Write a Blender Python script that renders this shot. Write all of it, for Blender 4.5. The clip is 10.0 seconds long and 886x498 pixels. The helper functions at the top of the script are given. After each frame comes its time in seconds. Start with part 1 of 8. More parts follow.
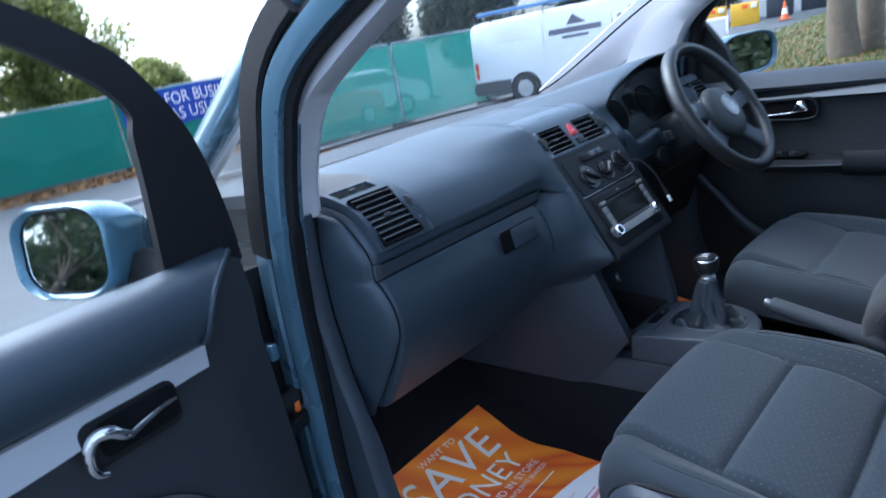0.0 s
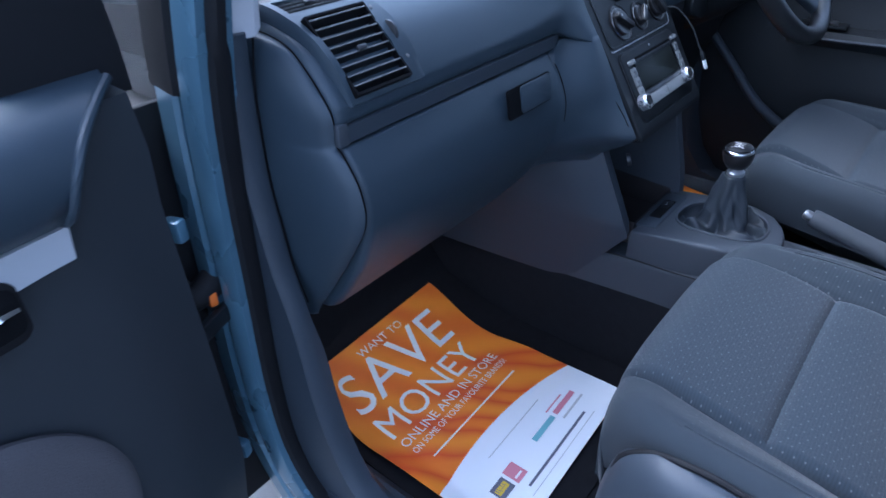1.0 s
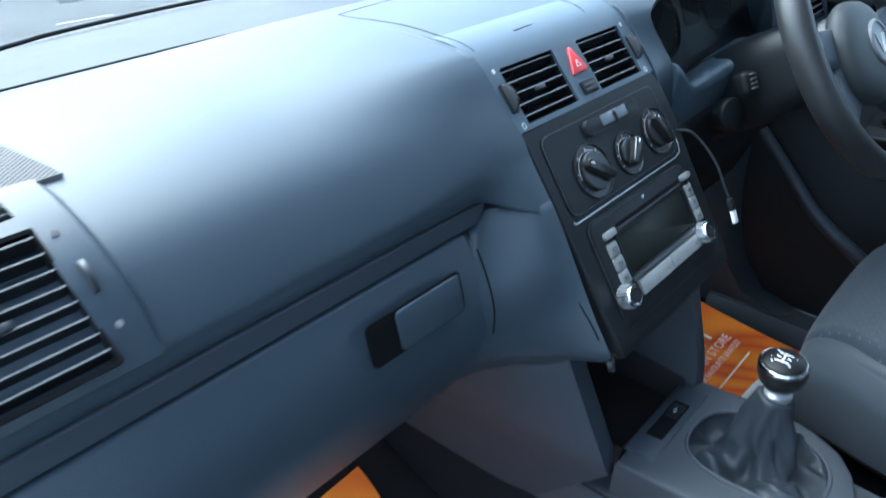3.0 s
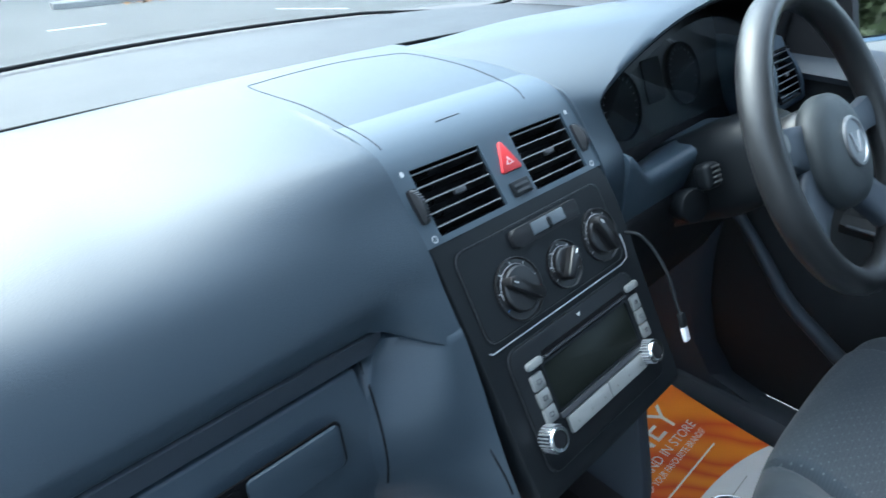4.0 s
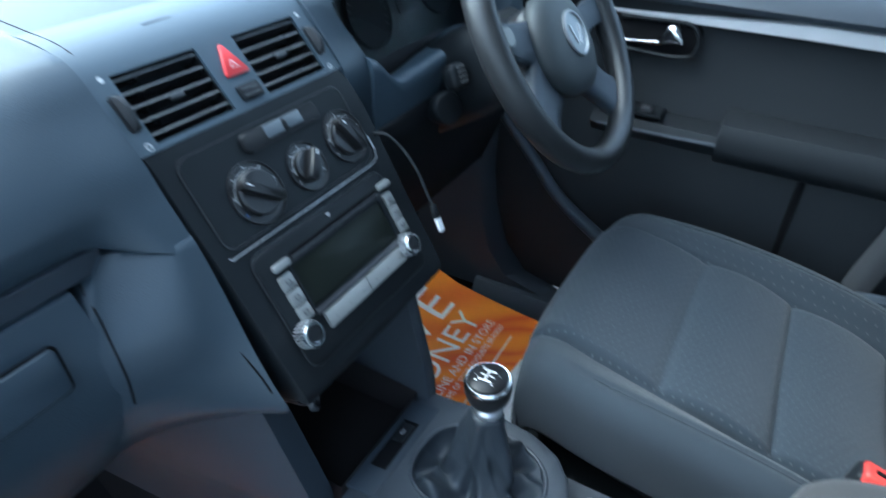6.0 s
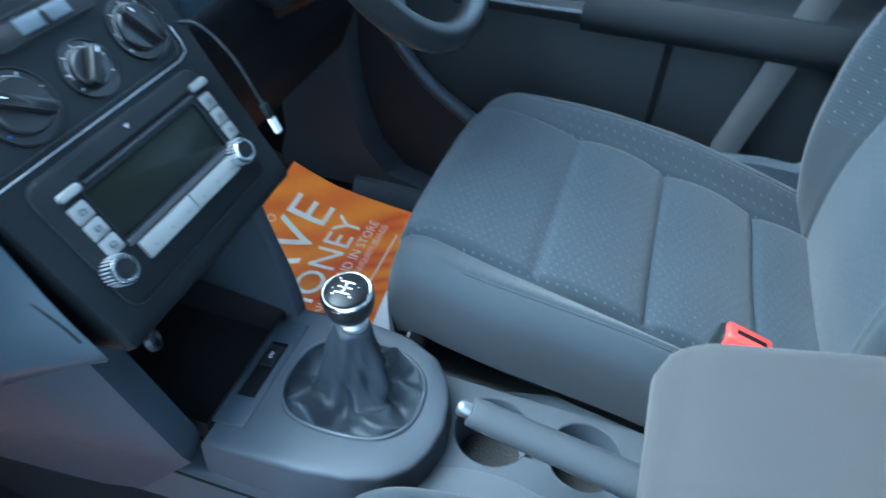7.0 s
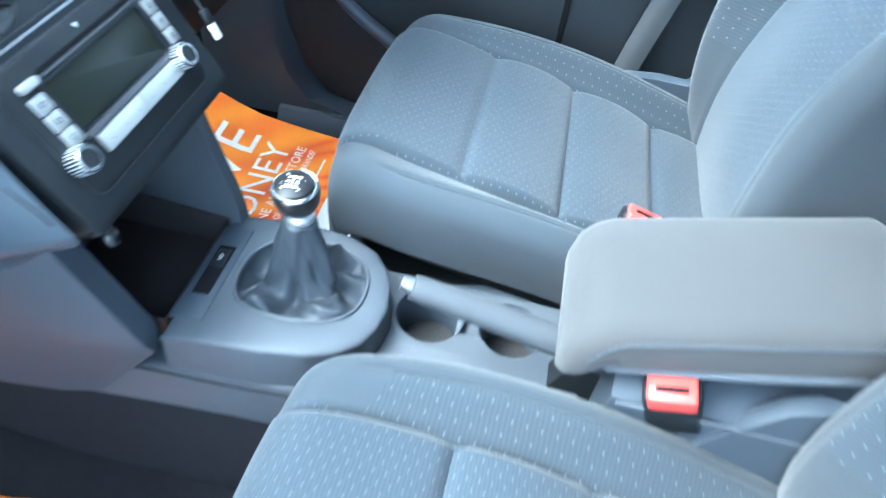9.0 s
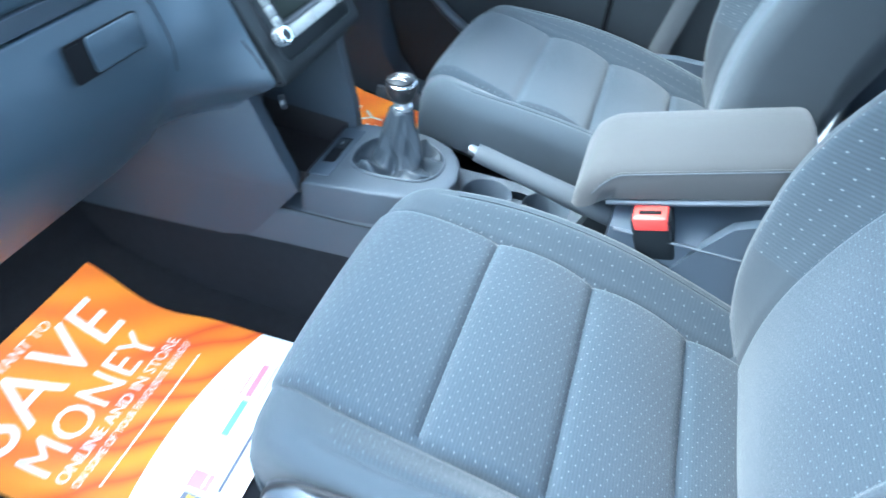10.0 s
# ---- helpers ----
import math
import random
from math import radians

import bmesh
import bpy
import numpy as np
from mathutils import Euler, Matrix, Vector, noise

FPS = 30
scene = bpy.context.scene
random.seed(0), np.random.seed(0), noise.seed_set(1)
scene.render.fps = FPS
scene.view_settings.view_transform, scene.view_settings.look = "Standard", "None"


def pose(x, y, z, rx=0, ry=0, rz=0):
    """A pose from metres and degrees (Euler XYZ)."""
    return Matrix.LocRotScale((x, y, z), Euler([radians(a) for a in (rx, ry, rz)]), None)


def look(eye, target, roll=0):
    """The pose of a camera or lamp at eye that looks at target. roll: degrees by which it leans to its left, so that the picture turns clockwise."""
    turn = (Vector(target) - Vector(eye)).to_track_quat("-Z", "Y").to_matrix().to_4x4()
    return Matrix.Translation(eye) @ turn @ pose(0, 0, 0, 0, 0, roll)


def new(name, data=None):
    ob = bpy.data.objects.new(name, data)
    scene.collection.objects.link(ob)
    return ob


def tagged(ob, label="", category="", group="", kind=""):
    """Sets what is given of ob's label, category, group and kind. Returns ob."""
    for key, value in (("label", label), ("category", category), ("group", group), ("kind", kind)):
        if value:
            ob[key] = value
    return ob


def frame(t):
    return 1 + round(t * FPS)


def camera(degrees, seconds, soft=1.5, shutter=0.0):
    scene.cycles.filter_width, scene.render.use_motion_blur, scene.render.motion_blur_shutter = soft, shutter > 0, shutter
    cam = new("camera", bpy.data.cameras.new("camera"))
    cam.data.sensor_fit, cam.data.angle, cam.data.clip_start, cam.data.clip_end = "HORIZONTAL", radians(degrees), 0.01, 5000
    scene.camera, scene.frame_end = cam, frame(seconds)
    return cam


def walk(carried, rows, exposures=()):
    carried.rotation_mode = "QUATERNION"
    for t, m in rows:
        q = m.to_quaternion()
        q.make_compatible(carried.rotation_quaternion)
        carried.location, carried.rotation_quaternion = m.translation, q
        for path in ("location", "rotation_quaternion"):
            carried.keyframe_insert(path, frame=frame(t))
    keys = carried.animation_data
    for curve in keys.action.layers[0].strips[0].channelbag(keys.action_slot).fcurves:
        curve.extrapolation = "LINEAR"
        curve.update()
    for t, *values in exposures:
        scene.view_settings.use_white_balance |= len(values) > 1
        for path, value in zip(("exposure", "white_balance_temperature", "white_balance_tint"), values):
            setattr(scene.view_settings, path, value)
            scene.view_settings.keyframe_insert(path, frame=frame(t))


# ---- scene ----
cam = camera(69.6, 10.0, shutter=0.6)
PATH = [
    (0, (-1.249, -0.782, 1.318), (-0.259, 0.250, 0.868), -10.6),
    (0.5, (-1.152, -0.646, 1.319), (-0.206, 0.340, 0.700), -5.9),
    (1, (-1.082, -0.505, 1.271), (-0.128, 0.305, 0.443), -1.9),
    (1.5, (-1.021, -0.477, 1.286), (-0.051, 0.288, 0.435), -0.7),
    (2, (-0.827, -0.453, 1.299), (0.081, 0.400, 0.464), -3.3),
    (2.2, (-0.756, -0.432, 1.297), (0.112, 0.458, 0.457), -3.6),
    (3.3, (-0.556, -0.345, 1.289), (0.342, 0.584, 0.526), -2.6),
    (3.5, (-0.513, -0.334, 1.305), (0.378, 0.613, 0.557), -1.1),
    (4, (-0.454, -0.335, 1.321), (0.465, 0.582, 0.569), -0.2),
    (4.5, (-0.440, -0.350, 1.335), (0.534, 0.519, 0.595), 0.8),
    (5, (-0.459, -0.373, 1.331), (0.552, 0.441, 0.579), 1.4),
    (5.5, (-0.453, -0.404, 1.315), (0.617, 0.303, 0.537), 1.4),
    (5.7, (-0.440, -0.413, 1.305), (0.649, 0.238, 0.505), 1.9),
    (6.8, (-0.369, -0.458, 1.247), (0.690, -0.081, 0.254), 2.3),
    (7, (-0.347, -0.460, 1.250), (0.691, -0.137, 0.217), 2.3),
    (7.5, (-0.302, -0.472, 1.227), (0.666, -0.268, 0.099), 3.3),
    (8, (-0.284, -0.491, 1.216), (0.637, -0.387, 0.036), 6.6),
    (8.5, (-0.308, -0.486, 1.226), (0.604, -0.411, 0.037), 8.5),
    (9, (-0.444, -0.465, 1.257), (0.566, -0.355, 0.153), 7.9),
    (9.5, (-0.695, -0.492, 1.276), (0.358, -0.375, 0.214), 6.8),
    (10, (-0.834, -0.570, 1.281), (0.233, -0.287, 0.265), 5.6),
]
EXPOSURES = [(0, 2.01, 5100, 8), (0.5, 2.32, 5100, 10), (1, 2.32, 4900, 13), (2, 2.72, 5050, 4), (3.5, 2.83, 5450, -1), (4.5, 2.78, 5600, -1), (5.5, 2.7, 5450, -1), (7, 3.39, 4700, -8), (7.5, 4.09, 4900, -6), (8, 4.26, 5000, -5), (8.5, 4.33, 5050, -6), (9, 4.51, 5150, -5), (9.5, 4.58, 5270, -4), (10, 4.31, 5080, -5)]
walk(cam, [(t, look(eye, target, roll)) for t, eye, target, roll in PATH], EXPOSURES)

# ---- light ----
world = bpy.data.worlds.new("overcast_sky")
scene.world = world
world.use_nodes = True
wn, wl = world.node_tree.nodes, world.node_tree.links
sky = wn.new("ShaderNodeTexSky")
sky.sky_type = "NISHITA"
sky.sun_disc = False
sky.sun_elevation, sky.sun_rotation = radians(50), radians(-14)
sky.air_density, sky.dust_density, sky.ozone_density = 1.0, 4.0, 1.0
soft_sky = wn.new("ShaderNodeHueSaturation")
soft_sky.inputs["Saturation"].default_value = 0.6
wl.new(sky.outputs[0], soft_sky.inputs["Color"])
wl.new(soft_sky.outputs[0], wn["Background"].inputs[0])
wn["Background"].inputs[1].default_value = 0.15
sun_lamp = new("sun", bpy.data.lights.new("sun", "SUN"))
sun_lamp.data.energy, sun_lamp.data.angle, sun_lamp.data.color = 0.6, radians(80), (1.0, 0.985, 0.965)
sun_lamp.matrix_world = look((-0.85, 3.4, 4.2), (0, 0, 0))


# ---- building tools ----
def thing(name, at, label, category, group="", kind=""):
    """An empty at a thing's base, for its parts."""
    ob = new(name)
    ob.location = at
    ob.empty_display_size = 0.05
    return tagged(ob, label, category, group, kind)


def part(name, bm, material, parent=None, label="", smooth=40):
    """Links a bmesh, whose vertices are in world metres, as one mesh object."""
    bmesh.ops.recalc_face_normals(bm, faces=bm.faces)
    me = bpy.data.meshes.new(name)
    bm.to_mesh(me)
    bm.free()
    mats = material if isinstance(material, (list, tuple)) else [material]
    for m in mats:
        me.materials.append(m)
    if smooth:
        me.polygons.foreach_set("use_smooth", [True] * len(me.polygons))
        me.set_sharp_from_angle(angle=radians(smooth))
    ob = new(name, me)
    if parent:
        ob.parent = parent
        ob.matrix_parent_inverse = Matrix.Translation(-parent.location)
    return tagged(ob, label)


def solo(name, bm, material, label, category, group="", kind="", smooth=40):
    return tagged(part(name, bm, material, None, "", smooth), label, category, group, kind)


def lerp(a, b, k):
    return a + (b - a) * k


def ease(k):
    k = max(0.0, min(1.0, k))
    return k * k * (3 - 2 * k)


def along(points, k):
    """The point at k in 0..1 of a smooth line through points of any size."""
    n = len(points) - 1
    f = min(max(k, 0.0), 1.0) * n
    i = min(int(f), n - 1)
    f -= i
    p0, p1, p2, p3 = (points[max(0, min(n, j))] for j in (i - 1, i, i + 1, i + 2))
    return tuple(0.5 * (2 * b + (c - a) * f + (2 * a - 5 * b + 4 * c - d) * f * f + (3 * b - a - 3 * c + d) * f ** 3)
                 for a, b, c, d in zip(p0, p1, p2, p3))


def loft(rings, closed=True, caps=True, bm=None):
    """A skin over rings of equally many points."""
    bm = bm or bmesh.new()
    rows = [[bm.verts.new(p) for p in ring] for ring in rings]
    n = len(rows[0])
    for a, b in zip(rows, rows[1:]):
        for i in range(n if closed else n - 1):
            j = (i + 1) % n
            bm.faces.new((a[i], a[j], b[j], b[i]))
    if closed and caps:
        bm.faces.new(rows[0])
        bm.faces.new(rows[-1])
    return bm


def sheet(f, nu, nv, thick=0.0, normal=(0, 0, -1)):
    """A grid of f(u, v), u and v in 0..1, with uv in 0..1; thick gives it a back along normal."""
    bm = bmesh.new()
    uv = bm.loops.layers.uv.new("UVMap")
    front = [[bm.verts.new(f(i / nu, j / nv)) for i in range(nu + 1)] for j in range(nv + 1)]

    def face(vs, ts):
        fc = bm.faces.new(vs)
        for lp, t in zip(fc.loops, ts):
            lp[uv].uv = t

    for j in range(nv):
        for i in range(nu):
            ts = [(i / nu, j / nv), ((i + 1) / nu, j / nv), ((i + 1) / nu, (j + 1) / nv), (i / nu, (j + 1) / nv)]
            face([front[j][i], front[j][i + 1], front[j + 1][i + 1], front[j + 1][i]], ts)
    if thick:
        d = Vector(normal) * thick
        back = [[bm.verts.new(v.co + d) for v in row] for row in front]
        z4 = [(0, 0)] * 4
        for j in range(nv):
            for i in range(nu):
                face([back[j][i], back[j + 1][i], back[j + 1][i + 1], back[j][i + 1]], z4)
        edge = ([(0, i) for i in range(nu)] + [(j, nu) for j in range(nv)] + [(nv, i) for i in range(nu, 0, -1)] + [(j, 0) for j in range(nv, 0, -1)])
        for (j, i), (l, k) in zip(edge, edge[1:] + edge[:1]):
            face([front[j][i], back[j][i], back[l][k], front[l][k]], z4)
    return bm


def box(sx, sy, sz, m=None, bevel=0.0, seg=2, bm=None):
    """A box of that size, centred at the pose m, with rounded edges."""
    b = bmesh.new()
    bmesh.ops.create_cube(b, size=1, matrix=Matrix.Diagonal((sx, sy, sz, 1)))
    if bevel:
        bmesh.ops.bevel(b, geom=b.edges[:], offset=bevel, segments=seg, profile=0.5, affect="EDGES", clamp_overlap=True)
    if m is not None:
        b.transform(m)
    return merge(bm, b)


def merge(bm, b):
    if bm is None:
        return b
    me = bpy.data.meshes.new("tmp")
    b.to_mesh(me)
    b.free()
    bm.from_mesh(me)
    bpy.data.meshes.remove(me)
    return bm


def round_rect(w, h, r, n=4):
    out = []
    for cx, cy, a0 in ((w / 2 - r, h / 2 - r, 0), (-w / 2 + r, h / 2 - r, 90), (-w / 2 + r, -h / 2 + r, 180), (w / 2 - r, -h / 2 + r, 270)):
        for i in range(n + 1):
            a = radians(a0 + 90 * i / n)
            out.append((cx + r * math.cos(a), cy + r * math.sin(a)))
    return out


def slab(outline, depth, m, bevel=0.0, bm=None):
    """An outline in x and y, pushed out to depth along z, at the pose m; the upper rim is rounded by bevel."""
    rings = [[(x, y, 0) for x, y in outline]]
    if bevel:
        cx = sum(p[0] for p in outline) / len(outline)
        cy = sum(p[1] for p in outline) / len(outline)
        span = max(max(abs(p[0] - cx), abs(p[1] - cy)) for p in outline)
        rings.append([(x, y, depth - bevel) for x, y in outline])
        for k in (0.5, 1.0):
            s = 1 - bevel * (1 - math.sqrt(max(0, 1 - k * k))) / span if k < 1 else 1 - bevel / span
            rings.append([(cx + (x - cx) * s, cy + (y - cy) * s, depth - bevel + bevel * k) for x, y in outline])
    else:
        rings.append([(x, y, depth) for x, y in outline])
    b = loft(rings)
    b.transform(m)
    return merge(bm, b)


def tube(points, r, n=10, bm=None, caps=True, steps=0):
    """A round bar along points; r is one radius or one for each point."""
    if steps:
        rs = r if isinstance(r, (list, tuple)) else [r] * len(points)
        both = [(*p, q) for p, q in zip(points, rs)]
        both = [along(both, i / steps) for i in range(steps + 1)]
        points, r = [p[:3] for p in both], [p[3] for p in both]
    pts = [Vector(p) for p in points]
    rs = r if isinstance(r, (list, tuple)) else [r] * len(pts)
    up = Vector((0.13, 0.21, 0.97)).normalized()
    rings = []
    for i, p in enumerate(pts):
        d = (pts[min(i + 1, len(pts) - 1)] - pts[max(i - 1, 0)]).normalized()
        a = d.cross(up)
        if a.length < 0.05:
            a = d.cross(Vector((1, 0, 0)))
        a.normalize()
        b = a.cross(d).normalized()
        rings.append([p + rs[i] * (math.cos(2 * math.pi * k / n) * a + math.sin(2 * math.pi * k / n) * b) for k in range(n)])
    return merge(bm, loft(rings, caps=caps))


def lathe(profile, m, n=32, bm=None):
    """A turned body: (radius, height) pairs round the z axis of the pose m."""
    b = loft([[(r * math.cos(2 * math.pi * k / n), r * math.sin(2 * math.pi * k / n), z) for k in range(n)] for r, z in profile])
    b.transform(m)
    return merge(bm, b)


def ring_outline(outline, grow, depth, m, bm=None):
    """A frame: the outline and its copy grown outwards, depth high, at the pose m."""
    cx = sum(p[0] for p in outline) / len(outline)
    cy = sum(p[1] for p in outline) / len(outline)
    w = max(p[0] for p in outline) - cx
    h = max(p[1] for p in outline) - cy
    big = [(cx + (x - cx) * (1 + grow / w), cy + (y - cy) * (1 + grow / h)) for x, y in outline]
    rings = [[(x, y, z) for x, y in o] for o, z in ((outline, 0), (outline, depth), (big, depth), (big, 0))]
    b = loft(rings + [rings[0]], caps=False)
    bmesh.ops.remove_doubles(b, verts=b.verts, dist=1e-6)
    b.transform(m)
    return merge(bm, b)


def flat_text(words, width, height, m, depth=0.0006, bend=None, bm=None):
    """Words as a mesh that fills width x height from the lower left corner of the pose m."""
    cu = bpy.data.curves.new("words", "FONT")
    cu.body, cu.size, cu.resolution_u = words, 1.0, 3
    ob = bpy.data.objects.new("words", cu)
    me = bpy.data.meshes.new_from_object(ob)
    bpy.data.objects.remove(ob)
    bpy.data.curves.remove(cu)
    b = bmesh.new()
    b.from_mesh(me)
    bpy.data.meshes.remove(me)
    xs, ys = [v.co.x for v in b.verts], [v.co.y for v in b.verts]
    x0, y0, sx, sy = min(xs), min(ys), width / (max(xs) - min(xs)), height / (max(ys) - min(ys))
    for v in b.verts:
        v.co = Vector(((v.co.x - x0) * sx, (v.co.y - y0) * sy, depth))
    if bend:
        for v in b.verts:
            v.co = bend(m @ v.co)
    else:
        b.transform(m)
    return merge(bm, b)


# ---- materials ----
def material(name, colour, rough=0.5, metal=0.0, vary=0.12, vary_scale=8.0, bump=0.0, bump_scale=300.0, bump_kind="noise", spec=0.5, rough_vary=0.08, sheen=0.0, coat=0.0):
    """A surface with stains at one scale and grain at another, both at real size."""
    m = bpy.data.materials.new(name)
    m.use_nodes = True
    nt = m.node_tree
    nodes, links = nt.nodes, nt.links
    p = nodes["Principled BSDF"]
    p.inputs["Metallic"].default_value = metal
    p.inputs["Specular IOR Level"].default_value = spec
    p.inputs["Sheen Weight"].default_value = sheen
    p.inputs["Coat Weight"].default_value = coat
    co = nodes.new("ShaderNodeTexCoord")
    big = nodes.new("ShaderNodeTexNoise")
    big.inputs["Scale"].default_value, big.inputs["Detail"].default_value = vary_scale, 6
    links.new(co.outputs["Object"], big.inputs["Vector"])
    mix = nodes.new("ShaderNodeMix")
    mix.data_type = "RGBA"
    mix.inputs["A"].default_value = (*[c * (1 - vary) for c in colour], 1)
    mix.inputs["B"].default_value = (*[min(1, c * (1 + vary)) for c in colour], 1)
    links.new(big.outputs["Fac"], mix.inputs["Factor"])
    links.new(mix.outputs["Result"], p.inputs["Base Color"])
    rr = nodes.new("ShaderNodeMapRange")
    rr.inputs["To Min"].default_value, rr.inputs["To Max"].default_value = max(0.02, rough - rough_vary), min(1, rough + rough_vary)
    links.new(big.outputs["Fac"], rr.inputs["Value"])
    links.new(rr.outputs["Result"], p.inputs["Roughness"])
    if bump:
        if bump_kind == "grain":
            g = nodes.new("ShaderNodeTexVoronoi")
            g.feature = "DISTANCE_TO_EDGE"
            out = g.outputs["Distance"]
        else:
            g = nodes.new("ShaderNodeTexNoise")
            g.inputs["Detail"].default_value = 3
            out = g.outputs["Fac"]
        g.inputs["Scale"].default_value = bump_scale
        links.new(co.outputs["Object"], g.inputs["Vector"])
        b = nodes.new("ShaderNodeBump")
        b.inputs["Strength"].default_value = bump
        b.inputs["Distance"].default_value = 0.001
        links.new(out, b.inputs["Height"])
        links.new(b.outputs["Normal"], p.inputs["Normal"])
    return m


def math_node(nt, op, a, b=None):
    n = nt.nodes.new("ShaderNodeMath")
    n.operation = op
    for i, v in enumerate((a, b)):
        if v is None:
            continue
        if isinstance(v, (int, float)):
            n.inputs[i].default_value = v
        else:
            nt.links.new(v, n.inputs[i])
    return n.outputs[0]


def fabric(name, colour, dot, px, py, rx, ry, see=0.33):
    """Woven seat cloth with pale flecks in staggered rows; uv in metres."""
    m = material(name, colour, 0.9, vary=0.1, vary_scale=14, bump=0.5, bump_scale=900, sheen=0.12, spec=0.25)
    nt = m.node_tree
    p = nt.nodes["Principled BSDF"]
    base = p.inputs["Base Color"].links[0].from_socket
    co = nt.nodes.new("ShaderNodeTexCoord")
    sp = nt.nodes.new("ShaderNodeSeparateXYZ")
    nt.links.new(co.outputs["UV"], sp.inputs[0])
    col = math_node(nt, "DIVIDE", sp.outputs[0], px)
    fx = math_node(nt, "SUBTRACT", math_node(nt, "FRACT", col), 0.5)
    odd = math_node(nt, "MULTIPLY", math_node(nt, "MODULO", math_node(nt, "FLOOR", col), 2.0), 0.5)
    fy = math_node(nt, "SUBTRACT", math_node(nt, "FRACT", math_node(nt, "ADD", math_node(nt, "DIVIDE", sp.outputs[1], py), odd)), 0.5)
    dx = math_node(nt, "POWER", math_node(nt, "ABSOLUTE", math_node(nt, "MULTIPLY", fx, px / rx)), 2.0)
    dy = math_node(nt, "POWER", math_node(nt, "ABSOLUTE", math_node(nt, "MULTIPLY", fy, py / ry)), 2.0)
    near = math_node(nt, "SUBTRACT", 1.0, math_node(nt, "ADD", dx, dy))
    mask = math_node(nt, "MULTIPLY", math_node(nt, "MINIMUM", math_node(nt, "MAXIMUM", math_node(nt, "MULTIPLY", near, 2.0), 0.0), 1.0), see)
    mx = nt.nodes.new("ShaderNodeMix")
    mx.data_type = "RGBA"
    mx.inputs["B"].default_value = (*dot, 1)
    nt.links.new(mask, mx.inputs["Factor"])
    # fine woven ribs across the seat
    rib = math_node(nt, "ADD", math_node(nt, "MULTIPLY", math_node(nt, "SINE", math_node(nt, "MULTIPLY", sp.outputs[1], 2 * math.pi / (py * 0.3333))), 0.09), 1.0)
    ribbed = nt.nodes.new("ShaderNodeVectorMath")
    ribbed.operation = "SCALE"
    nt.links.new(base, ribbed.inputs[0])
    nt.links.new(rib, ribbed.inputs["Scale"])
    nt.links.new(ribbed.outputs[0], mx.inputs["A"])
    nt.links.new(mx.outputs["Result"], p.inputs["Base Color"])
    return m


def glass(name, tint=(0.97, 0.99, 0.985), rough=0.0):
    m = bpy.data.materials.new(name)
    m.use_nodes = True
    nt = m.node_tree
    nt.nodes.remove(nt.nodes["Principled BSDF"])
    tr, gl, fr, mx = (nt.nodes.new("ShaderNode" + k) for k in ("BsdfTransparent", "BsdfGlossy", "LayerWeight", "MixShader"))
    tr.inputs[0].default_value = (*tint, 1)
    gl.inputs["Roughness"].default_value = rough
    gloss = math_node(nt, "ADD", math_node(nt, "MULTIPLY", math_node(nt, "POWER", fr.outputs["Facing"], 5.0), 0.6), 0.025)
    nt.links.new(gloss, mx.inputs[0])
    nt.links.new(tr.outputs[0], mx.inputs[1])
    nt.links.new(gl.outputs[0], mx.inputs[2])
    nt.links.new(mx.outputs[0], nt.nodes["Material Output"].inputs[0])
    return m


SOFT = material("soft_dash_skin", (0.030, 0.0435, 0.058), 0.43, bump=0.2, bump_scale=430, bump_kind="grain", vary=0.08, vary_scale=5, spec=0.47)
FASCIA = material("hard_fascia_plastic", (0.046, 0.065, 0.084), 0.38, bump=0.12, bump_scale=700, bump_kind="grain", vary=0.08, vary_scale=6, spec=0.6)
COVER = material("dash_shelf_plastic", (0.030, 0.034, 0.040), 0.62, bump=0.2, bump_scale=700, bump_kind="grain", vary=0.1, spec=0.34)
HARD = material("hard_grey_plastic", (0.034, 0.043, 0.056), 0.5, bump=0.15, bump_scale=800, bump_kind="grain", vary=0.1)
CONSOLE = material("console_grey_plastic", (0.047, 0.054, 0.065), 0.52, bump=0.18, bump_scale=800, bump_kind="grain", vary=0.08)
BLACK = material("satin_black_panel", (0.0085, 0.0103, 0.0122), 0.45, bump=0.06, bump_scale=900, vary=0.2, vary_scale=20, spec=0.24)
SHROUD = material("matt_black_shroud", (0.010, 0.011, 0.013), 0.55, vary=0.2, bump=0.15, bump_scale=800, bump_kind="grain", spec=0.3)
DARK = material("dark_cavity_plastic", (0.006, 0.006, 0.007), 0.8, vary=0.2, spec=0.1)
SLAT = material("vent_slat_plastic", (0.034, 0.036, 0.04), 0.4, vary=0.1, bump=0.05)
KNOB = material("knob_black_plastic", (0.012, 0.012, 0.013), 0.3, vary=0.1, bump=0.03)
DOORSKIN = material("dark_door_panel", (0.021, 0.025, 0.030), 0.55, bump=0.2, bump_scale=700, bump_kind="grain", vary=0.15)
# same door plastic again; the closed door's shade is in its darker colour
DOOR_SHADED = material("shaded_door_panel", (0.012, 0.0145, 0.0175), 0.55, bump=0.2, bump_scale=700, bump_kind="grain", vary=0.15, spec=0.35)
STRIP = material("satin_silver_strip", (0.52, 0.53, 0.55), 0.42, 0.25, vary=0.06, bump=0.04, bump_scale=900)
CHROME = material("chrome", (0.78, 0.79, 0.8), 0.12, 1.0, vary=0.05, rough_vary=0.05)
SILVER = material("silver_satin_paint", (0.55, 0.56, 0.58), 0.35, 0.75, vary=0.06, bump=0.04, bump_scale=900)
PALEKEY = material("pale_grey_keys", (0.22, 0.225, 0.22), 0.45, 0.2, vary=0.06)
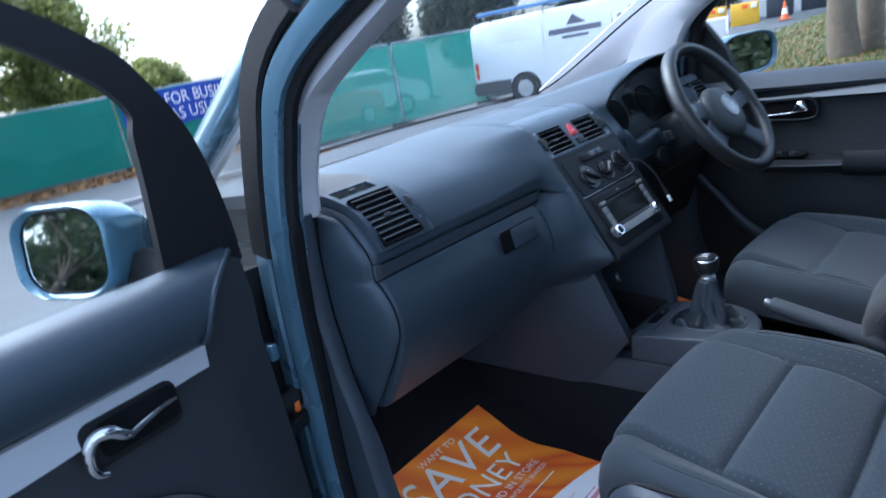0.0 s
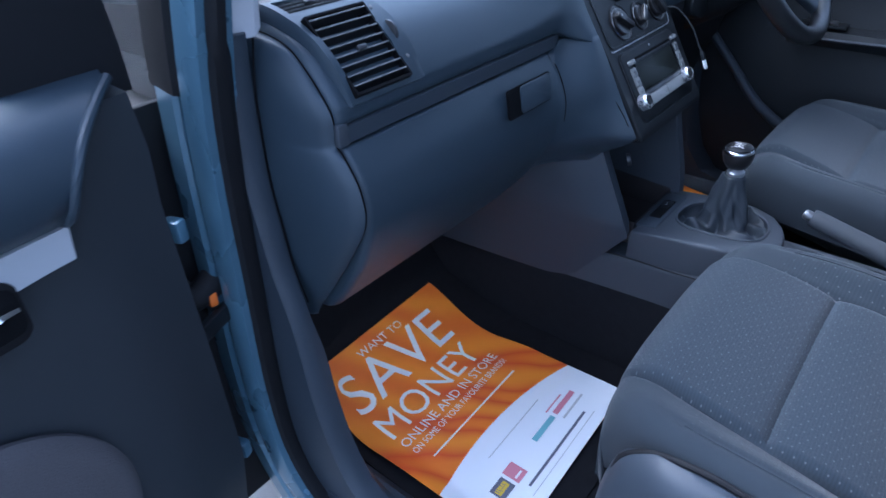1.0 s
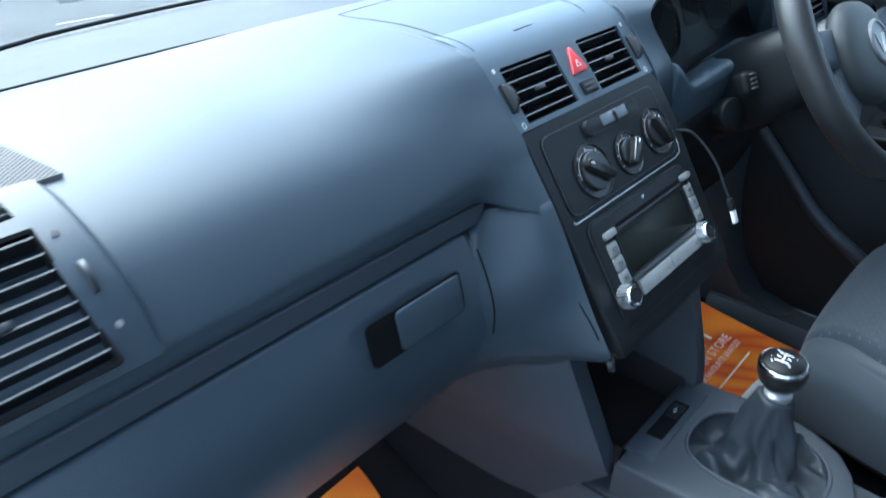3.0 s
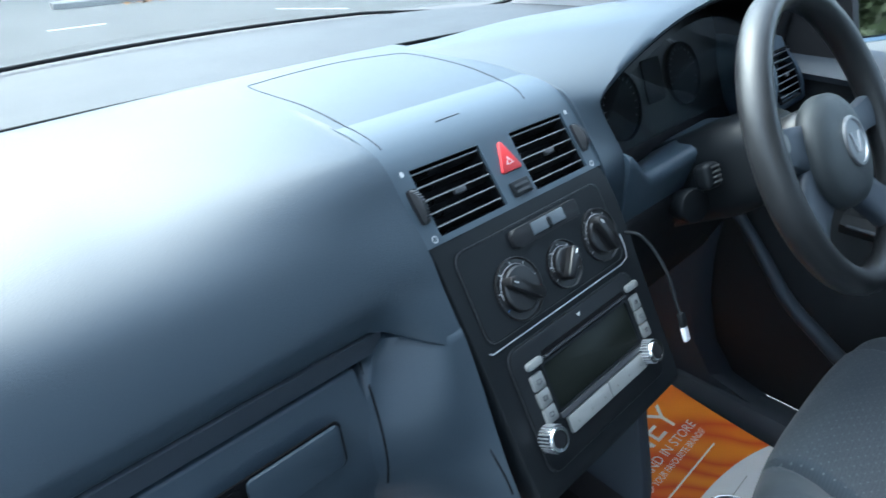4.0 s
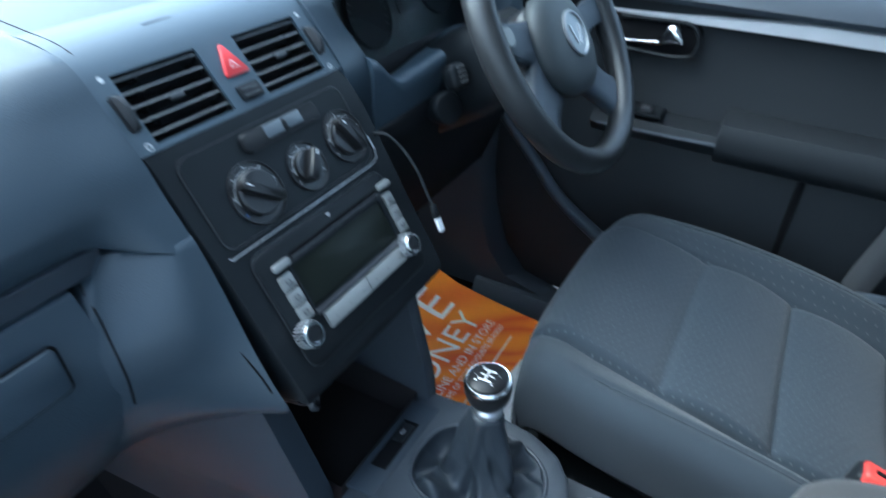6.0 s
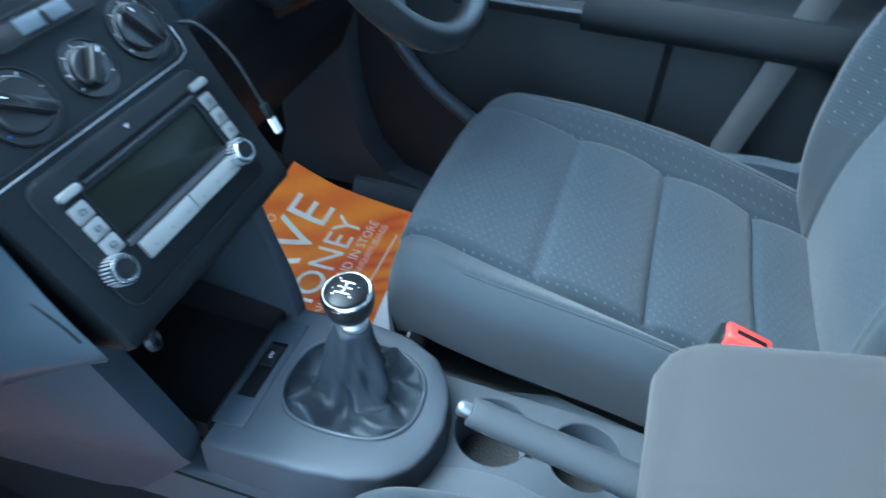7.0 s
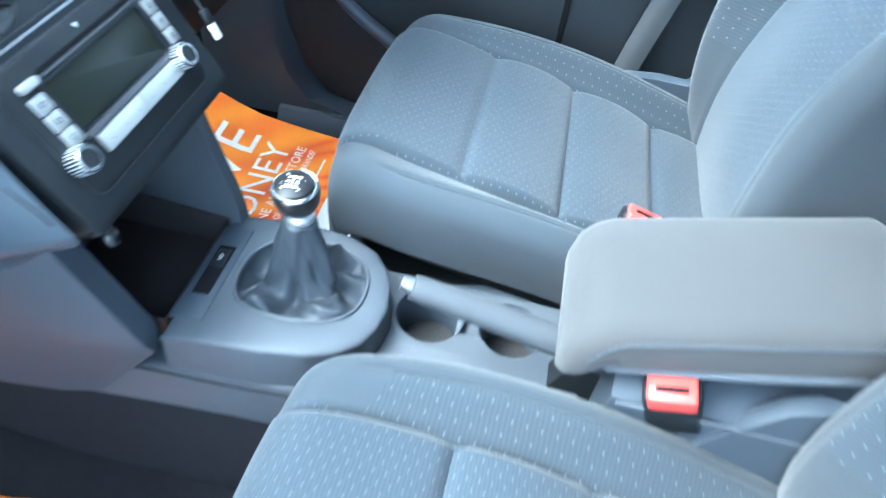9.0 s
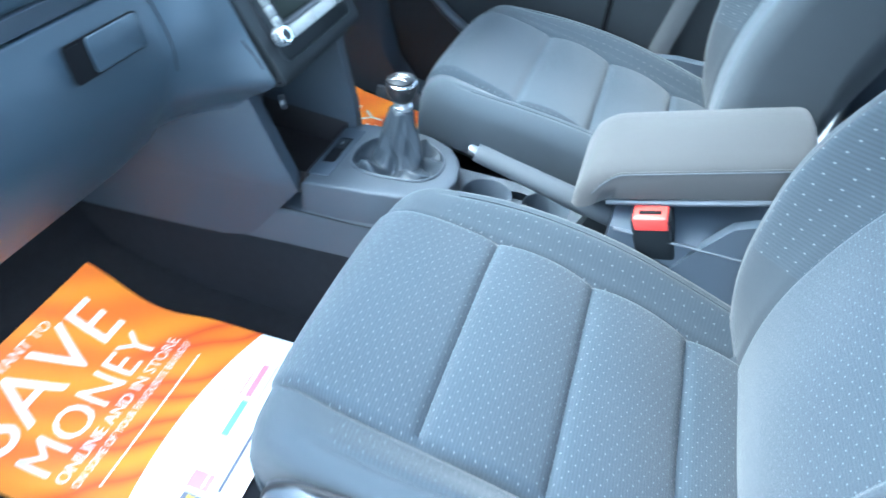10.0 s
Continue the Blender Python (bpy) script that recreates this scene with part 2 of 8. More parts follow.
SCREEN = material("radio_screen_plastic", (0.0065, 0.0085, 0.006), 0.4, vary=0.1, rough_vary=0.04, spec=0.22)
LEATHER = material("gaiter_leather", (0.024, 0.030, 0.038), 0.5, spec=0.45, bump=0.35, bump_scale=380, bump_kind="grain")
RIM = material("worn_wheel_rim_rubber", (0.019, 0.0205, 0.022), 0.35, bump=0.25, bump_scale=650, bump_kind="grain", vary=0.25, vary_scale=30, rough_vary=0.12)
CARPET = material("black_carpet", (0.012, 0.012, 0.014), 0.95, bump=0.9, bump_scale=700, vary=0.3, vary_scale=60, spec=0.1)
RUBBER = material("black_rubber_seal", (0.010, 0.010, 0.0115), 0.65, vary=0.15, bump=0.1, spec=0.25)
BLUE = material("pale_blue_car_paint", (0.115, 0.205, 0.275), 0.28, 0.35, vary=0.05, coat=0.6, rough_vary=0.05)
TRIM = material("pale_pillar_trim", (0.55, 0.55, 0.57), 0.75, bump=0.2, bump_scale=600, vary=0.06)
LINER = material("roof_lining_cloth", (0.5, 0.5, 0.5), 0.9, bump=0.3, bump_scale=900)
CLOTH = fabric("seat_cloth_insert", (0.0240, 0.0320, 0.0415), (0.30, 0.32, 0.34), 0.0100, 0.0120, 0.0010, 0.0012, 0.19)
CLOTH_SIDE = fabric("seat_cloth_bolster", (0.0240, 0.0310, 0.0390), (0.30, 0.32, 0.34), 0.0120, 0.0160, 0.0010, 0.0014, 0.20)
CLOTH_PLAIN = material("seat_cloth_plain", (0.0250, 0.0320, 0.0400), 0.9, bump=0.5, bump_scale=900, sheen=0.12, spec=0.25)
CLOTH_BACK = material("seat_cloth_back_sides", (0.0232, 0.0285, 0.0345), 0.9, bump=0.5, bump_scale=900, sheen=0.12, spec=0.25)
RED = material("red_buckle_plastic", (0.62, 0.05, 0.04), 0.35, vary=0.08)
HAZARD = material("red_hazard_switch", (0.55, 0.035, 0.04), 0.35, vary=0.08)
WHITE = material("white_print", (0.8, 0.8, 0.8), 0.6, vary=0.03)
DIM = material("dim_marking", (0.12, 0.12, 0.12), 0.5, vary=0.03)
MARK = material("pale_marking", (0.5, 0.5, 0.5), 0.5, vary=0.03)
GLASS = glass("window_glass")
BADGE = material("dull_badge_silver", (0.3, 0.31, 0.32), 0.42, 0.8, vary=0.1, vary_scale=60)
MIRROR = material("mirror_silver", (0.85, 0.88, 0.9), 0.02, 1.0, vary=0.02, rough_vary=0.01)


# ---- car body round the cabin ----
def ramp(y):
    """Height of the cabin floor under the front feet."""
    if y < 0.08:
        return 0.352
    if y < 0.3:
        return 0.352 + 0.30 * (y - 0.08) ** 1.15
    return 0.352 + 0.30 * 0.22 ** 1.15 + (y - 0.3) * 1.25


floor = solo("floor", sheet(lambda u, v: (lerp(-0.735, 0.735, u), lerp(-1.9, 0.62, v), ramp(lerp(-1.9, 0.62, v))), 12, 60, 0.03),
             CARPET, "black carpeted car floor rising into the footwells", "car floor", kind="structure")

# tunnel of carpet below the console
part("tunnel", loft([[(x, y, z) for x, z in ((-0.15, 0.34), (-0.128, 0.50), (-0.09, 0.535), (0.09, 0.535), (0.128, 0.50), (0.15, 0.34))] for y in (-1.5, -0.6, -0.2, 0.05, 0.35)]), CARPET, floor)
# bulkhead behind the dashboard
solo("bulkhead", box(1.44, 0.03, 0.8, pose(0, 0.745, 0.66), 0.005), DARK, "black felted bulkhead behind the dashboard", "bulkhead", kind="structure")

# roof, rear walls and pillars close the cabin
solo("roof", loft([[(x, y, z + d) for x, z in ((-0.60, 1.50), (-0.45, 1.565), (0, 1.585), (0.45, 1.565), (0.60, 1.50))] + [(x, y, z + d + 0.04) for x, z in ((0.60, 1.50), (0.45, 1.565), (0, 1.585), (-0.45, 1.565), (-0.60, 1.50))]
                          for y, d in ((-0.22, -0.027), (-0.5, 0.0), (-1.2, 0.03), (-2.4, -0.02))]), LINER, "pale cloth roof lining of the car", "roof", kind="structure")
solo("rear_wall", box(1.5, 0.05, 0.75, pose(0, -2.0, 0.7), 0.02), CARPET, "dark rear of the car cabin", "rear wall", kind="structure")


def pillar_path(side):
    return [(side * 0.675, 0.112, 1.10) if side < 0 else (side * 0.675, 0.12, 1.06), (side * 0.672, 0.10, 1.16), (side * 0.665, 0.045, 1.265), (side * 0.655, -0.06, 1.335), (side * 0.63, -0.25, 1.43), (side * 0.60, -0.5, 1.52)]


def front_pillar(side, name):
    """The inner trim of a windscreen pillar: a wedge between door opening and glass."""
    path = pillar_path(side)
    rings = []
    for i in range(25):
        k = i / 24
        x, y, z = along(path, k)
        w = 0.028 * side
        deep = lerp(0.14, 0.05, ease(k * 1.3))
        rings.append([(x + 0.042 * side, y - 0.012, z - 0.01), (x + 0.0 * side, y - 0.019, z - 0.01), (x - w * 0.45, y - 0.012, z - 0.004), (x - w * 0.75, y + 0.03, z + 0.01), (x - w * 0.5, y + deep, z + 0.02), (x + 0.035 * side, y + deep, z + 0.03), (x + 0.04 * side, y + 0.02, z + 0.01)])
    return solo(name, loft(rings), TRIM, "pale grey windscreen pillar trim above the dashboard", "pillar", kind="structure")


front_pillar(-1, "pillar_west")
front_pillar(1, "pillar_east")


def door_frame(side, name):
    """The painted edge of the front door opening, from the sill up over the door."""
    path = [(0.735, -1.0, 0.33), (0.735, -0.3, 0.33), (0.738, -0.06, 0.335), (0.742, 0.06, 0.37), (0.745, 0.118, 0.46), (0.748, 0.128, 0.6), (0.748, 0.117, 0.78), (0.748, 0.105, 0.95), (0.746, 0.085, 1.08), (0.738, 0.052, 1.21), (0.728, -0.004, 1.315), (0.70, -0.18, 1.41), (0.66, -0.45, 1.51), (0.64, -0.8, 1.55)]
    ob = thing(name, (side * 0.74, 0, 0.33), "pale blue painted car body round the open doorway", "door frame", kind="structure")
    outer, groove, inner, seal = [], [], [], []
    n = 70
    for i in range(n + 1):
        k = i / n
        x, y, z = along(path, k)
        x2, y2, z2 = along(path, min(1, k + 0.004))
        x1, y1, z1 = along(path, max(0, k - 0.004))
        d = Vector((0, y2 - y1, z2 - z1)).normalized()
        nrm = Vector((0, d.z, -d.y))          # towards the opening's outside (forward on the pillar)
        if nrm.y < 0:
            nrm = -nrm if d.y > 0.2 and z > 1.0 else nrm

        def ring(pts):
            return [(side * (x + a), y + nrm.y * b, z + nrm.z * b) for a, b in pts]
        inner.append(ring(((-0.035, 0.0), (0.008, -0.002), (0.012, 0.008), (0.012, 0.032), (-0.035, 0.032))))
        groove.append(ring(((-0.03, 0.032), (0.002, 0.032), (0.002, 0.044), (-0.03, 0.044))))
        outer.append(ring(((-0.03, 0.044), (0.008, 0.044), (0.013, 0.049), (0.013, 0.080), (-0.03, 0.080))))
        seal.append(ring(((-0.022, -0.002), (-0.018, -0.014), (-0.008, -0.014), (-0.003, -0.006), (-0.002, 0.004), (-0.02, 0.008)) if z > 1.085 else ((-0.034, 0.006), (-0.030, -0.003), (-0.02, -0.009), (-0.006, -0.009), (-0.002, -0.001), (-0.032, 0.016))))
    part("inner_flange", loft(inner), BLUE, ob)
    part("groove", loft(groove), RUBBER, ob, "dark gutter between two painted flanges")
    low = [r for r in outer if r[0][2] < 1.04]
    part("outer_flange", loft(low), BLUE, ob)
    post = [[(p[0], p[1] + (0.010 if k in (3, 4) else -0.004), p[2]) for k, p in enumerate(r)] for r in outer if 1.02 < r[0][2] < 1.40]
    part("quarter_post", loft(post), RUBBER, ob, "black post behind the quarter window")
    part("door_seal", loft(seal), RUBBER, ob, "black rubber door seal")
    return ob


def quarter_window(side, name):
    """The slanting painted windscreen pillar and the small three-cornered window between it and the door."""
    ob = thing(name, (side * 0.72, 0.3, 1.03), "pale blue windscreen pillar with a small three-cornered window", "quarter window", kind="structure")
    path = [(0.722, 0.56, 1.055), (0.728, 0.42, 1.140), (0.726, 0.29, 1.215), (0.722, 0.19, 1.275), (0.715, 0.09, 1.335), (0.700, -0.06, 1.410), (0.672, -0.26, 1.487), (0.645, -0.5, 1.545)]
    rings = []
    for i in range(41):
        x, y, z = along(path, i / 40)
        x2, y2, z2 = along(path, min(1, i / 40 + 0.01))
        x1, y1, z1 = along(path, max(0, i / 40 - 0.01))
        d = Vector((0, y2 - y1, z2 - z1)).normalized()
        up = Vector((0, -d.z, d.y)) if d.y > 0 else Vector((0, d.z, -d.y))
        rings.append([(side * (x + a), y + up.y * b, z + up.z * b) for a, b in ((-0.03, 0.0), (0.004, 0.0), (0.012, 0.008), (0.012, 0.036), (0.0, 0.050), (-0.035, 0.052))])
    part("pillar", loft(rings), BLUE, ob, "pale blue slanting pillar", 50)
    reach = -0.012 if side < 0 else -0.058
    inner = []
    for ring in rings:
        a, b = Vector(ring[0]), Vector(ring[5])
        up = (b - a).normalized()
        inner.append([a + up * reach + Vector((side * 0.014, 0, 0)), a + up * reach - Vector((side * 0.004, 0, 0)), a + up * (reach + 0.01) - Vector((side * 0.010, 0, 0)), b - Vector((side * 0.010, 0, 0)) + up * 0.004, b + up * 0.010])
    part("inner_trim", loft(inner), TRIM, ob, "pale cloth-grained inner trim of the pillar", 50)
    part("waist", box(0.05, 0.42, 0.05, pose(side * 0.722, 0.385, 0.968 if side < 0 else 1.012), 0.012), RUBBER, ob, "black edge below the quarter window")
    q = part("pane", loft([[(side * (x + 0.722), y, z) for y, z in ((0.190, 0.985), (0.56, 0.985), (0.40, 1.145), (0.135, 1.30))] for x in (0.0, 0.004)]), GLASS, ob)
    q.visible_shadow = False
    part("edge_strip", box(0.006, 0.005, 0.25, pose(side * 0.733, 0.162, 1.155, 13, 0, 0), 0.001), MARK, ob, "thin pale edge of the pane")
    return ob


quarter_window(-1, "quarter_window_west")
quarter_window(1, "quarter_window_east")
door_frame(-1, "door_frame_west")
frame_east = door_frame(1, "door_frame_east")

# lower pillar trim and sill cover inside the doorway
for side, nm in ((-1, "west"), (1, "east")):
    rows = []
    for z, yb, yf in ((1.085, 0.085, 0.165), (1.0, 0.083, 0.18), (0.85, 0.09, 0.2), (0.7, 0.088, 0.2), (0.58, 0.075, 0.22), (0.48, 0.045, 0.22), (0.42, 0.0, 0.24), (0.395, -0.1, 0.24), (0.37, -0.1, 0.24)):
        if side < 0:
            break
        rows.append([(side * 0.712, yb - 0.035, z), (side * 0.69, yb - 0.03, z), (side * 0.668, yb - 0.005, z), (side * 0.664, yf, z), (side * 0.712, yf, z)])
    if side < 0:
        for i in range(41):
            yb, z = along([(0.086, 1.098), (0.092, 1.04), (0.095, 1.0), (0.097, 0.92), (0.09, 0.86), (0.082, 0.80), (0.067, 0.745), (0.058, 0.69), (0.045, 0.58), (0.015, 0.48), (-0.03, 0.42), (-0.13, 0.395), (-0.13, 0.37)], i / 40)
            low = 0.018 * ease((0.74 - z) / 0.1)
            rows.append([(-0.720, yb + 0.006, z), (-0.714, yb + 0.001, z), (-0.694, yb, z), (-0.690 + low * 0.5, yb + 0.002, z), (-0.6885 + low, yb + 0.008 + low, z), (-0.6885 + low, 0.22, z), (-0.720, 0.22, z)])
    solo("kick_panel_" + nm, loft(rows), HARD, "dark grey moulded trim at the foot of the pillar", "trim", kind="structure")
    solo("sill_trim_" + nm, loft([[(side * a, y, z) for a, z in ((0.725, 0.33), (0.722, 0.392), (0.70, 0.402), (0.655, 0.396), (0.635, 0.37), (0.635, 0.33))] for y in (-1.0, -0.6, -0.2, 0.06)]), HARD, "dark grey plastic sill trim along the doorway", "trim", kind="structure")

# curved edge of the kick panel beside the driver's feet
part("kick_edge", tube([(0.668, 0.03, 0.80), (0.672, -0.04, 0.722), (0.672, -0.10, 0.655), (0.672, -0.17, 0.605), (0.672, -0.26, 0.555), (0.672, -0.42, 0.52)], [0.011, 0.012, 0.013, 0.014, 0.015, 0.015], 10, steps=30), HARD, frame_east, "grey moulded edge of the footwell")
for side, nm in ((-1, "west"), (1, "east")):
    solo("footwell_side_" + nm, box(0.03, 0.50, 0.70, pose(side * 0.70, 0.43, 0.68), 0.004), CARPET, "black carpeted side of the footwell", "side wall", kind="structure")


# added plate that closes the gap behind the open door's hinges; its black is shade
solo("hinge_gap_plate", box(0.13, 0.012, 0.705, pose(-0.80, 0.215, 0.6625), 0.003), RUBBER, "black plate standing for the shaded front wing edge behind the hinges", "wing liner", kind="structure")


# windscreen
def screen_point(u, v):
    w = lerp(0.655, 0.56, v)
    bow = 1 - (2 * u - 1) ** 2
    y = lerp(0.575, -0.26, v) + 0.15 * bow * (1 - 0.5 * v)
    z = lerp(1.10, 1.52, v) + 0.035 * bow * v
    return ((2 * u - 1) * w, y, z)


windscreen = thing("windscreen", (0, 0.6, 1.1), "clear curved windscreen above the dashboard", "windscreen", kind="structure")
pane = part("pane", sheet(screen_point, 24, 12, 0.005, (0, 0.4, 0.9)), GLASS, windscreen)
pane.visible_shadow = False
part("rubber_edge", tube([screen_point(0.0, 0.9), screen_point(0.0, 0.5), screen_point(0.0, 0.0), screen_point(0.25, 0), screen_point(0.5, 0), screen_point(0.75, 0), screen_point(1, 0), screen_point(1, 0.5), screen_point(1, 0.9)], 0.0032, 8, steps=60), RUBBER, windscreen)


# ---- dashboard ----
dash = thing("dashboard", (0, 0.2, 0.8), "blue-grey grained plastic dashboard with vents, glovebox and binnacle", "dashboard")

SIDE = [(0.0015, 1.0035), (0.0005, 1.008), (0.0008, 1.014), (0.003, 1.025), (0.02, 1.05), (0.05, 1.079), (0.10, 1.099), (0.17, 1.113), (0.25, 1.120), (0.350, 1.121), (0.360, 1.118)]
MIDDLE = [(0.08, 0.975), (0.075, 0.99), (0.07, 1.02), (0.066, 1.06), (0.064, 1.09), (0.064, 1.108), (0.082, 1.120), (0.12, 1.127), (0.2, 1.131), (0.34, 1.126), (0.360, 1.120)]
DRIVER = [(0.21, 0.965), (0.21, 0.985), (0.21, 1.003), (0.21, 1.03), (0.21, 1.05), (0.211, 1.075), (0.213, 1.09), (0.218, 1.102), (0.25, 1.110), (0.345, 1.115), (0.360, 1.114)]


SHOULDER = [(0.0, 1.0035), (-0.002, 1.008), (-0.004, 1.018), (-0.004, 1.032), (0.004, 1.05), (0.03, 1.083), (0.056, 1.112), (0.09, 1.123), (0.2, 1.131), (0.34, 1.126), (0.360, 1.120)]


# slope of the centre stack, from its top edge down
STACK = [(0.006, 1.049), (-0.004, 1.036), (-0.034, 0.990), (-0.052, 0.961), (-0.071, 0.930), (-0.105, 0.875), (-0.128, 0.838), (-0.132, 0.826)]


def stack_y(z):
    return float(np.interp(z, [p[1] for p in reversed(STACK)], [p[0] for p in reversed(STACK)]))


def pad_bow(x):
    """How far the pad's rear edge bows back towards the doors."""
    return (0.03 if x < 0 else 0.066) * (x / 0.66) ** 2


def dash_ring(x):
    a = b = MIDDLE
    k = 0.0
    if x < -0.134:
        k, a, b = ease((x + 0.36) / 0.215), SIDE, SHOULDER
    elif x > 0.62:
        k, a, b = ease((x - 0.625) / 0.012), DRIVER, SIDE
    elif x > 0.138:
        a = b = DRIVER
    elif x > 0.134:
        a = b = SHOULDER
    ends = max(0.0, (abs(x) - 0.60) / 0.06)
    pts = [(lerp(p[0], q[0], k), lerp(p[1], q[1], k) - (0.012 if x > 0 else 0.004) * ends ** 2 * (1 if i > 3 else 0.2)) for i, (p, q) in enumerate(zip(a, b))]
    # the shelf line bows back towards the doors
    bow = pad_bow(x)
    pts = [(y - bow * ease((y - 0.08) / 0.25), z) for y, z in pts]
    # beside the centre stack the pad runs down into a band along the stack's edge
    band = ease((x + 0.205) / 0.055) if x < -0.134 else 0.0
    pts = [(lerp(y, stack_y(min(z, 1.045)) - 0.003, band * ease((1.07 - z) / 0.025)), z) for y, z in ((y, z - band * 0.019 * max(0.0, 1 - i / 4)) for i, (y, z) in enumerate(pts))]
    # the end by the passenger door is rounded over
    e = min(1.0, max(0.0, (-0.643 - x) / 0.0125))
    inset = 0.010 * (1 - math.sqrt(1 - e * e))
    top = [along(pts, i / 40) for i in range(41)]
    top = [(y + inset * (1 - ease((y - 0.06) / 0.1)), z - inset * ease((z - 1.03) / 0.06)) for y, z in top]
    y0, z0 = top[0]
    return [(x, y0 + 0.04, z0 - 0.003), (x, y0 + 0.0045, z0 - 0.003), (x, y0 + 0.0013, z0 - 0.0018)] + [(x, y, z) for y, z in top] + [(x, 0.30, 0.95), (x, 0.1, 0.95)]


xs = [-0.6555, -0.655, -0.654, -0.652, -0.649, -0.646, -0.643, -0.637] + [-0.66 + 0.012 * i for i in range(3, 44)] + [-0.1345, -0.1335] + [-0.66 + 0.012 * i for i in range(44, 67)] + [0.1335, 0.1345, 0.1375, 0.139, 0.15, 0.2, 0.3, 0.4, 0.5, 0.6, 0.62, 0.628, 0.632, 0.637, 0.645, 0.653, 0.66]
part("upper_pad", loft([dash_ring(x) for x in xs]), SOFT, dash, "soft grained pad with a rounded front", 50)


def shelf(u, v):
    x = lerp(-0.665, 0.665, u)
    y0 = 0.366 - pad_bow(x)
    y1 = 0.718 - 0.14 * (x / 0.66) ** 2
    return (x, lerp(y0, y1, v), lerp(1.116, 1.094, v))


part("shelf_joint", tube([(x, 0.3625 - pad_bow(x), 1.1192) for x in [-0.655 + 0.0262 * i for i in range(51)]], 0.0028, 8), DARK, dash, "dark joint between the pad and the shelf")
part("shelf", sheet(shelf, 40, 6, 0.025), COVER, dash, "flat dark shelf below the windscreen")

# speaker grille in the far corner of the shelf, on the passenger side
def grille(u, v):
    x = lerp(-0.645, lerp(-0.505, -0.545, v), u)
    y = lerp(0.125, 0.265, v)
    r = dash_ring(x)
    z = max(np.interp(y, [p[1] for p in r[7:44]], [p[2] for p in r[7:44]]) + 0.0035, 1.09)
    return (x, y, z)


GRILLE = fabric("speaker_grille", (0.15, 0.145, 0.14), (0.012, 0.012, 0.012), 0.020, 0.024, 0.0085, 0.0095, 0.9)
part("speaker_grille", sheet(grille, 10, 10, 0.004), GRILLE, dash, "greyish fine-holed speaker grille")

# ledge strip under the pad and the glovebox
def bar_along_x(profile, x0, x1, n=30):
    return loft([[(lerp(x0, x1, i / n), y, z) for y, z in profile] for i in range(n + 1)])


part("ledge", bar_along_x([(0.03, 0.9985), (0.004, 0.9985), (0.0022, 0.997), (0.0018, 0.9785), (0.0035, 0.977), (0.03, 0.977)], -0.641, -0.19), HARD, dash, "narrow dark ledge above the glovebox")
part("ledge_gap", bar_along_x([(0.016, 1.004), (0.016, 0.968), (0.034, 0.968), (0.034, 1.004)], -0.65, -0.20), DARK, dash, "dark gap round the ledge")
part("ledge_cap", box(0.0155, 0.04, 0.0265, pose(-0.6492, 0.0195, 0.990), 0.0018), CONSOLE, dash, "grey end cap of the ledge")

GLOVE = [(0.04, 0.975), (-0.001, 0.9725), (-0.012, 0.955), (-0.023, 0.93), (-0.028, 0.90), (-0.026, 0.87), (-0.012, 0.83), (0.012, 0.785), (0.042, 0.742), (0.06, 0.722), (0.075, 0.718), (0.09, 0.73), (0.12, 0.8), (0.12, 0.95)]


def glove_ring(x):
    k = ease((x + 0.30) / 0.12)
    e = min(1.0, max(0.0, (-0.641 - x) / 0.012))
    inset = 0.011 * (1 - math.sqrt(1 - e * e))
    pts = [(y - 0.012 * k * ease((0.96 - z) / 0.06) + inset, z + 0.02 * k * ease((0.86 - z) / 0.1)) for y, z in GLOVE[1:]]
    return [(x, 0.04, 0.9745), (x, pts[0][0] + 0.005, 0.9745), (x, pts[0][0] + 0.0012, 0.9738)] + [(x, *along(pts, i / 40)) for i in range(41)]


glove_xs = [-0.653, -0.6526, -0.6515, -0.6495, -0.647, -0.644, -0.641] + [lerp(-0.638, -0.222, i / 40) for i in range(41)]
glovebox = part("glovebox", loft([glove_ring(x) for x in glove_xs]), SOFT, dash, "dark grained glovebox lid", 60)

# handle: a dark slab for the shade in the finger hole, and a flap
HM = Matrix.Translation((-0.314, -0.0272, 0.942)) @ pose(0, 0, 0, 90 - 9, 0, 0)
part("handle_recess", slab(round_rect(0.113, 0.043, 0.006), 0.0018, HM), DARK, glovebox, "dark groove round the latch")
part("finger_hole_shade", slab(round_rect(0.025, 0.038, 0.004), 0.0026, HM @ pose(-0.042, -0.001, 0)), DARK, glovebox, "dark patch standing for the shade in the finger hole")
part("latch_flap", slab(round_rect(0.079, 0.039, 0.005), 0.0045, HM @ pose(0.0145, 0, 0), 0.0015), SOFT, glovebox, "flat dark latch flap")
part("airbag_word", flat_text("AIRBAG", 0.055, 0.009, Matrix.Translation((-0.245, 0.0045, 1.022)) @ pose(0, 0, 0, 80, 0, 0), 0.0015), HARD, dash)

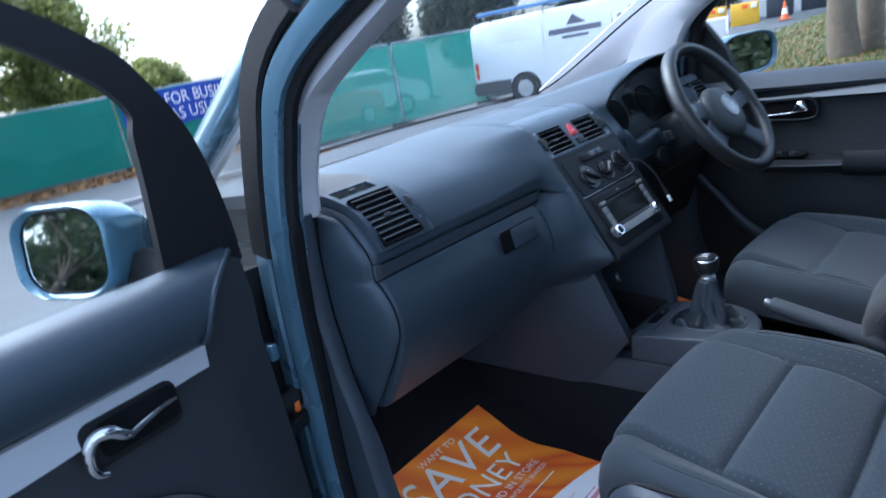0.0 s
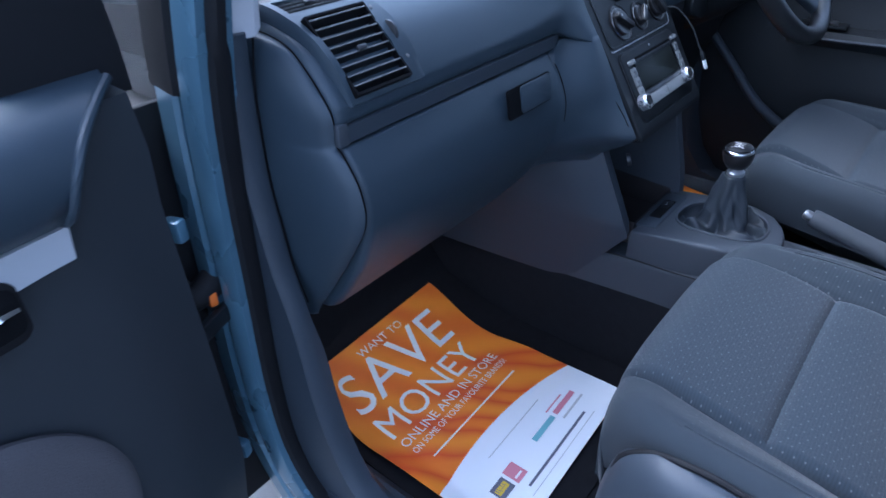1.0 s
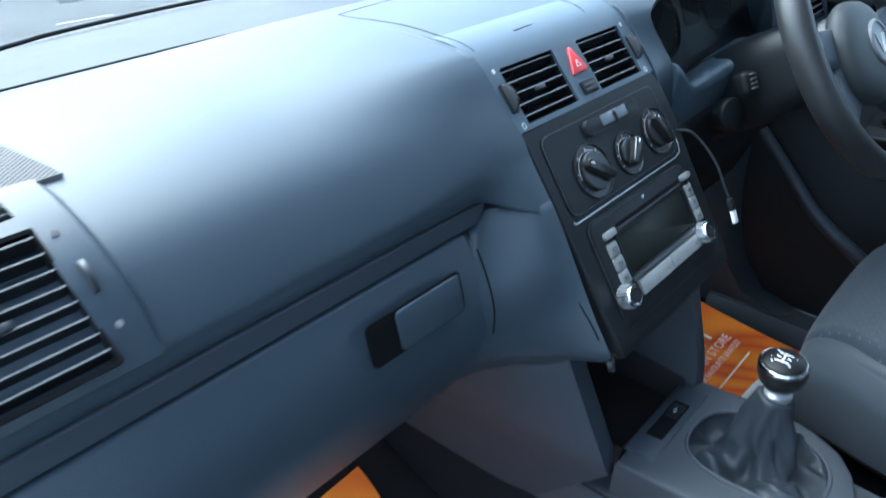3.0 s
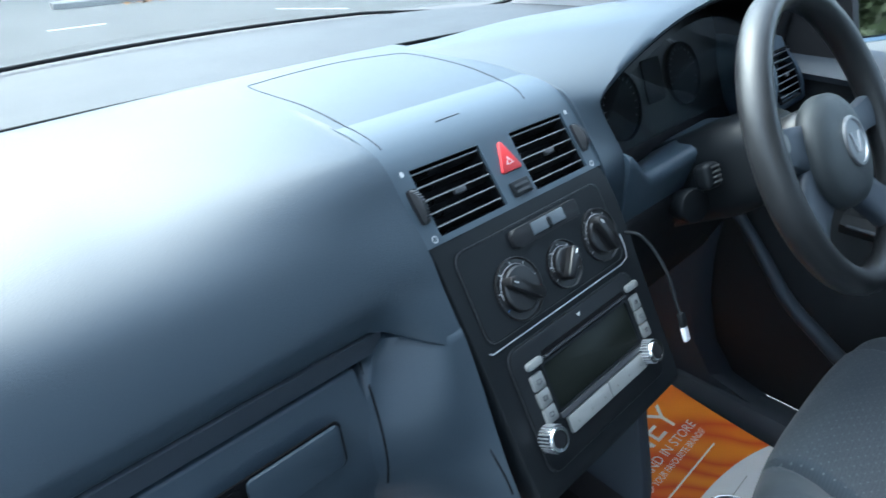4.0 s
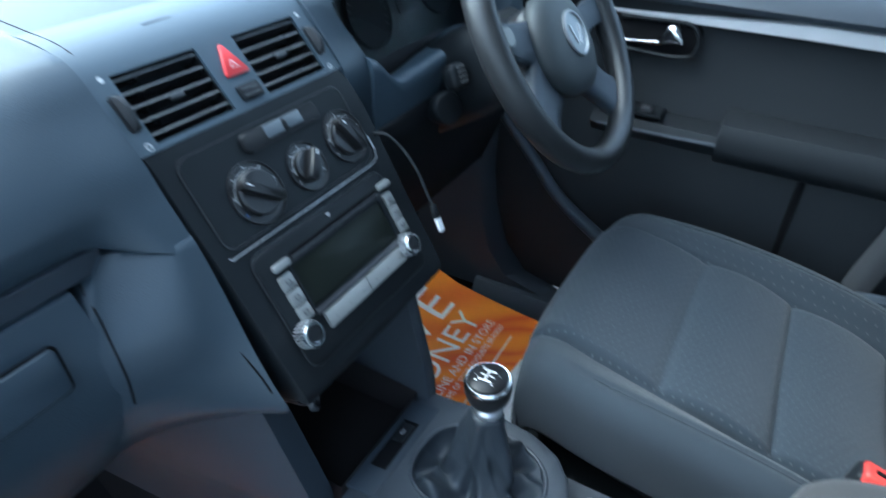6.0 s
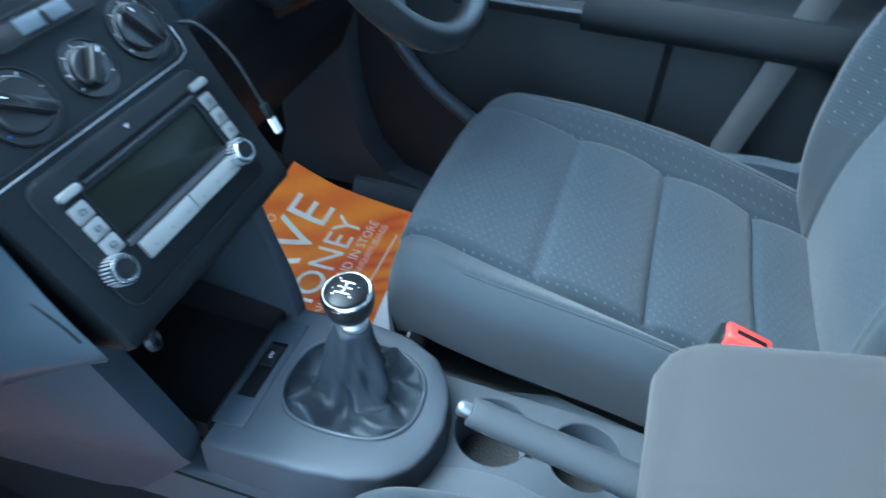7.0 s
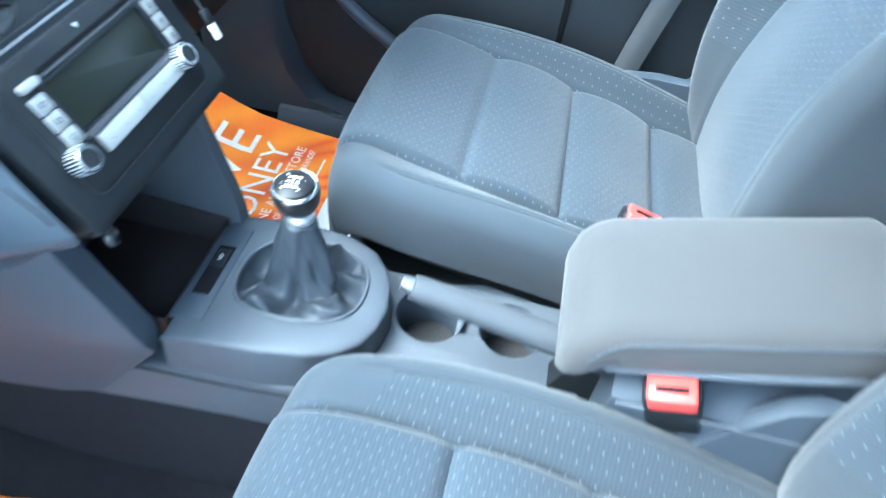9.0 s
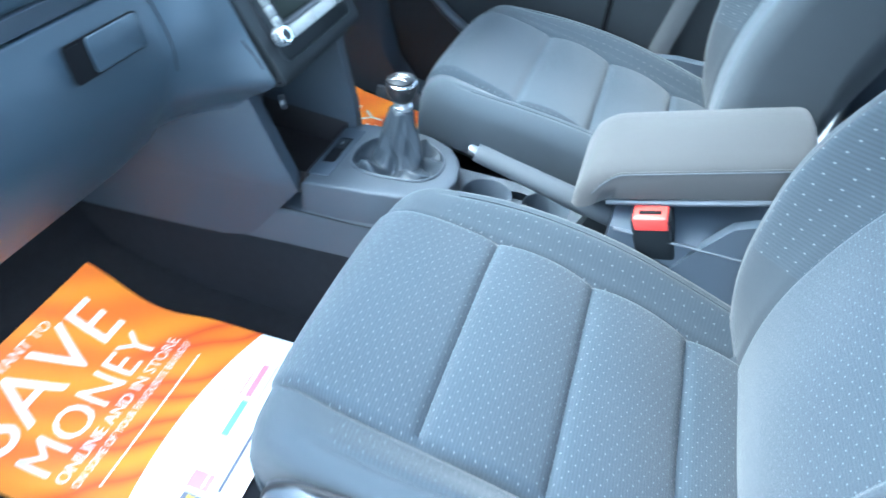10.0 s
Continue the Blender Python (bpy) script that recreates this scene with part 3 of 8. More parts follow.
# side cheek that closes the dashboard towards the door
SEAM = [(0.135, 1.0885), (0.115, 1.088), (0.085, 1.0845), (0.059, 1.075), (0.036, 1.0545), (0.015, 1.030), (0.005, 1.012), (0.004, 0.996), (0.005, 0.979), (-0.004, 0.970), (-0.015, 0.955), (-0.025, 0.938), (-0.031, 0.915), (-0.0315, 0.898), (-0.026, 0.878), (-0.010, 0.850), (0.011, 0.817), (0.036, 0.780), (0.060, 0.746), (0.078, 0.722), (0.09, 0.70)]
rows = []
for i in range(61):
    yf, z = along(SEAM, i / 60)
    rows.append([(-0.650, yf + 0.03, z), (-0.6565, yf + 0.012, z), (-0.6568, yf + 0.003, z), (-0.659, yf + 0.0005, z), (-0.664, yf + 0.004, z), (-0.670, yf + 0.016, z), (-0.678, yf + 0.045, z), (-0.6855, max(yf + 0.08, 0.099), z), (-0.687, 0.26, z), (-0.65, 0.26, z)])
part("side_cheek", loft(rows), SOFT, dash, "smooth dark side cheek facing the door", 70)
part("cheek_gap", tube([(-0.6878, 0.080, 1.093), (-0.6878, 0.0935, 1.04), (-0.6878, 0.0975, 1.0), (-0.6878, 0.0995, 0.92), (-0.6878, 0.0925, 0.86), (-0.6878, 0.0845, 0.80), (-0.687, 0.069, 0.748)], 0.0013, 6, steps=40), DARK, dash, "dark joint beside the side cheek")
part("cheek_gap", tube([(-0.6558, along(SEAM, i / 60)[0] + 0.0035, along(SEAM, i / 60)[1]) for i in range(3, 58)], 0.0014, 6), DARK, dash, "dark joint beside the side cheek")

# cheek between the glovebox and the centre stack
def glove_y(z):
    return float(np.interp(z, [p[1] for p in reversed(GLOVE[1:10])], [p[0] for p in reversed(GLOVE[1:10])]))


rows = []
for i in range(31):
    z = lerp(0.9895, 0.775, i / 30)
    low = ease((0.845 - z) / 0.07)
    yr = lerp(stack_y(max(z, 0.84)) - 0.003, -0.055, low)
    xl = lerp(-0.165, -0.235, ease((1.04 - z) / 0.12))
    yl = glove_y(z - 0.011 * ease((0.86 - z) / 0.1)) - 0.0068 * ease((0.96 - z) / 0.06)
    row = []
    for j in range(17):
        k = j / 16
        flat = ease((z - 0.885) / 0.095)
        bulge = math.sin(math.pi * k) * 0.012 * (1 - low) * (1 - flat)
        row.append((lerp(-0.1335 - 0.0105 * ease((0.99 - z) / 0.13) + 0.015 * low, xl, k), lerp(yr, yl, lerp(1 - (1 - k) ** 2, ease((k - 0.24) / 0.76), flat)) - bulge, z))
    row += [(xl, 0.16, z), (-0.10, 0.16, z)]
    rows.append(row)
part("stack_cheek", loft(rows), SOFT, dash, "rounded cheek beside the centre stack", 60)
# seam line down the cheek
part("cheek_seam", tube([(-0.160, -0.022, 0.984), (-0.1535, -0.0285, 0.979), (-0.152, -0.034, 0.971), (-0.153, -0.061, 0.933), (-0.150, -0.086, 0.898), (-0.148, -0.104, 0.874), (-0.1475, -0.114, 0.858)], 0.0009, 6, steps=40), DARK, dash, "fine joint down the cheek")
part("lid_seam", tube([(-0.2095, 0.008, 0.971), (-0.2115, 0.003, 0.966), (-0.2165, -0.0142, 0.955), (-0.2217, -0.0312, 0.929), (-0.2238, -0.0392, 0.903), (-0.2245, -0.0385, 0.875)], 0.0009, 6, steps=40), DARK, dash, "dark joint at the end of the glovebox lid")

# lower pod panel that runs down to the console
rows = []
for i in range(21):
    z = lerp(0.84, 0.50, i / 20)
    yr = lerp(-0.066, -0.133, min(1.0, max(0.0, (0.79 - z) / 0.15))) if z > 0.64 else lerp(-0.133, -0.02, (0.64 - z) / 0.14)
    row = []
    for j in range(13):
        k = j / 12
        row.append((lerp(-0.125 if z > 0.64 else -0.12, lerp(-0.235, -0.165, ease((0.8 - z) / 0.3)), k ** 0.7), lerp(yr + 0.018 * ease((0.8 - z) / -0.02), 0.5, k), z))
    row += [(-0.1, 0.5, z), (-0.09, yr + 0.01, z)]
    rows.append(row)
# darker plastic than its twin: the footwell's shade is put into the colour
part("lower_pod", loft(rows), HARD, dash, "grey lower side panel beside the footwell", 60)
rows = []
for i in range(15):
    z = lerp(0.84, 0.60, i / 14)
    yr = lerp(-0.11, -0.145, ease((0.84 - z) / 0.2))
    rows.append([(0.085, yr + 0.004, z), (0.1, yr, z), (0.112, yr + 0.012, z), (0.13, 0.18, z), (0.10, 0.18, z)])
# paler plastic: the light on this side is put into the colour
part("lower_pod", loft(rows), CONSOLE, dash, "grey lower side panel beside the footwell", 60)

# centre vents: a plate with two real openings
def plate(u_lines, s_lines, holes, place, thick):
    bm = bmesh.new()
    front, back = {}, {}
    for i, u in enumerate(u_lines):
        for j, s in enumerate(s_lines):
            front[i, j] = bm.verts.new(place(u, s, 0))
            back[i, j] = bm.verts.new(place(u, s, -thick))
    cells = {(i, j) for i in range(len(u_lines) - 1) for j in range(len(s_lines) - 1)
             if not any(a <= u_lines[i] + 1e-6 and u_lines[i + 1] <= b + 1e-6 and c <= s_lines[j] + 1e-6 and s_lines[j + 1] <= d + 1e-6 for a, b, c, d in holes)}
    for i, j in cells:
        bm.faces.new([front[p] for p in ((i, j), (i + 1, j), (i + 1, j + 1), (i, j + 1))])
        bm.faces.new([back[p] for p in ((i, j + 1), (i + 1, j + 1), (i + 1, j), (i, j))])
        for (di, dj), a, b in (((-1, 0), (i, j), (i, j + 1)), ((1, 0), (i + 1, j + 1), (i + 1, j)), ((0, -1), (i + 1, j), (i, j)), ((0, 1), (i, j + 1), (i + 1, j + 1))):
            if (i + di, j + dj) not in cells:
                bm.faces.new([front[a], front[b], back[b], back[a]])
    return bm


TOP = Vector((0, 0.058, 1.1115))
DOWN = Vector((0, 0.005, 1.048)) - TOP
FACE_N = Vector((0, -(TOP.z - 1.048), 0.058 - 0.005)).normalized()


ROLL = [(0.0495, 1.1014), (0.0590, 1.1106), (0.073, 1.1188), (0.090, 1.1240), (0.112, 1.1268), (0.145, 1.1276)]


def vent_place(u, s, d):
    """The vents' sloping face, rolling over into the flat top where s is small."""
    if s >= 0.16:
        return Vector((u, 0, 0)) + TOP + DOWN * s + FACE_N * d
    k = (0.16 - s) / 0.8
    y, z = along(ROLL, k)
    return Vector((u, y, z)) + FACE_N.lerp(Vector((0, 0, 1)), ease(k * 1.6)).normalized() * d


u_lines = [-0.1345, -0.128, -0.111, -0.0215, 0.0245, 0.112, 0.128, 0.1345]
s_lines = [-0.64, -0.56, -0.48, -0.40, -0.32, -0.24, -0.16, -0.10, -0.04, 0.02, 0.09, 0.16, 0.5, 0.78, 0.93, 1.0]
holes = [(-0.111, -0.0215, 0.16, 0.93), (0.0245, 0.112, 0.16, 0.93)]
part("vent_panel", plate(u_lines, s_lines, holes, vent_place, 0.012), FASCIA, dash, "grained panel round two centre vents")


# paler strip on each slat: its front edge's highlight, put into the colour
EDGE_GLINT = material("slat_edge_highlight", (0.09, 0.095, 0.1), 0.4, vary=0.1)


def vent(name, cx, cw, s0, s1, place, count, parent, label):
    """A vent: dark duct, slats across, one tab in the middle."""
    d = place(cx, (s0 + s1) / 2, -0.024)
    across = (Vector(place(cx + 0.01, 0.5, 0)) - Vector(place(cx - 0.01, 0.5, 0))).normalized()
    down = (Vector(place(cx, s1, 0)) - Vector(place(cx, s0, 0)))
    h = down.length
    down.normalize()
    nrm = down.cross(across).normalized()
    if nrm.z < 0 and nrm.y > 0:
        nrm = -nrm
    R = Matrix((across, -down, nrm)).transposed().to_4x4()
    c = Matrix.Translation(place(cx, (s0 + s1) / 2, 0)) @ R
    body = part(name, box(cw + 0.004, h + 0.004, 0.004, c @ pose(0, 0, -0.028), 0.001), DARK, parent, label)
    wall = bmesh.new()
    for sx in (-1, 1):
        box(0.003, h + 0.004, 0.03, c @ pose(sx * (cw / 2 + 0.0012), 0, -0.018), 0, bm=wall)
        box(cw + 0.004, 0.003, 0.03, c @ pose(0, sx * (h / 2 + 0.0012), -0.018), 0, bm=wall)
    part("duct", wall, DARK, body)
    for i in range(count):
        f = (i + 0.5) / count - 0.5
        part("slat", box(cw, 0.0016, 0.012, c @ pose(0, -f * h, -0.0085, -20, 0, 0), 0.0006, 1), KNOB, body)
        part("slat_edge", box(cw, 0.0014, 0.0012, c @ pose(0, -f * h, -0.0085, -20, 0, 0) @ pose(0, 0, 0.006), 0), EDGE_GLINT, body)
    part("tab", box(cw * 0.17, 0.006, 0.006, c @ pose(0, -0.001, -0.002), 0.002), SLAT, body)
    return body


vent("vent", -0.0665, 0.087, 0.16, 0.93, vent_place, 5, dash, "slatted air vent")
vent("vent", 0.0685, 0.085, 0.16, 0.93, vent_place, 5, dash, "slatted air vent")


def on_vents(u, s, d=0.0):
    R = Matrix((Vector((1, 0, 0)), (-DOWN).normalized(), FACE_N)).transposed().to_4x4()
    return Matrix.Translation(vent_place(u, s, d)) @ R


# thumb wheels beside the vents
for u in (-0.1195, 0.1205):
    wheel_bm = lathe([(0.0165, -0.0028), (0.0182, -0.002), (0.0182, 0.002), (0.0165, 0.0028)], on_vents(u, 0.55, -0.0075) @ pose(0, 0, 0, 0, 90, 0), 40)
    tw = part("thumb_wheel", wheel_bm, SLAT, dash, "ribbed black thumb wheel")
    for k in range(11):
        a = radians(-45 + 9 * k)
        part("rib", box(0.0046, 0.0011, 0.0014, on_vents(u, 0.55, -0.0075) @ pose(0, 0, 0, math.degrees(a), 0, 0) @ pose(0, 0, 0.0184), 0), SLAT, tw)
    part("wheel_slot", slab(round_rect(0.0115, 0.033, 0.003), 0.0010, on_vents(u, 0.55, 0.0)), SHROUD, dash, "dark slot of the thumb wheel")
    part("open_mark", slab(round_rect(0.004, 0.005, 0.0015), 0.0004, on_vents(u, 0.17, 0.0)), MARK, dash)
    part("closed_mark", ring_outline(round_rect(0.004, 0.005, 0.0019), 0.0009, 0.0004, on_vents(u, 0.93, 0.0)), MARK, dash)

# hazard switch and the airbag lamp below it
hz = part("hazard_switch", slab([(0.0, 0.0165), (-0.0022, 0.015), (-0.0145, -0.0125), (-0.013, -0.0145), (0.0125, -0.0145), (0.014, -0.0125), (0.0022, 0.015)], 0.0028, on_vents(0.0045, 0.42, 0.0), 0.0010), HAZARD, dash, "red triangular hazard switch")
for r in (0.0042,):
    tri = [(r * math.sin(radians(120 * k)), r * math.cos(radians(120 * k)) - 0.005) for k in range(3)]
    part("triangle_mark", ring_outline(tri, 0.0010, 0.0032, on_vents(0.0045, 0.42, 0.0)), WHITE, hz)
lamp = part("airbag_lamp", slab(round_rect(0.027, 0.0155, 0.002), 0.003, on_vents(0.0045, 0.815, 0.0), 0.0008), BLACK, dash)
for k in range(2):
    part("marking", slab(round_rect(0.020, 0.0028, 0.0005), 0.0034, on_vents(0.0045, 0.815, 0.0) @ pose(0, 0.003 - 0.006 * k, 0)), SLAT, lamp)

# lid of the storage box on top
def top_z(x, y):
    r = dash_ring(x)
    pad = float(np.interp(y, [p[1] for p in r[11:44]], [p[2] for p in r[11:44]]))
    return max(pad, float(np.interp(y, [p[0] for p in ROLL], [p[1] for p in ROLL]))) if y < 0.145 else pad


lid_line = [(-0.122, 0.072), (-0.122, 0.12), (-0.120, 0.184), (-0.120, 0.285), (-0.10, 0.303), (0.006, 0.315), (0.085, 0.298), (0.104, 0.275), (0.103, 0.197), (0.092, 0.111), (0.080, 0.075)]
part("lid_joint", tube([(x, y, top_z(x, y) - 0.0002) for x, y in (along([(px_, py_) for px_, py_ in lid_line], i / 80) for i in range(81))], 0.0008, 6), DARK, dash, "fine joint round the storage lid")
part("lid_lip", tube([(x, 0.080 + 0.004 * math.cos(x * 20), top_z(x, 0.083) + 0.0002) for x in (-0.045, -0.03, -0.012)], 0.0011, 6), HARD, dash, "short dark slot of the lid's catch")
part("lid_front_joint", tube([(x, 0.068, top_z(x, 0.068) - 0.0006) for x in [-0.122 + 0.0202 * i for i in range(11)]], 0.0008, 6), HARD, dash)

# centre stack: black panel with heater controls and the radio
def stack_place(u, s, d=0.0):
    y, z = along(STACK, s)
    y1, z1 = along(STACK, min(1, s + 0.01))
    y0, z0 = along(STACK, max(0, s - 0.01))
    t = Vector((0, y1 - y0, z1 - z0)).normalized()
    n = Vector((0, t.z, -t.y))
    return Vector((u, y, z)) + n * d


rows = []
for i in range(41):
    s = i / 40
    w = lerp(0.134, 0.124, s)
    wr = w + 0.010 * ease(s * 4)
    row = [stack_place(-w, s, -0.05), stack_place(-w, s, -0.006), stack_place(-w + 0.004, s, -0.001), stack_place(0, s, 0.0), stack_place(wr - 0.004, s, -0.001), stack_place(wr, s, -0.006), stack_place(wr, s, -0.05)]
    rows.append(row)
stack = part("centre_panel", loft(rows), BLACK, dash, "satin black centre panel")
part("stack_foot", box(0.222, 0.09, 0.03, pose(0.0, -0.078, 0.832, -8, 0, 0), 0.012, 3), BLACK, dash)


def on_stack(u, z, d=0.0):
    """A pose on the stack's face at the height z: x across, y up the face, z out of it."""
    zs = np.array([along(STACK, i / 400)[1] for i in range(401)])
    s = float(np.argmin(np.abs(zs - z))) / 400
    a, b = stack_place(0, max(0, s - 0.02)), stack_place(0, min(1, s + 0.02))
    up = (a - b).normalized()
    n = Vector((1, 0, 0)).cross(up)
    R = Matrix((Vector((1, 0, 0)), up, n)).transposed().to_4x4()
    return Matrix.Translation(stack_place(u, s, d)) @ R


# raised frame line round the heater controls
hv = on_stack(0.0, 1.0)
part("heater_frame", ring_outline(round_rect(0.222, 0.088, 0.012), 0.0008, 0.0010, hv), SLAT, stack)
heater = part("heater_panel", slab(round_rect(0.220, 0.086, 0.011), 0.001, hv), BLACK, stack)
part("bright_line", tube([hv @ Vector((x, y, 0.0015)) for x, y in ((-0.115, -0.048), (-0.113, -0.0505), (-0.105, -0.0505), (0.10, -0.0495), (0.113, -0.046), (0.1165, -0.036), (0.1165, -0.02))], 0.0007, 6), SILVER, stack, "thin bright line below the heater controls")
SWITCH = material("grey_switch_plastic", (0.085, 0.10, 0.115), 0.4, vary=0.08)
# switch bar
sw = on_stack(0.011, 1.026, 0.001)
bar = part("switch_bar", slab(round_rect(0.104, 0.0185, 0.006), 0.006, sw, 0.0015), SHROUD, heater, "row of rocker switches")
for k in (-0.012, 0.014):
    part("switch_key", slab(round_rect(0.0245, 0.0125, 0.001), 0.0072, sw @ pose(k, 0.0015, 0), 0.0008), SWITCH, bar)
part("switch_mark", slab(round_rect(0.005, 0.012, 0.002), 0.0086, sw @ pose(0.001, -0.0005, 0), 0.0008), BLACK, bar)
COLD = material("blue_dial_mark", (0.06, 0.16, 0.45), 0.5)
# three rotary knobs
for u, z, r, turn, dot in ((-0.053, 0.9905, 0.0305, 52, True), (0.0165, 0.9875, 0.0252, -42, False), (0.0845, 0.993, 0.0292, 22, False)):
    km = on_stack(u, z, 0.001)
    kn = part("rotary_knob", lathe([(r, 0), (r, 0.0022), (r - 0.0007, 0.0026), (r - 0.0014, 0.0022), (r - 0.002, 0.0008), (r - 0.008, 0.0006)], km, 40), KNOB, heater, "round black heater knob")
    part("knob_cap", lathe([(r - 0.0085, 0), (r - 0.0085, 0.005), (r - 0.010, 0.0065), (0.001, 0.007)], km, 36), KNOB, kn)
    part("grip", slab(round_rect((r - 0.0085) * 2.05, 0.0105, 0.004), 0.0150, km @ pose(0, 0, 0, 0, 0, turn + 90), 0.002), KNOB, kn)
    part("pointer", slab(round_rect(0.005, 0.0011, 0.0004), 0.0157, km @ pose(0, 0, 0, 0, 0, turn + 90) @ pose(r - 0.0135, 0, 0)), WHITE, kn)
    for a in range(-120, 121, 40):
        q = km @ pose(0, 0, 0.0008, 0, 0, a + 90) @ pose(r - 0.0045, 0, 0)
        part("dial_mark", slab(round_rect(0.0026, 0.0011, 0.0003), 0.0003, q), HAZARD if dot and a < -80 else (COLD if dot and a > 80 else MARK), kn)
    if dot:
        part("hot_mark", lathe([(0.0022, 0), (0.0022, 0.0012), (0.0005, 0.0016)], km @ pose(0, 0, 0.0006, 0, 0, -20) @ pose(r - 0.0045, 0, 0), 14), HAZARD, kn, "round red mark")
    arc = [km @ pose(0, 0, 0.0008, 0, 0, a + 90) @ Vector((r - 0.0068, 0, 0.0002)) for a in range(-95, 96, 10)]
    part("dial_line", tube(arc, 0.00035, 5), MARK, kn)
# radio
rm = on_stack(0.004, 0.899)
radio = part("radio", slab(round_rect(0.206, 0.122, 0.013), 0.0035, rm, 0.002), BLACK, stack, "black car radio with pale grey keys")
part("radio_rim", ring_outline(round_rect(0.207, 0.123, 0.0135), 0.0007, 0.0012, rm), SLAT, radio)
part("screen", slab(round_rect(0.143, 0.046, 0.003), 0.0045, rm @ pose(0.003, 0.011, 0), 0.0005), SCREEN, radio, "blank dark greenish display")
part("screen_frame", ring_outline(round_rect(0.144, 0.047, 0.003), 0.0025, 0.006, rm @ pose(0.003, 0.011, 0)), BLACK, radio)
part("disc_slot", slab(round_rect(0.142, 0.0045, 0.002), 0.0045, rm @ pose(0.008, 0.0435, 0)), DARK, radio)
part("slot_lip", slab(round_rect(0.142, 0.0022, 0.001), 0.0065, rm @ pose(0.008, 0.0398, 0)), SLAT, radio)
part("lower_lip", slab(round_rect(0.150, 0.006, 0.002), 0.0075, rm @ pose(0.004, -0.0175, 0), 0.001), SLAT, radio)
for k in range(3):
    y = 0.024 - 0.0165 * k
    part("key", slab(round_rect(0.0165, 0.0155, 0.002), 0.0065, rm @ pose(-0.0815, y, 0), 0.001), PALEKEY, radio, "pale grey radio key")
    part("key_mark", ring_outline(round_rect(0.0045, 0.0035, 0.001), 0.0006, 0.007, rm @ pose(-0.0815, y, 0)), SLAT, radio)
    part("key", slab(round_rect(0.0145, 0.0155, 0.002), 0.0065, rm @ pose(0.0915, y + 0.003, 0), 0.001), PALEKEY, radio, "pale grey radio key")
    part("key_mark", ring_outline(round_rect(0.004, 0.003, 0.001), 0.0006, 0.007, rm @ pose(0.0915, y + 0.003, 0)), SLAT, radio)
for u, y in ((-0.078, 0.0405), (0.094, 0.0445)):
    part("key", slab(round_rect(0.022, 0.0075, 0.003), 0.008, rm @ pose(u, y, 0), 0.002), PALEKEY, radio, "pale grey radio key")
for k in range(2):
    sk = part("station_key", slab(round_rect(0.0676, 0.0175, 0.0014), 0.0075, rm @ pose(-0.0307 + 0.0684 * k, -0.0305, 0), 0.001), PALEKEY, radio, "long pale grey station key")
    for j in (-1, 0, 1):
        part("key_mark", slab(round_rect(0.0012, 0.0024, 0.0004), 0.0077, rm @ pose(-0.0307 + 0.0684 * k + 0.0225 * j, -0.0325, 0)), DIM, sk)
for u in (-0.0905, 0.0835):
    q = on_stack(u, 0.876, 0.003)
    kb = part("radio_knob", lathe([(0.0125, 0), (0.0125, 0.014), (0.0112, 0.0165), (0.009, 0.0165), (0.0088, 0.0145), (0.0005, 0.0145)], q, 36), CHROME, radio, "chrome radio knob with a black cap")
    part("cap", lathe([(0.0080, 0.0143), (0.0080, 0.0158), (0.0005, 0.0161)], q, 28), SHROUD, kb)
    for k in range(24):
        part("knurl", box(0.0010, 0.0012, 0.012, q @ pose(0, 0, 0, 0, 0, 15 * k) @ pose(0.0126, 0, 0.007), 0), SILVER, kb)
part("radio_mark", slab([(0, -0.002), (0.0025, 0.002), (-0.0025, 0.002)], 0.0042, rm @ pose(0.003, 0.053, 0)), MARK, radio)
# cable with a pale plug hanging beside the stack
cable = solo("charging_cable", tube([(0.128, -0.03, 0.978), (0.134, -0.052, 0.982), (0.136, -0.073, 0.969), (0.133, -0.095, 0.948), (0.130, -0.110, 0.924), (0.1265, -0.120, 0.912)], 0.0018, 8, steps=40), BLACK, "thin black charging cable with a white plug beside the radio", "cable")
for nm, at_, size, mt, lb in (("plug_grip", (0.1262, -0.1230, 0.906), (0.009, 0.006, 0.016), BLACK, ""), ("plug", (0.1254, -0.1300, 0.892), (0.009, 0.0045, 0.017), WHITE, "white plug")):
    part(nm, box(*size, Matrix.Translation(at_) @ pose(0, 0, 0, -26.6, 4, 0), 0.001), mt, cable, lb)

# side vents by the passenger door: plate with two openings, standing on the pad


def side_place(u, s, d):
    if u > -0.53:
        u -= 0.012 * max(0.0, (s - 0.86) / 0.14) ** 2
    s = min(s, 0.9 + (s - 0.9) * 0.65)
    y, z = along([(p.y, p.z) for p in (Vector((0, 0.118, 1.1095)), Vector((0, 0.095, 1.1045)), Vector((0, 0.05, 1.0865)), Vector((0, 0.018, 1.054)), Vector((0, 0.0, 1.012)))], s)
    y1, z1 = along([(0.118, 1.1095), (0.095, 1.1045), (0.05, 1.0865), (0.018, 1.054), (0.0, 1.012)], min(1, s + 0.02))
    y0, z0 = along([(0.118, 1.1095), (0.095, 1.1045), (0.05, 1.0865), (0.018, 1.054), (0.0, 1.012)], max(0, s - 0.02))
    t = Vector((0, y1 - y0, z1 - z0)).normalized()
    n = Vector((0, t.z, -t.y))
    if n.z < 0:
        n = -n
    if u < -0.644 or u > -0.517 or s < 0.001 or s > 0.9645:
        d -= 0.009
    return Vector((u + 0.014 * (s - 0.5), y, z)) + n * (d + 0.006)


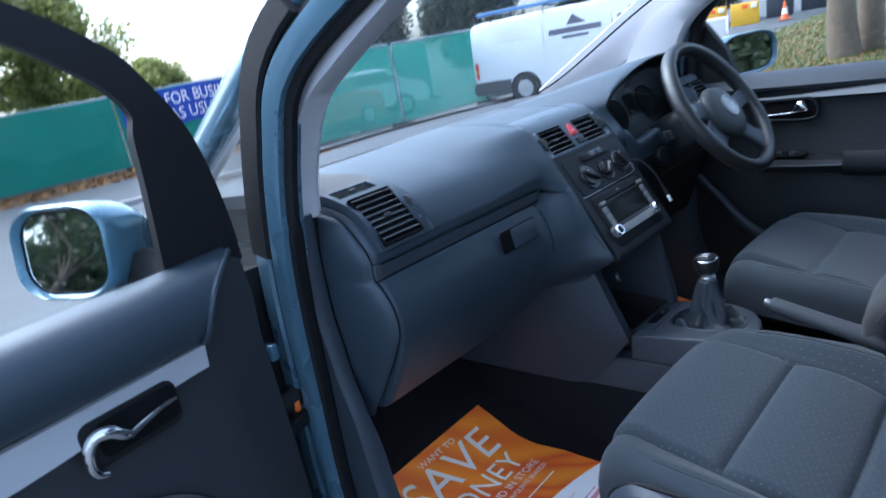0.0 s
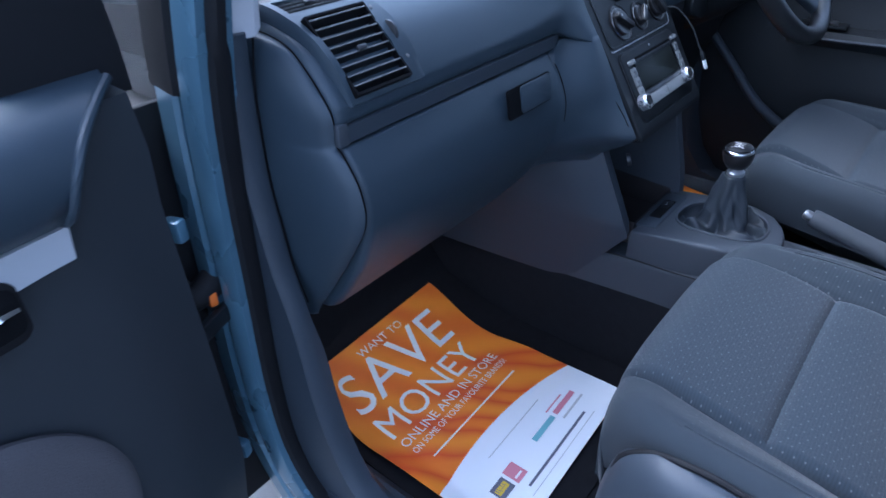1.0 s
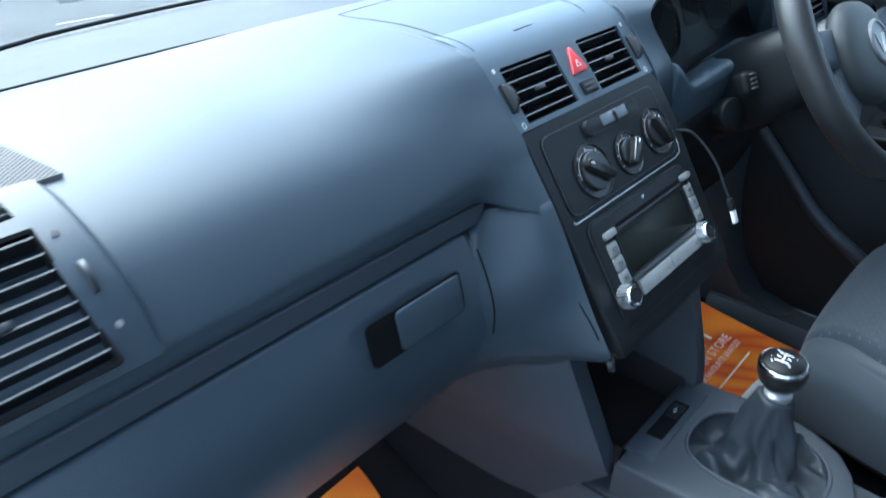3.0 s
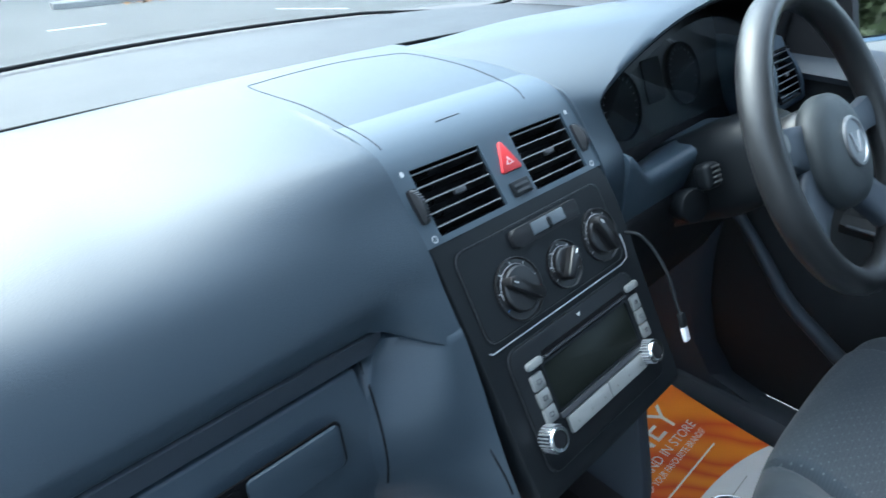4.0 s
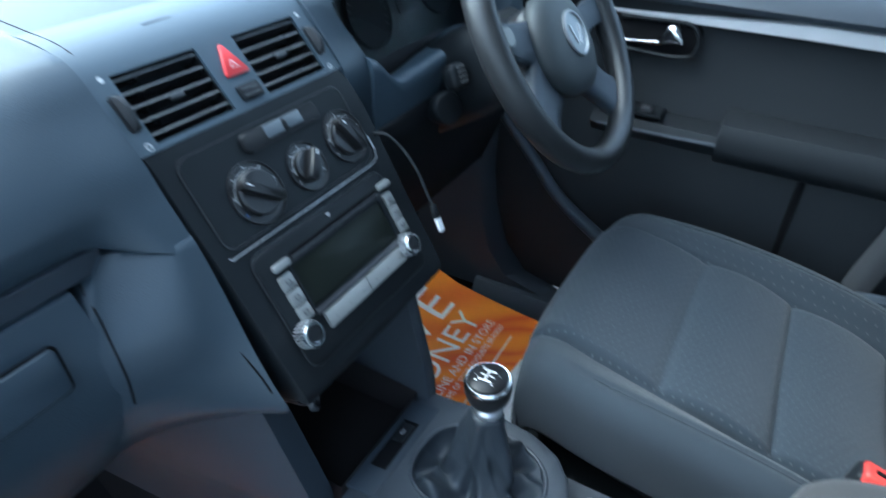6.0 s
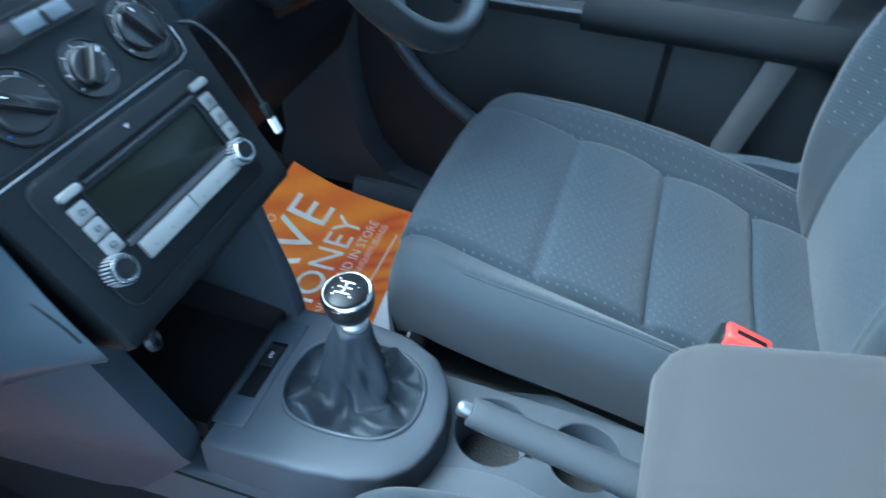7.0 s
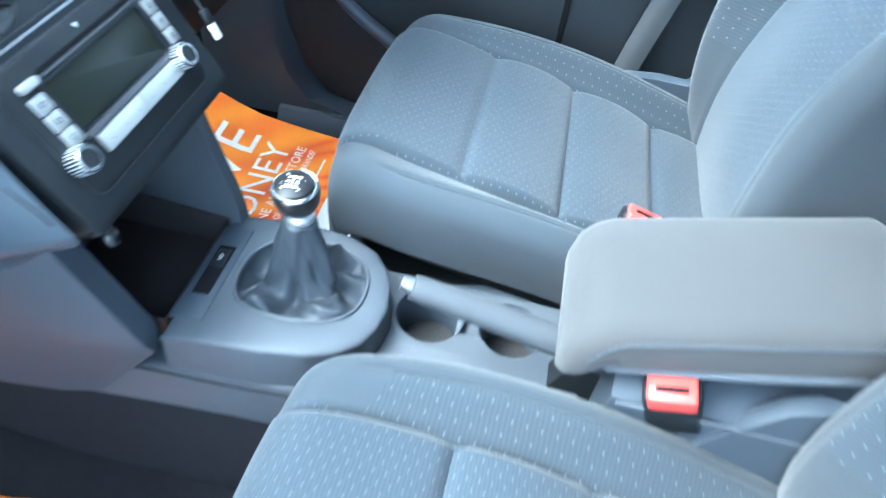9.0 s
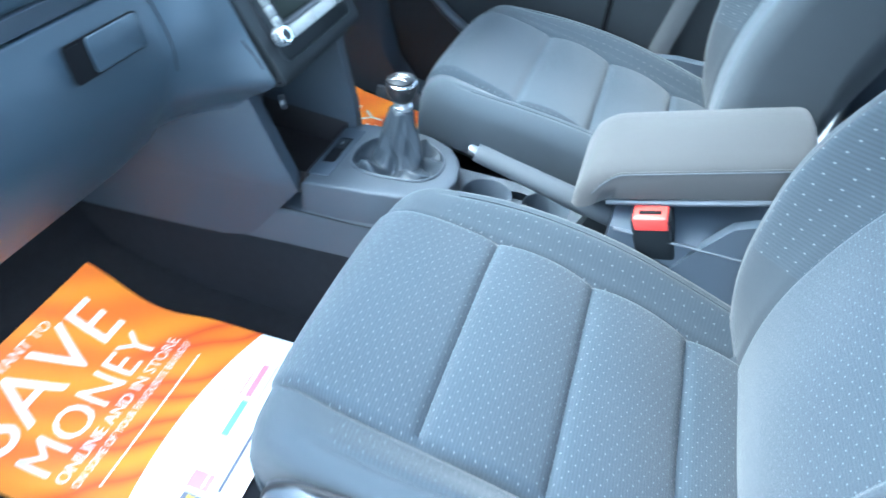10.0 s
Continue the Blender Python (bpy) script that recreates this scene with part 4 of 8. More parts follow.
us = [-0.645, -0.641, -0.632, -0.5475, -0.5465, -0.528, -0.520, -0.514]
ss = [0.0, 0.03, 0.06, 0.10, 0.17, 0.25, 0.32, 0.42, 0.55, 0.68, 0.8, 0.90, 0.95, 0.975, 1.0]
part("side_vent_panel", plate(us, ss, [(-0.632, -0.5465, 0.10, 0.32), (-0.632, -0.5465, 0.42, 0.90)], side_place, 0.012), SOFT, dash, "grained panel round the side vents", 50)
vent("vent", -0.5895, 0.084, 0.10, 0.32, side_place, 4, dash, "narrow demister vent")
vent("vent", -0.5895, 0.084, 0.42, 0.90, side_place, 8, dash, "slatted side vent")
part("thumb_wheel", lathe([(0.012, -0.002), (0.0135, -0.0015), (0.0135, 0.0015), (0.012, 0.002)], Matrix.Translation(side_place(-0.5345, 0.62, -0.006)) @ pose(0, 0, 0, 0, 90, 0), 30), SLAT, dash, "ribbed black thumb wheel")
for s in (0.44, 0.80):
    part("wheel_mark", lathe([(0.0026, 0), (0.0026, 0.0008), (0.0005, 0.001)], Matrix.Translation(side_place(-0.535, s, 0.0)) @ pose(0, 0, 0, 45, 0, 0), 14), DIM, dash)

# ---- driver's side: binnacle, column, lower dash ----
EDGE = [(0.192, -0.006, 0.955), (0.193, -0.004, 0.99), (0.193, 0.0, 1.02), (0.188, 0.005, 1.042), (0.176, 0.015, 1.068), (0.164, 0.025, 1.093), (0.162, 0.030, 1.112), (0.188, 0.030, 1.130), (0.225, 0.030, 1.148), (0.275, 0.030, 1.165), (0.325, 0.030, 1.178), (0.38, 0.029, 1.188), (0.43, 0.029, 1.193), (0.48, 0.030, 1.194), (0.532, 0.032, 1.191), (0.58, 0.036, 1.180), (0.625, 0.045, 1.150), (0.648, 0.050, 1.085)]
# where the hood runs out: down the side of the vents, along the lid, then along the shelf
FOOT_LINE = [(0.137, 0.022, 0.955), (0.137, 0.008, 0.992), (0.137, -0.003, 1.02), (0.137, 0.001, 1.045), (0.137, 0.021, 1.070), (0.137, 0.041, 1.094), (0.136, 0.060, 1.113), (0.133, 0.10, 1.1245), (0.125, 0.18, 1.129), (0.118, 0.26, 1.1285), (0.115, 0.325, 1.1245), (0.20, 0.333, 1.124), (0.30, 0.333, 1.128), (0.40, 0.328, 1.131), (0.50, 0.315, 1.130), (0.58, 0.30, 1.125), (0.64, 0.285, 1.115), (0.665, 0.27, 1.10)]


def hood(u, v, inset=0.0):
    e, f = along(EDGE, u), along(FOOT_LINE, u)
    w = v ** (1.0 + 0.2 * ease((u - 0.3) / 0.3))
    round_over = 0.003 * (1 - min(1, v / 0.05)) ** 2
    return (lerp(e[0], f[0], v), lerp(e[1], f[1], v) + round_over, lerp(e[2], f[2], w) - round_over - inset)


part("binnacle_hood", sheet(hood, 90, 24, 0.004, (0, 0.05, -1)), SOFT, dash, "arched hood over the instruments", 60)


def lining(u, v):
    x, y, z = hood(u, v * 0.55, 0.0075)
    return (lerp(x, 0.4, 0.018), y + 0.004, z)


part("hood_lining", sheet(lining, 90, 10, 0.002, (0, 0.05, -1)), DARK, dash, "black lining of the hood", 60)
# sloping instrument face inside the hood
CLUSTER = material("instrument_face", (0.007, 0.007, 0.008), 0.4, vary=0.4, vary_scale=18, spec=0.3)


def face_at(x, k):
    """A point of the instrument face, k from its foot to its top."""
    u = min(max((x - 0.15) / 0.498, 0.0), 1.0)
    top = max(1.02, float(np.interp(x, [p[0] for p in EDGE[6:]], [p[2] for p in EDGE[6:]])) - 0.022)
    z = lerp(0.975, top, k)
    return (x, lerp(0.055, 0.135, (z - 0.975) / 0.19), z)


cl = part("instrument_panel", loft([[face_at(x, 0), face_at(x, 0.5), face_at(x, 1), (x, 0.17, face_at(x, 1)[2]), (x, 0.17, 0.96)] for x in [0.172 + 0.0224 * i for i in range(21)]]), CLUSTER, dash, "dark unlit instrument panel")
for u, r in ((0.305, 0.047), (0.485, 0.047)):
    q = Matrix.Translation(Vector(face_at(u, 0.46)) + Vector((0, -0.002, 0.001))) @ pose(0, 0, 0, 90 - 23, 0, 0)
    dl_ = part("dial", lathe([(r, 0), (r, 0.005), (r - 0.001, 0.006), (r - 0.0025, 0.005), (r - 0.003, 0.002), (0.001, 0.002)], q, 48), DARK, cl)
    for a in range(-120, 121, 15):
        part("tick", slab(round_rect(0.005, 0.0011, 0.0003), 0.0024, q @ pose(0, 0, 0, 0, 0, a + 90) @ pose(r - 0.009, 0, 0)), SLAT, dl_)
part("centre_display", slab(round_rect(0.05, 0.062, 0.004), 0.002, Matrix.Translation(Vector(face_at(0.40, 0.5)) + Vector((0, -0.002, 0.001))) @ pose(0, 0, 0, 90 - 23, 0, 0)), DARK, cl)
lens = part("lens", sheet(lambda u, v: (lerp(0.205, 0.60, u), lerp(0.056, 0.034, v), lerp(1.008, lerp(1.085, 1.165, math.sin(math.pi * (0.12 + 0.8 * u))), v)), 16, 4, 0.002, (0, 1, 0)), GLASS, cl, "clear lens over the instruments")
lens.visible_shadow = False
# lower frame of the instruments and the panel that closes to the column
rows = []
for i in range(61):
    x = lerp(0.182, 0.655, i / 60)
    d = ease((x - 0.182) / 0.07)
    arch = math.exp(-((x - 0.43) / 0.085) ** 2)
    zt = lerp(1.046, 1.002 + 0.030 * arch, d)
    f = 0.032 * arch
    rows.append([(x, 0.06, zt - 0.028 - f * 0.4), (x, 0.034 - f * 0.3, zt - 0.010), (x, 0.012 - f, zt), (x, 0.002 - f, zt - 0.001), (x, -0.003 - f, zt - 0.005), (x, -0.006 - f * 0.7, zt - 0.016), (x, -0.004, 0.955), (x, 0.06, 0.945)])
part("lower_bezel", loft(rows), FASCIA, dash, "dark sill below the instruments", 60)
LOW = [(0.06, 0.96), (-0.003, 0.957), (-0.010, 0.95), (0.0, 0.90), (0.03, 0.80), (0.07, 0.70), (0.12, 0.69), (0.2, 0.98)]
part("lower_dash", loft([[(x, y, z) for y, z in LOW] for x in [0.13 + 0.054 * i for i in range(11)]]), SHROUD, dash, "dark lower dashboard over the driver's knees", 60)

# vent by the driver's door
def dv_place(u, s, d):
    k = min(1.0, max(0.0, s))
    wide = lerp(0.66, 1.34, k) * lerp(1.0, 0.94, max(0.0, k - 0.8) / 0.2)
    if u < 0.585 or u > 0.695 or s < -0.15 or s > 1.15:
        d -= 0.012
    return Vector((lerp(0.619, 0.634, k) + (u - 0.638) * wide, lerp(0.004, -0.032, s) + 0.008 * (2 * k - 1) ** 2, lerp(1.097, 1.020, s))) + Vector((0, -0.92, 0.38)) * d


part("driver_vent_panel", plate([0.578, 0.588, 0.598, 0.618, 0.638, 0.658, 0.678, 0.690, 0.702], [-0.22, -0.12, 0.05, 0.2, 0.35, 0.5, 0.65, 0.8, 0.95, 1.10, 1.2], [(0.598, 0.678, 0.05, 0.95)], dv_place, 0.03), SOFT, dash, "rounded grained pod round the driver's vent", 60)
vent("vent", 0.638, 0.079, 0.05, 0.95, dv_place, 7, dash, "slatted side vent")
part("end_pad", box(0.12, 0.13, 0.135, pose(0.668, 0.077, 1.036), 0.045, 6), SOFT, dash)

# steering column
column = thing("steering_column", (0.385, 0.0, 0.95), "black steering column shroud with stalks behind the wheel", "steering column")
AX = Matrix.Translation((0.397, -0.150, 1.052)) @ pose(0, 0, 0, 90 - 33, 0, 0)
part("shroud", loft([[AX @ Vector((x * w, y * h, z)) for x, y in round_rect(1, 1, 0.3, 5)] for z, w, h in ((-0.045, 0.085, 0.085), (-0.06, 0.105, 0.11), (-0.13, 0.11, 0.13), (-0.24, 0.10, 0.12))]), BLACK, column, smooth=50)
for sx, lx in ((-1, 0.0), (1, 0.02)):
    a, b = Vector((0.391 + sx * 0.045, -0.038, 0.986)), Vector((0.391 + sx * (0.080 + lx), -0.046, 0.995))
    st = part("stalk", tube([a, a.lerp(b, 0.5), b], [0.012, 0.010, 0.011], 12), BLACK, column, "black control stalk")
    part("stalk_end", box(0.030, 0.024, 0.034, Matrix.Translation(b) @ pose(0, 0, 0, -25, 0, sx * 8), 0.008, 3), BLACK, st, "ribbed block at the end of the stalk")
    for k in range(4):
        part("stalk_rib", box(0.016, 0.002, 0.0026, Matrix.Translation(b) @ pose(0, 0, 0, -25, 0, sx * 8) @ pose(0.002, -0.0125, 0.011 - 0.0065 * k), 0.0006), DIM, st)
LOCK = Matrix.Translation((0.318, -0.030, 0.945)) @ pose(0, 0, 0, 70, 0, -20)
part("column_collar", lathe([(0.020, -0.02), (0.024, 0.0), (0.024, 0.006), (0.022, 0.009), (0.012, 0.011), (0.0005, 0.0115)], LOCK, 28), BLACK, column, "round black collar on the column")

# steering wheel
wheel = thing("steering_wheel", (0.397, -0.150, 1.052), "worn black four-spoke steering wheel with a silver badge", "steering wheel")
R0, RT = 0.177, 0.0168
rim = loft([[AX @ Vector(((R0 + RT * math.cos(b) * 1.0) * math.cos(a), (R0 + RT * math.cos(b)) * math.sin(a), RT * 1.12 * math.sin(b))) for b in [2 * math.pi * j / 16 for j in range(16)]] for a in [2 * math.pi * i / 96 for i in range(97)]], caps=False)
bmesh.ops.remove_doubles(rim, verts=rim.verts, dist=1e-5)
part("rim", rim, RIM, wheel, "black grained rim, worn shiny")
WM = AX @ pose(0, 0, 0, 0, 0, -7)          # the wheel stands turned a little
HUB = material("hub_grained_plastic", (0.032, 0.038, 0.041), 0.55, bump=0.25, bump_scale=650, bump_kind="grain", vary=0.1, spec=0.4)
part("hub_back", loft([[WM @ Vector((x * s, y * s - 0.018, z)) for x, y in round_rect(0.128, 0.122, 0.05, 7)] for s, z in ((0.75, -0.055), (0.95, -0.045), (1.0, -0.020), (0.9, -0.008))]), RIM, wheel, "black back of the hub", 60)
part("hub", loft([[WM @ Vector((x * s * (1 - 0.08 * max(0, y) / 0.07), y * s - 0.018, z)) for x, y in round_rect(0.152, 0.142, 0.064, 10)] for s, z in ((0.90, -0.016), (0.97, -0.010), (1.0, -0.003), (0.99, 0.003), (0.94, 0.009), (0.85, 0.014), (0.72, 0.0175), (0.5, 0.0205), (0.25, 0.022))]), HUB, wheel, "rounded grey airbag hub", 70)
for a0, a1, w0, w1 in ((2, 6, 0.062, 0.040), (178, 174, 0.062, 0.040), (-38, -44, 0.080, 0.058), (218, 224, 0.080, 0.058)):
    p0 = Vector((0.050 * math.cos(radians(a0)), 0.045 * math.sin(radians(a0)) - 0.010, -0.009))
    p1 = Vector((0.175 * math.cos(radians(a1)), 0.175 * math.sin(radians(a1)), -0.004))
    d = (p1 - p0).normalized()
    side = Vector((-d.y, d.x, 0))
    rings = []
    for i in range(13):
        k = i / 12
        c = p0.lerp(p1, k) - Vector((0, 0, 0.008 * math.sin(math.pi * k)))
        ww = lerp(w0, w1, ease(k / 0.7)) / 2 * (1 + 0.22 * max(0, k - 0.7) / 0.3)
        rings.append([WM @ (c + side * ww * x + Vector((0, 0, y))) for x, y in ((-1, -0.002), (-0.97, 0.004), (-0.88, 0.0075), (-0.4, 0.009), (0.4, 0.009), (0.88, 0.0075), (0.97, 0.004), (1, -0.002), (0.9, -0.009), (-0.9, -0.009))])
    sp = part("spoke", loft(rings), HARD, wheel, smooth=50)
    if 170 < a0 < 180:
        # pale slab added for the pale area seen between the two left spokes
        c = p0.lerp(p1, 0.66)
        part("gap_patch", slab(round_rect(0.030, 0.022, 0.009), 0.004, WM @ Matrix.Translation(c + Vector((0, 0, 0.001))) @ pose(0, 0, 0, 0, 0, a1)), PALEKEY, sp, "pale patch standing for the gap below the spoke")
badge = part("badge", lathe([(0.0310, 0.016), (0.0310, 0.0235), (0.0295, 0.0250), (0.0265, 0.0250), (0.026, 0.0228), (0.0005, 0.0228)], WM @ pose(0, -0.013, 0), 40), BADGE, wheel, "round silver badge")
for a in (-1, 1):
    part("badge_mark", slab([(a * 0.003, -0.014), (a * 0.006, -0.014), (a * 0.0165, 0.011), (a * 0.012, 0.011)], 0.0245, WM @ pose(0, -0.013, 0)), SILVER, badge)


# ---- centre console ----
console = thing("centre_console", (0, -0.35, 0.5), "grey plastic centre console with an open tray and two cup holders", "console")
# front part: top with the tray opening, sides curving down
def con_ring(y, w, z, zl, r=0.010):
    """A cross-section of the console: side, shoulder, top, shoulder, side."""
    half = [(w + 0.006, zl), (w + 0.004, z - 0.05), (w + 0.001, z - r - 0.004), (w, z - r), (w - r * 0.35, z - r * 0.3), (w - r, z), (w - r - 0.004, z + 0.0004)]
    return [(-a, y, b) for a, b in half] + [(0, y, z + 0.002)] + [(a, y, b) for a, b in reversed(half)]


# raised front block with an oval opening for the gaiter, ending in a round rear
GX, GY = 0.010, -0.250
BLOCK = [(-0.128, 0.100), (-0.18, 0.100), (-0.24, 0.099), (-0.29, 0.092), (-0.325, 0.078), (-0.345, 0.057), (-0.356, 0.033), (-0.361, 0.0)]
BLOCK_TOP = [(-0.36, 0.648), (-0.32, 0.655), (-0.27, 0.657), (-0.22, 0.653), (-0.17, 0.647), (-0.128, 0.641)]


def block_z(y):
    return float(np.interp(y, [p[0] for p in BLOCK_TOP], [p[1] for p in BLOCK_TOP]))


def oval(a, s=1.0):
    """The gaiter's opening: an oval with squarish corners."""
    c, d = math.cos(a), math.sin(a)
    q = s / (abs(c) ** 2.5 + abs(d) ** 2.5) ** 0.4
    return (GX + 0.063 * q * c, GY + 0.080 * q * d * (1 - 0.03 * d))


def block_rim(a, grow):
    """The block's outline seen from the oval's middle at the angle a, grown sideways."""
    c, d = math.cos(a), math.sin(a)
    t = 0.02
    while t < 0.25:
        x, y = GX + t * c, GY + t * d
        if y > -0.128 or y < -0.361 or abs(x) > float(np.interp(-y, [-p[0] for p in BLOCK], [p[1] for p in BLOCK])):
            break
        t += 0.0005
    return (GX + (t + grow) * c, min(GY + (t + grow) * d, -0.126))


NB = 120
angles = [2 * math.pi * i / NB for i in range(NB)]
rings = [[(*oval(a, 0.95), block_z(oval(a)[1]) - 0.035) for a in angles], [(*oval(a, 0.95), block_z(oval(a)[1]) - 0.003) for a in angles], [(*oval(a, 0.97), block_z(oval(a)[1]) - 0.0005) for a in angles], [(*oval(a, 1.0), block_z(oval(a)[1])) for a in angles]]
for grow, drop in ((-0.010, 0.0), (-0.0035, 0.0002), (-0.0010, 0.0012), (0.0002, 0.0036), (0.0008, 0.007), (0.003, 0.03), (0.006, 0.06)):
    rings.append([(p[0], p[1], block_z(p[1]) - drop) for p in (block_rim(a, grow) for a in angles)])
part("front_block", loft(rings, caps=False), CONSOLE, console, "raised grey block round the gear lever", 50)
low = []
for y, w, z, zl in ((0.02, 0.118, 0.56, 0.50), (-0.10, 0.112, 0.585, 0.50), (-0.20, 0.108, 0.592, 0.495), (-0.30, 0.106, 0.600, 0.49)):
    low.append(con_ring(y, w, z, zl, 0.008))
part("side_skirt", loft(low), CONSOLE, console, "grey side skirt of the console", 60)
part("side_line", tube([(-0.113, 0.0, 0.575), (-0.118, -0.12, 0.592), (-0.116, -0.24, 0.597), (-0.110, -0.36, 0.606)], 0.0016, 6, steps=20), BLACK, console)


# rear deck with two round cup holders, cut as real holes
def deck(holes, x0, x1, y0, y1, z, deep, step=0.0055):
    bm = bmesh.new()
    nx, ny = int((x1 - x0) / step), int((y1 - y0) / step)
    grid = {}

    def snap(x, y):
        for cx, cy, r in holes:
            d = math.hypot(x - cx, y - cy)
            if abs(d - r) < step * 0.72 and d > 1e-6:
                return cx + (x - cx) * r / d, cy + (y - cy) * r / d
        return x, y
    inside = lambda x, y: any(math.hypot(x - cx, y - cy) < r - step * 0.05 for cx, cy, r in holes)
    for i in range(nx + 1):
        for j in range(ny + 1):
            grid[i, j] = snap(lerp(x0, x1, i / nx), lerp(y0, y1, j / ny))
    vs = {}

    def vert(k):
        if k not in vs:
            vs[k] = bm.verts.new((*grid[k], z))
        return vs[k]
    for i in range(nx):
        for j in range(ny):
            q = [(i, j), (i + 1, j), (i + 1, j + 1), (i, j + 1)]
            cx = sum(grid[k][0] for k in q) / 4
            cy = sum(grid[k][1] for k in q) / 4
            if not inside(cx, cy):
                bm.faces.new([vert(k) for k in q])
    return bm


CUPS = [(0.036, -0.408, 0.043), (0.04, -0.512, 0.041), (0.04, -0.46, 0.024)]
part("deck", deck(CUPS, -0.098, 0.090, -0.60, -0.325, 0.608, 0.06), CONSOLE, console, "flat grey deck", 30)
part("deck_side", loft([[(s, y, z) for s, z in ((-0.106, 0.49), (-0.102, 0.59), (-0.098, 0.606), (-0.093, 0.6065), (-0.093, 0.49))] for y in (-0.95, -0.60, -0.30)]), CONSOLE, console)
part("deck_side", loft([[(s, y, z) for s, z in ((0.098, 0.49), (0.094, 0.59), (0.090, 0.606), (0.085, 0.6065), (0.085, 0.49))] for y in (-0.95, -0.60, -0.30)]), CONSOLE, console)
MAT = material("patterned_rubber_liner", (0.014, 0.012, 0.012), 0.6, bump=1.0, bump_scale=160, bump_kind="grain", vary=0.2)
part("cup_bridge", box(0.040, 0.034, 0.03, pose(0.04, -0.46, 0.5815), 0.004), CONSOLE, console)
for cx, cy, r in CUPS[:2]:
    n = 40
    cup = loft([[(cx + q * math.cos(2 * math.pi * k / n), cy + q * math.sin(2 * math.pi * k / n), z) for k in range(n)] for q, z in ((r, 0.6075), (r + 0.0012, 0.6085), (r - 0.0015, 0.605), (r - 0.004, 0.541 if r > 0.03 else 0.58))], caps=False)
    # darker plastic than the deck: shade down in the cup, put into the colour
    cp = part("cup_holder", cup, HARD, console, "round cup holder")
    part("liner", lathe([(r - 0.003, 0.0), (r - 0.0035, 0.002), (0.001, 0.0025)], pose(cx, cy, 0.541 if r > 0.03 else 0.58), 36), MAT, cp, "dark patterned liner")
part("deck_hollow", lathe([(0.0005, 0.0), (0.05, 0.0004), (0.053, 0.001), (0.054, 0.0)], Matrix.Translation((-0.052, -0.43, 0.6085)) @ Matrix.Diagonal((0.7, 1.6, 1, 1)), 40), CONSOLE, console)

TRAY = material("dark_tray_plastic", (0.022, 0.019, 0.019), 0.45, vary=0.2, bump=0.06, bump_scale=600)
# dark open tray in front of the gear lever
tray = part("tray", loft([[(-0.082, -0.125, 0.648), (0.085, -0.125, 0.648), (0.085, 0.06, 0.66), (-0.082, 0.06, 0.66)], [(-0.078, -0.118, 0.60), (0.08, -0.118, 0.60), (0.08, 0.06, 0.605), (-0.078, 0.06, 0.605)]], caps=False), TRAY, console, "dark open tray under the radio")
part("tray_floor", box(0.165, 0.185, 0.004, pose(0.001, -0.03, 0.602), 0.001), TRAY, tray)
part("tray_back", box(0.19, 0.01, 0.26, pose(0.0, 0.055, 0.72), 0.002), TRAY, tray)
part("power_socket", lathe([(0.011, 0), (0.011, 0.006), (0.008, 0.007), (0.007, 0.002), (0.0005, 0.002)], Matrix.Translation((-0.076, -0.09, 0.765)) @ pose(0, 0, 0, 75, 0, 30), 24), SLAT, console, "dark power socket")
# switch strip between the tray and the gaiter
strip = part("switch_strip", box(0.150, 0.042, 0.006, pose(0.001, -0.143, 0.6425, -8, 0, 0), 0.003), HARD, console, "black strip with one switch in front of the gaiter")
part("switch_field", box(0.078, 0.022, 0.004, pose(0.002, -0.144, 0.6446, -8, 0, 0), 0.001), DARK, strip)
part("switch", box(0.030, 0.017, 0.006, pose(0.020, -0.144, 0.6455, -8, 0, 0), 0.0015), BLACK, strip)
part("switch_mark", flat_text("ESP", 0.009, 0.004, Matrix.Translation((0.0155, -0.146, 0.6489)) @ pose(0, 0, 0, -8, 0, 0), 0.0004), WHITE, strip)

# gear lever
gear = thing("gear_lever", (0.018, -0.245, 0.655), "gear lever with a black and chrome knob in a leather gaiter", "gear lever")
n = 60
part("gaiter_ring", tube([(*oval(2 * math.pi * i / n, 0.975), block_z(oval(2 * math.pi * i / n)[1]) + 0.0005) for i in range(n + 1)], 0.0026, 8, caps=False), CONSOLE, gear, "oval grey ring round the gaiter")
rings = []
for i in range(57):
    k = i / 56
    ring = []
    for j in range(n * 2):
        a = math.pi * j / n
        ex, ey = oval(a, 0.955)
        zr = block_z(ey) - 0.002
        wob = noise.noise(Vector((math.cos(a) * 1.5, math.sin(a) * 1.5, k * 2.0 + 7)))
        pleat = math.sin(5 * a + 0.8 + 4 * k) * 0.5 + math.sin(8 * a - 5 * k) * 0.4 + (1 - abs(math.sin(4.5 * a + 9 * k + 2 * wob))) * 0.7 - 0.35
        square = 1 + 0.06 * math.cos(4 * a + 0.6)
        f = ease(k / 0.36)                          # from the ring inwards to the foot of the sleeve
        g = max(0.0, (k - 0.36) / 0.64)             # from the foot of the sleeve to its top
        rad = lerp(0.040, 0.0185, g ** 0.7) * square * (1 + (0.55 * wob + 0.15 * pleat) * (1 - g) ** 0.8)
        sx, sy = lerp(0.020, 0.026, g) + rad * math.cos(a), -0.250 + rad * 1.08 * math.sin(a)
        edge = math.sin(math.pi * min(1, k / 0.36))
        z = lerp(zr, 0.648, f) + 0.091 * g + edge * (0.012 * pleat + 0.034 * wob)
        ring.append((lerp(ex, sx, f), lerp(ey, sy, f), z))
    rings.append(ring)
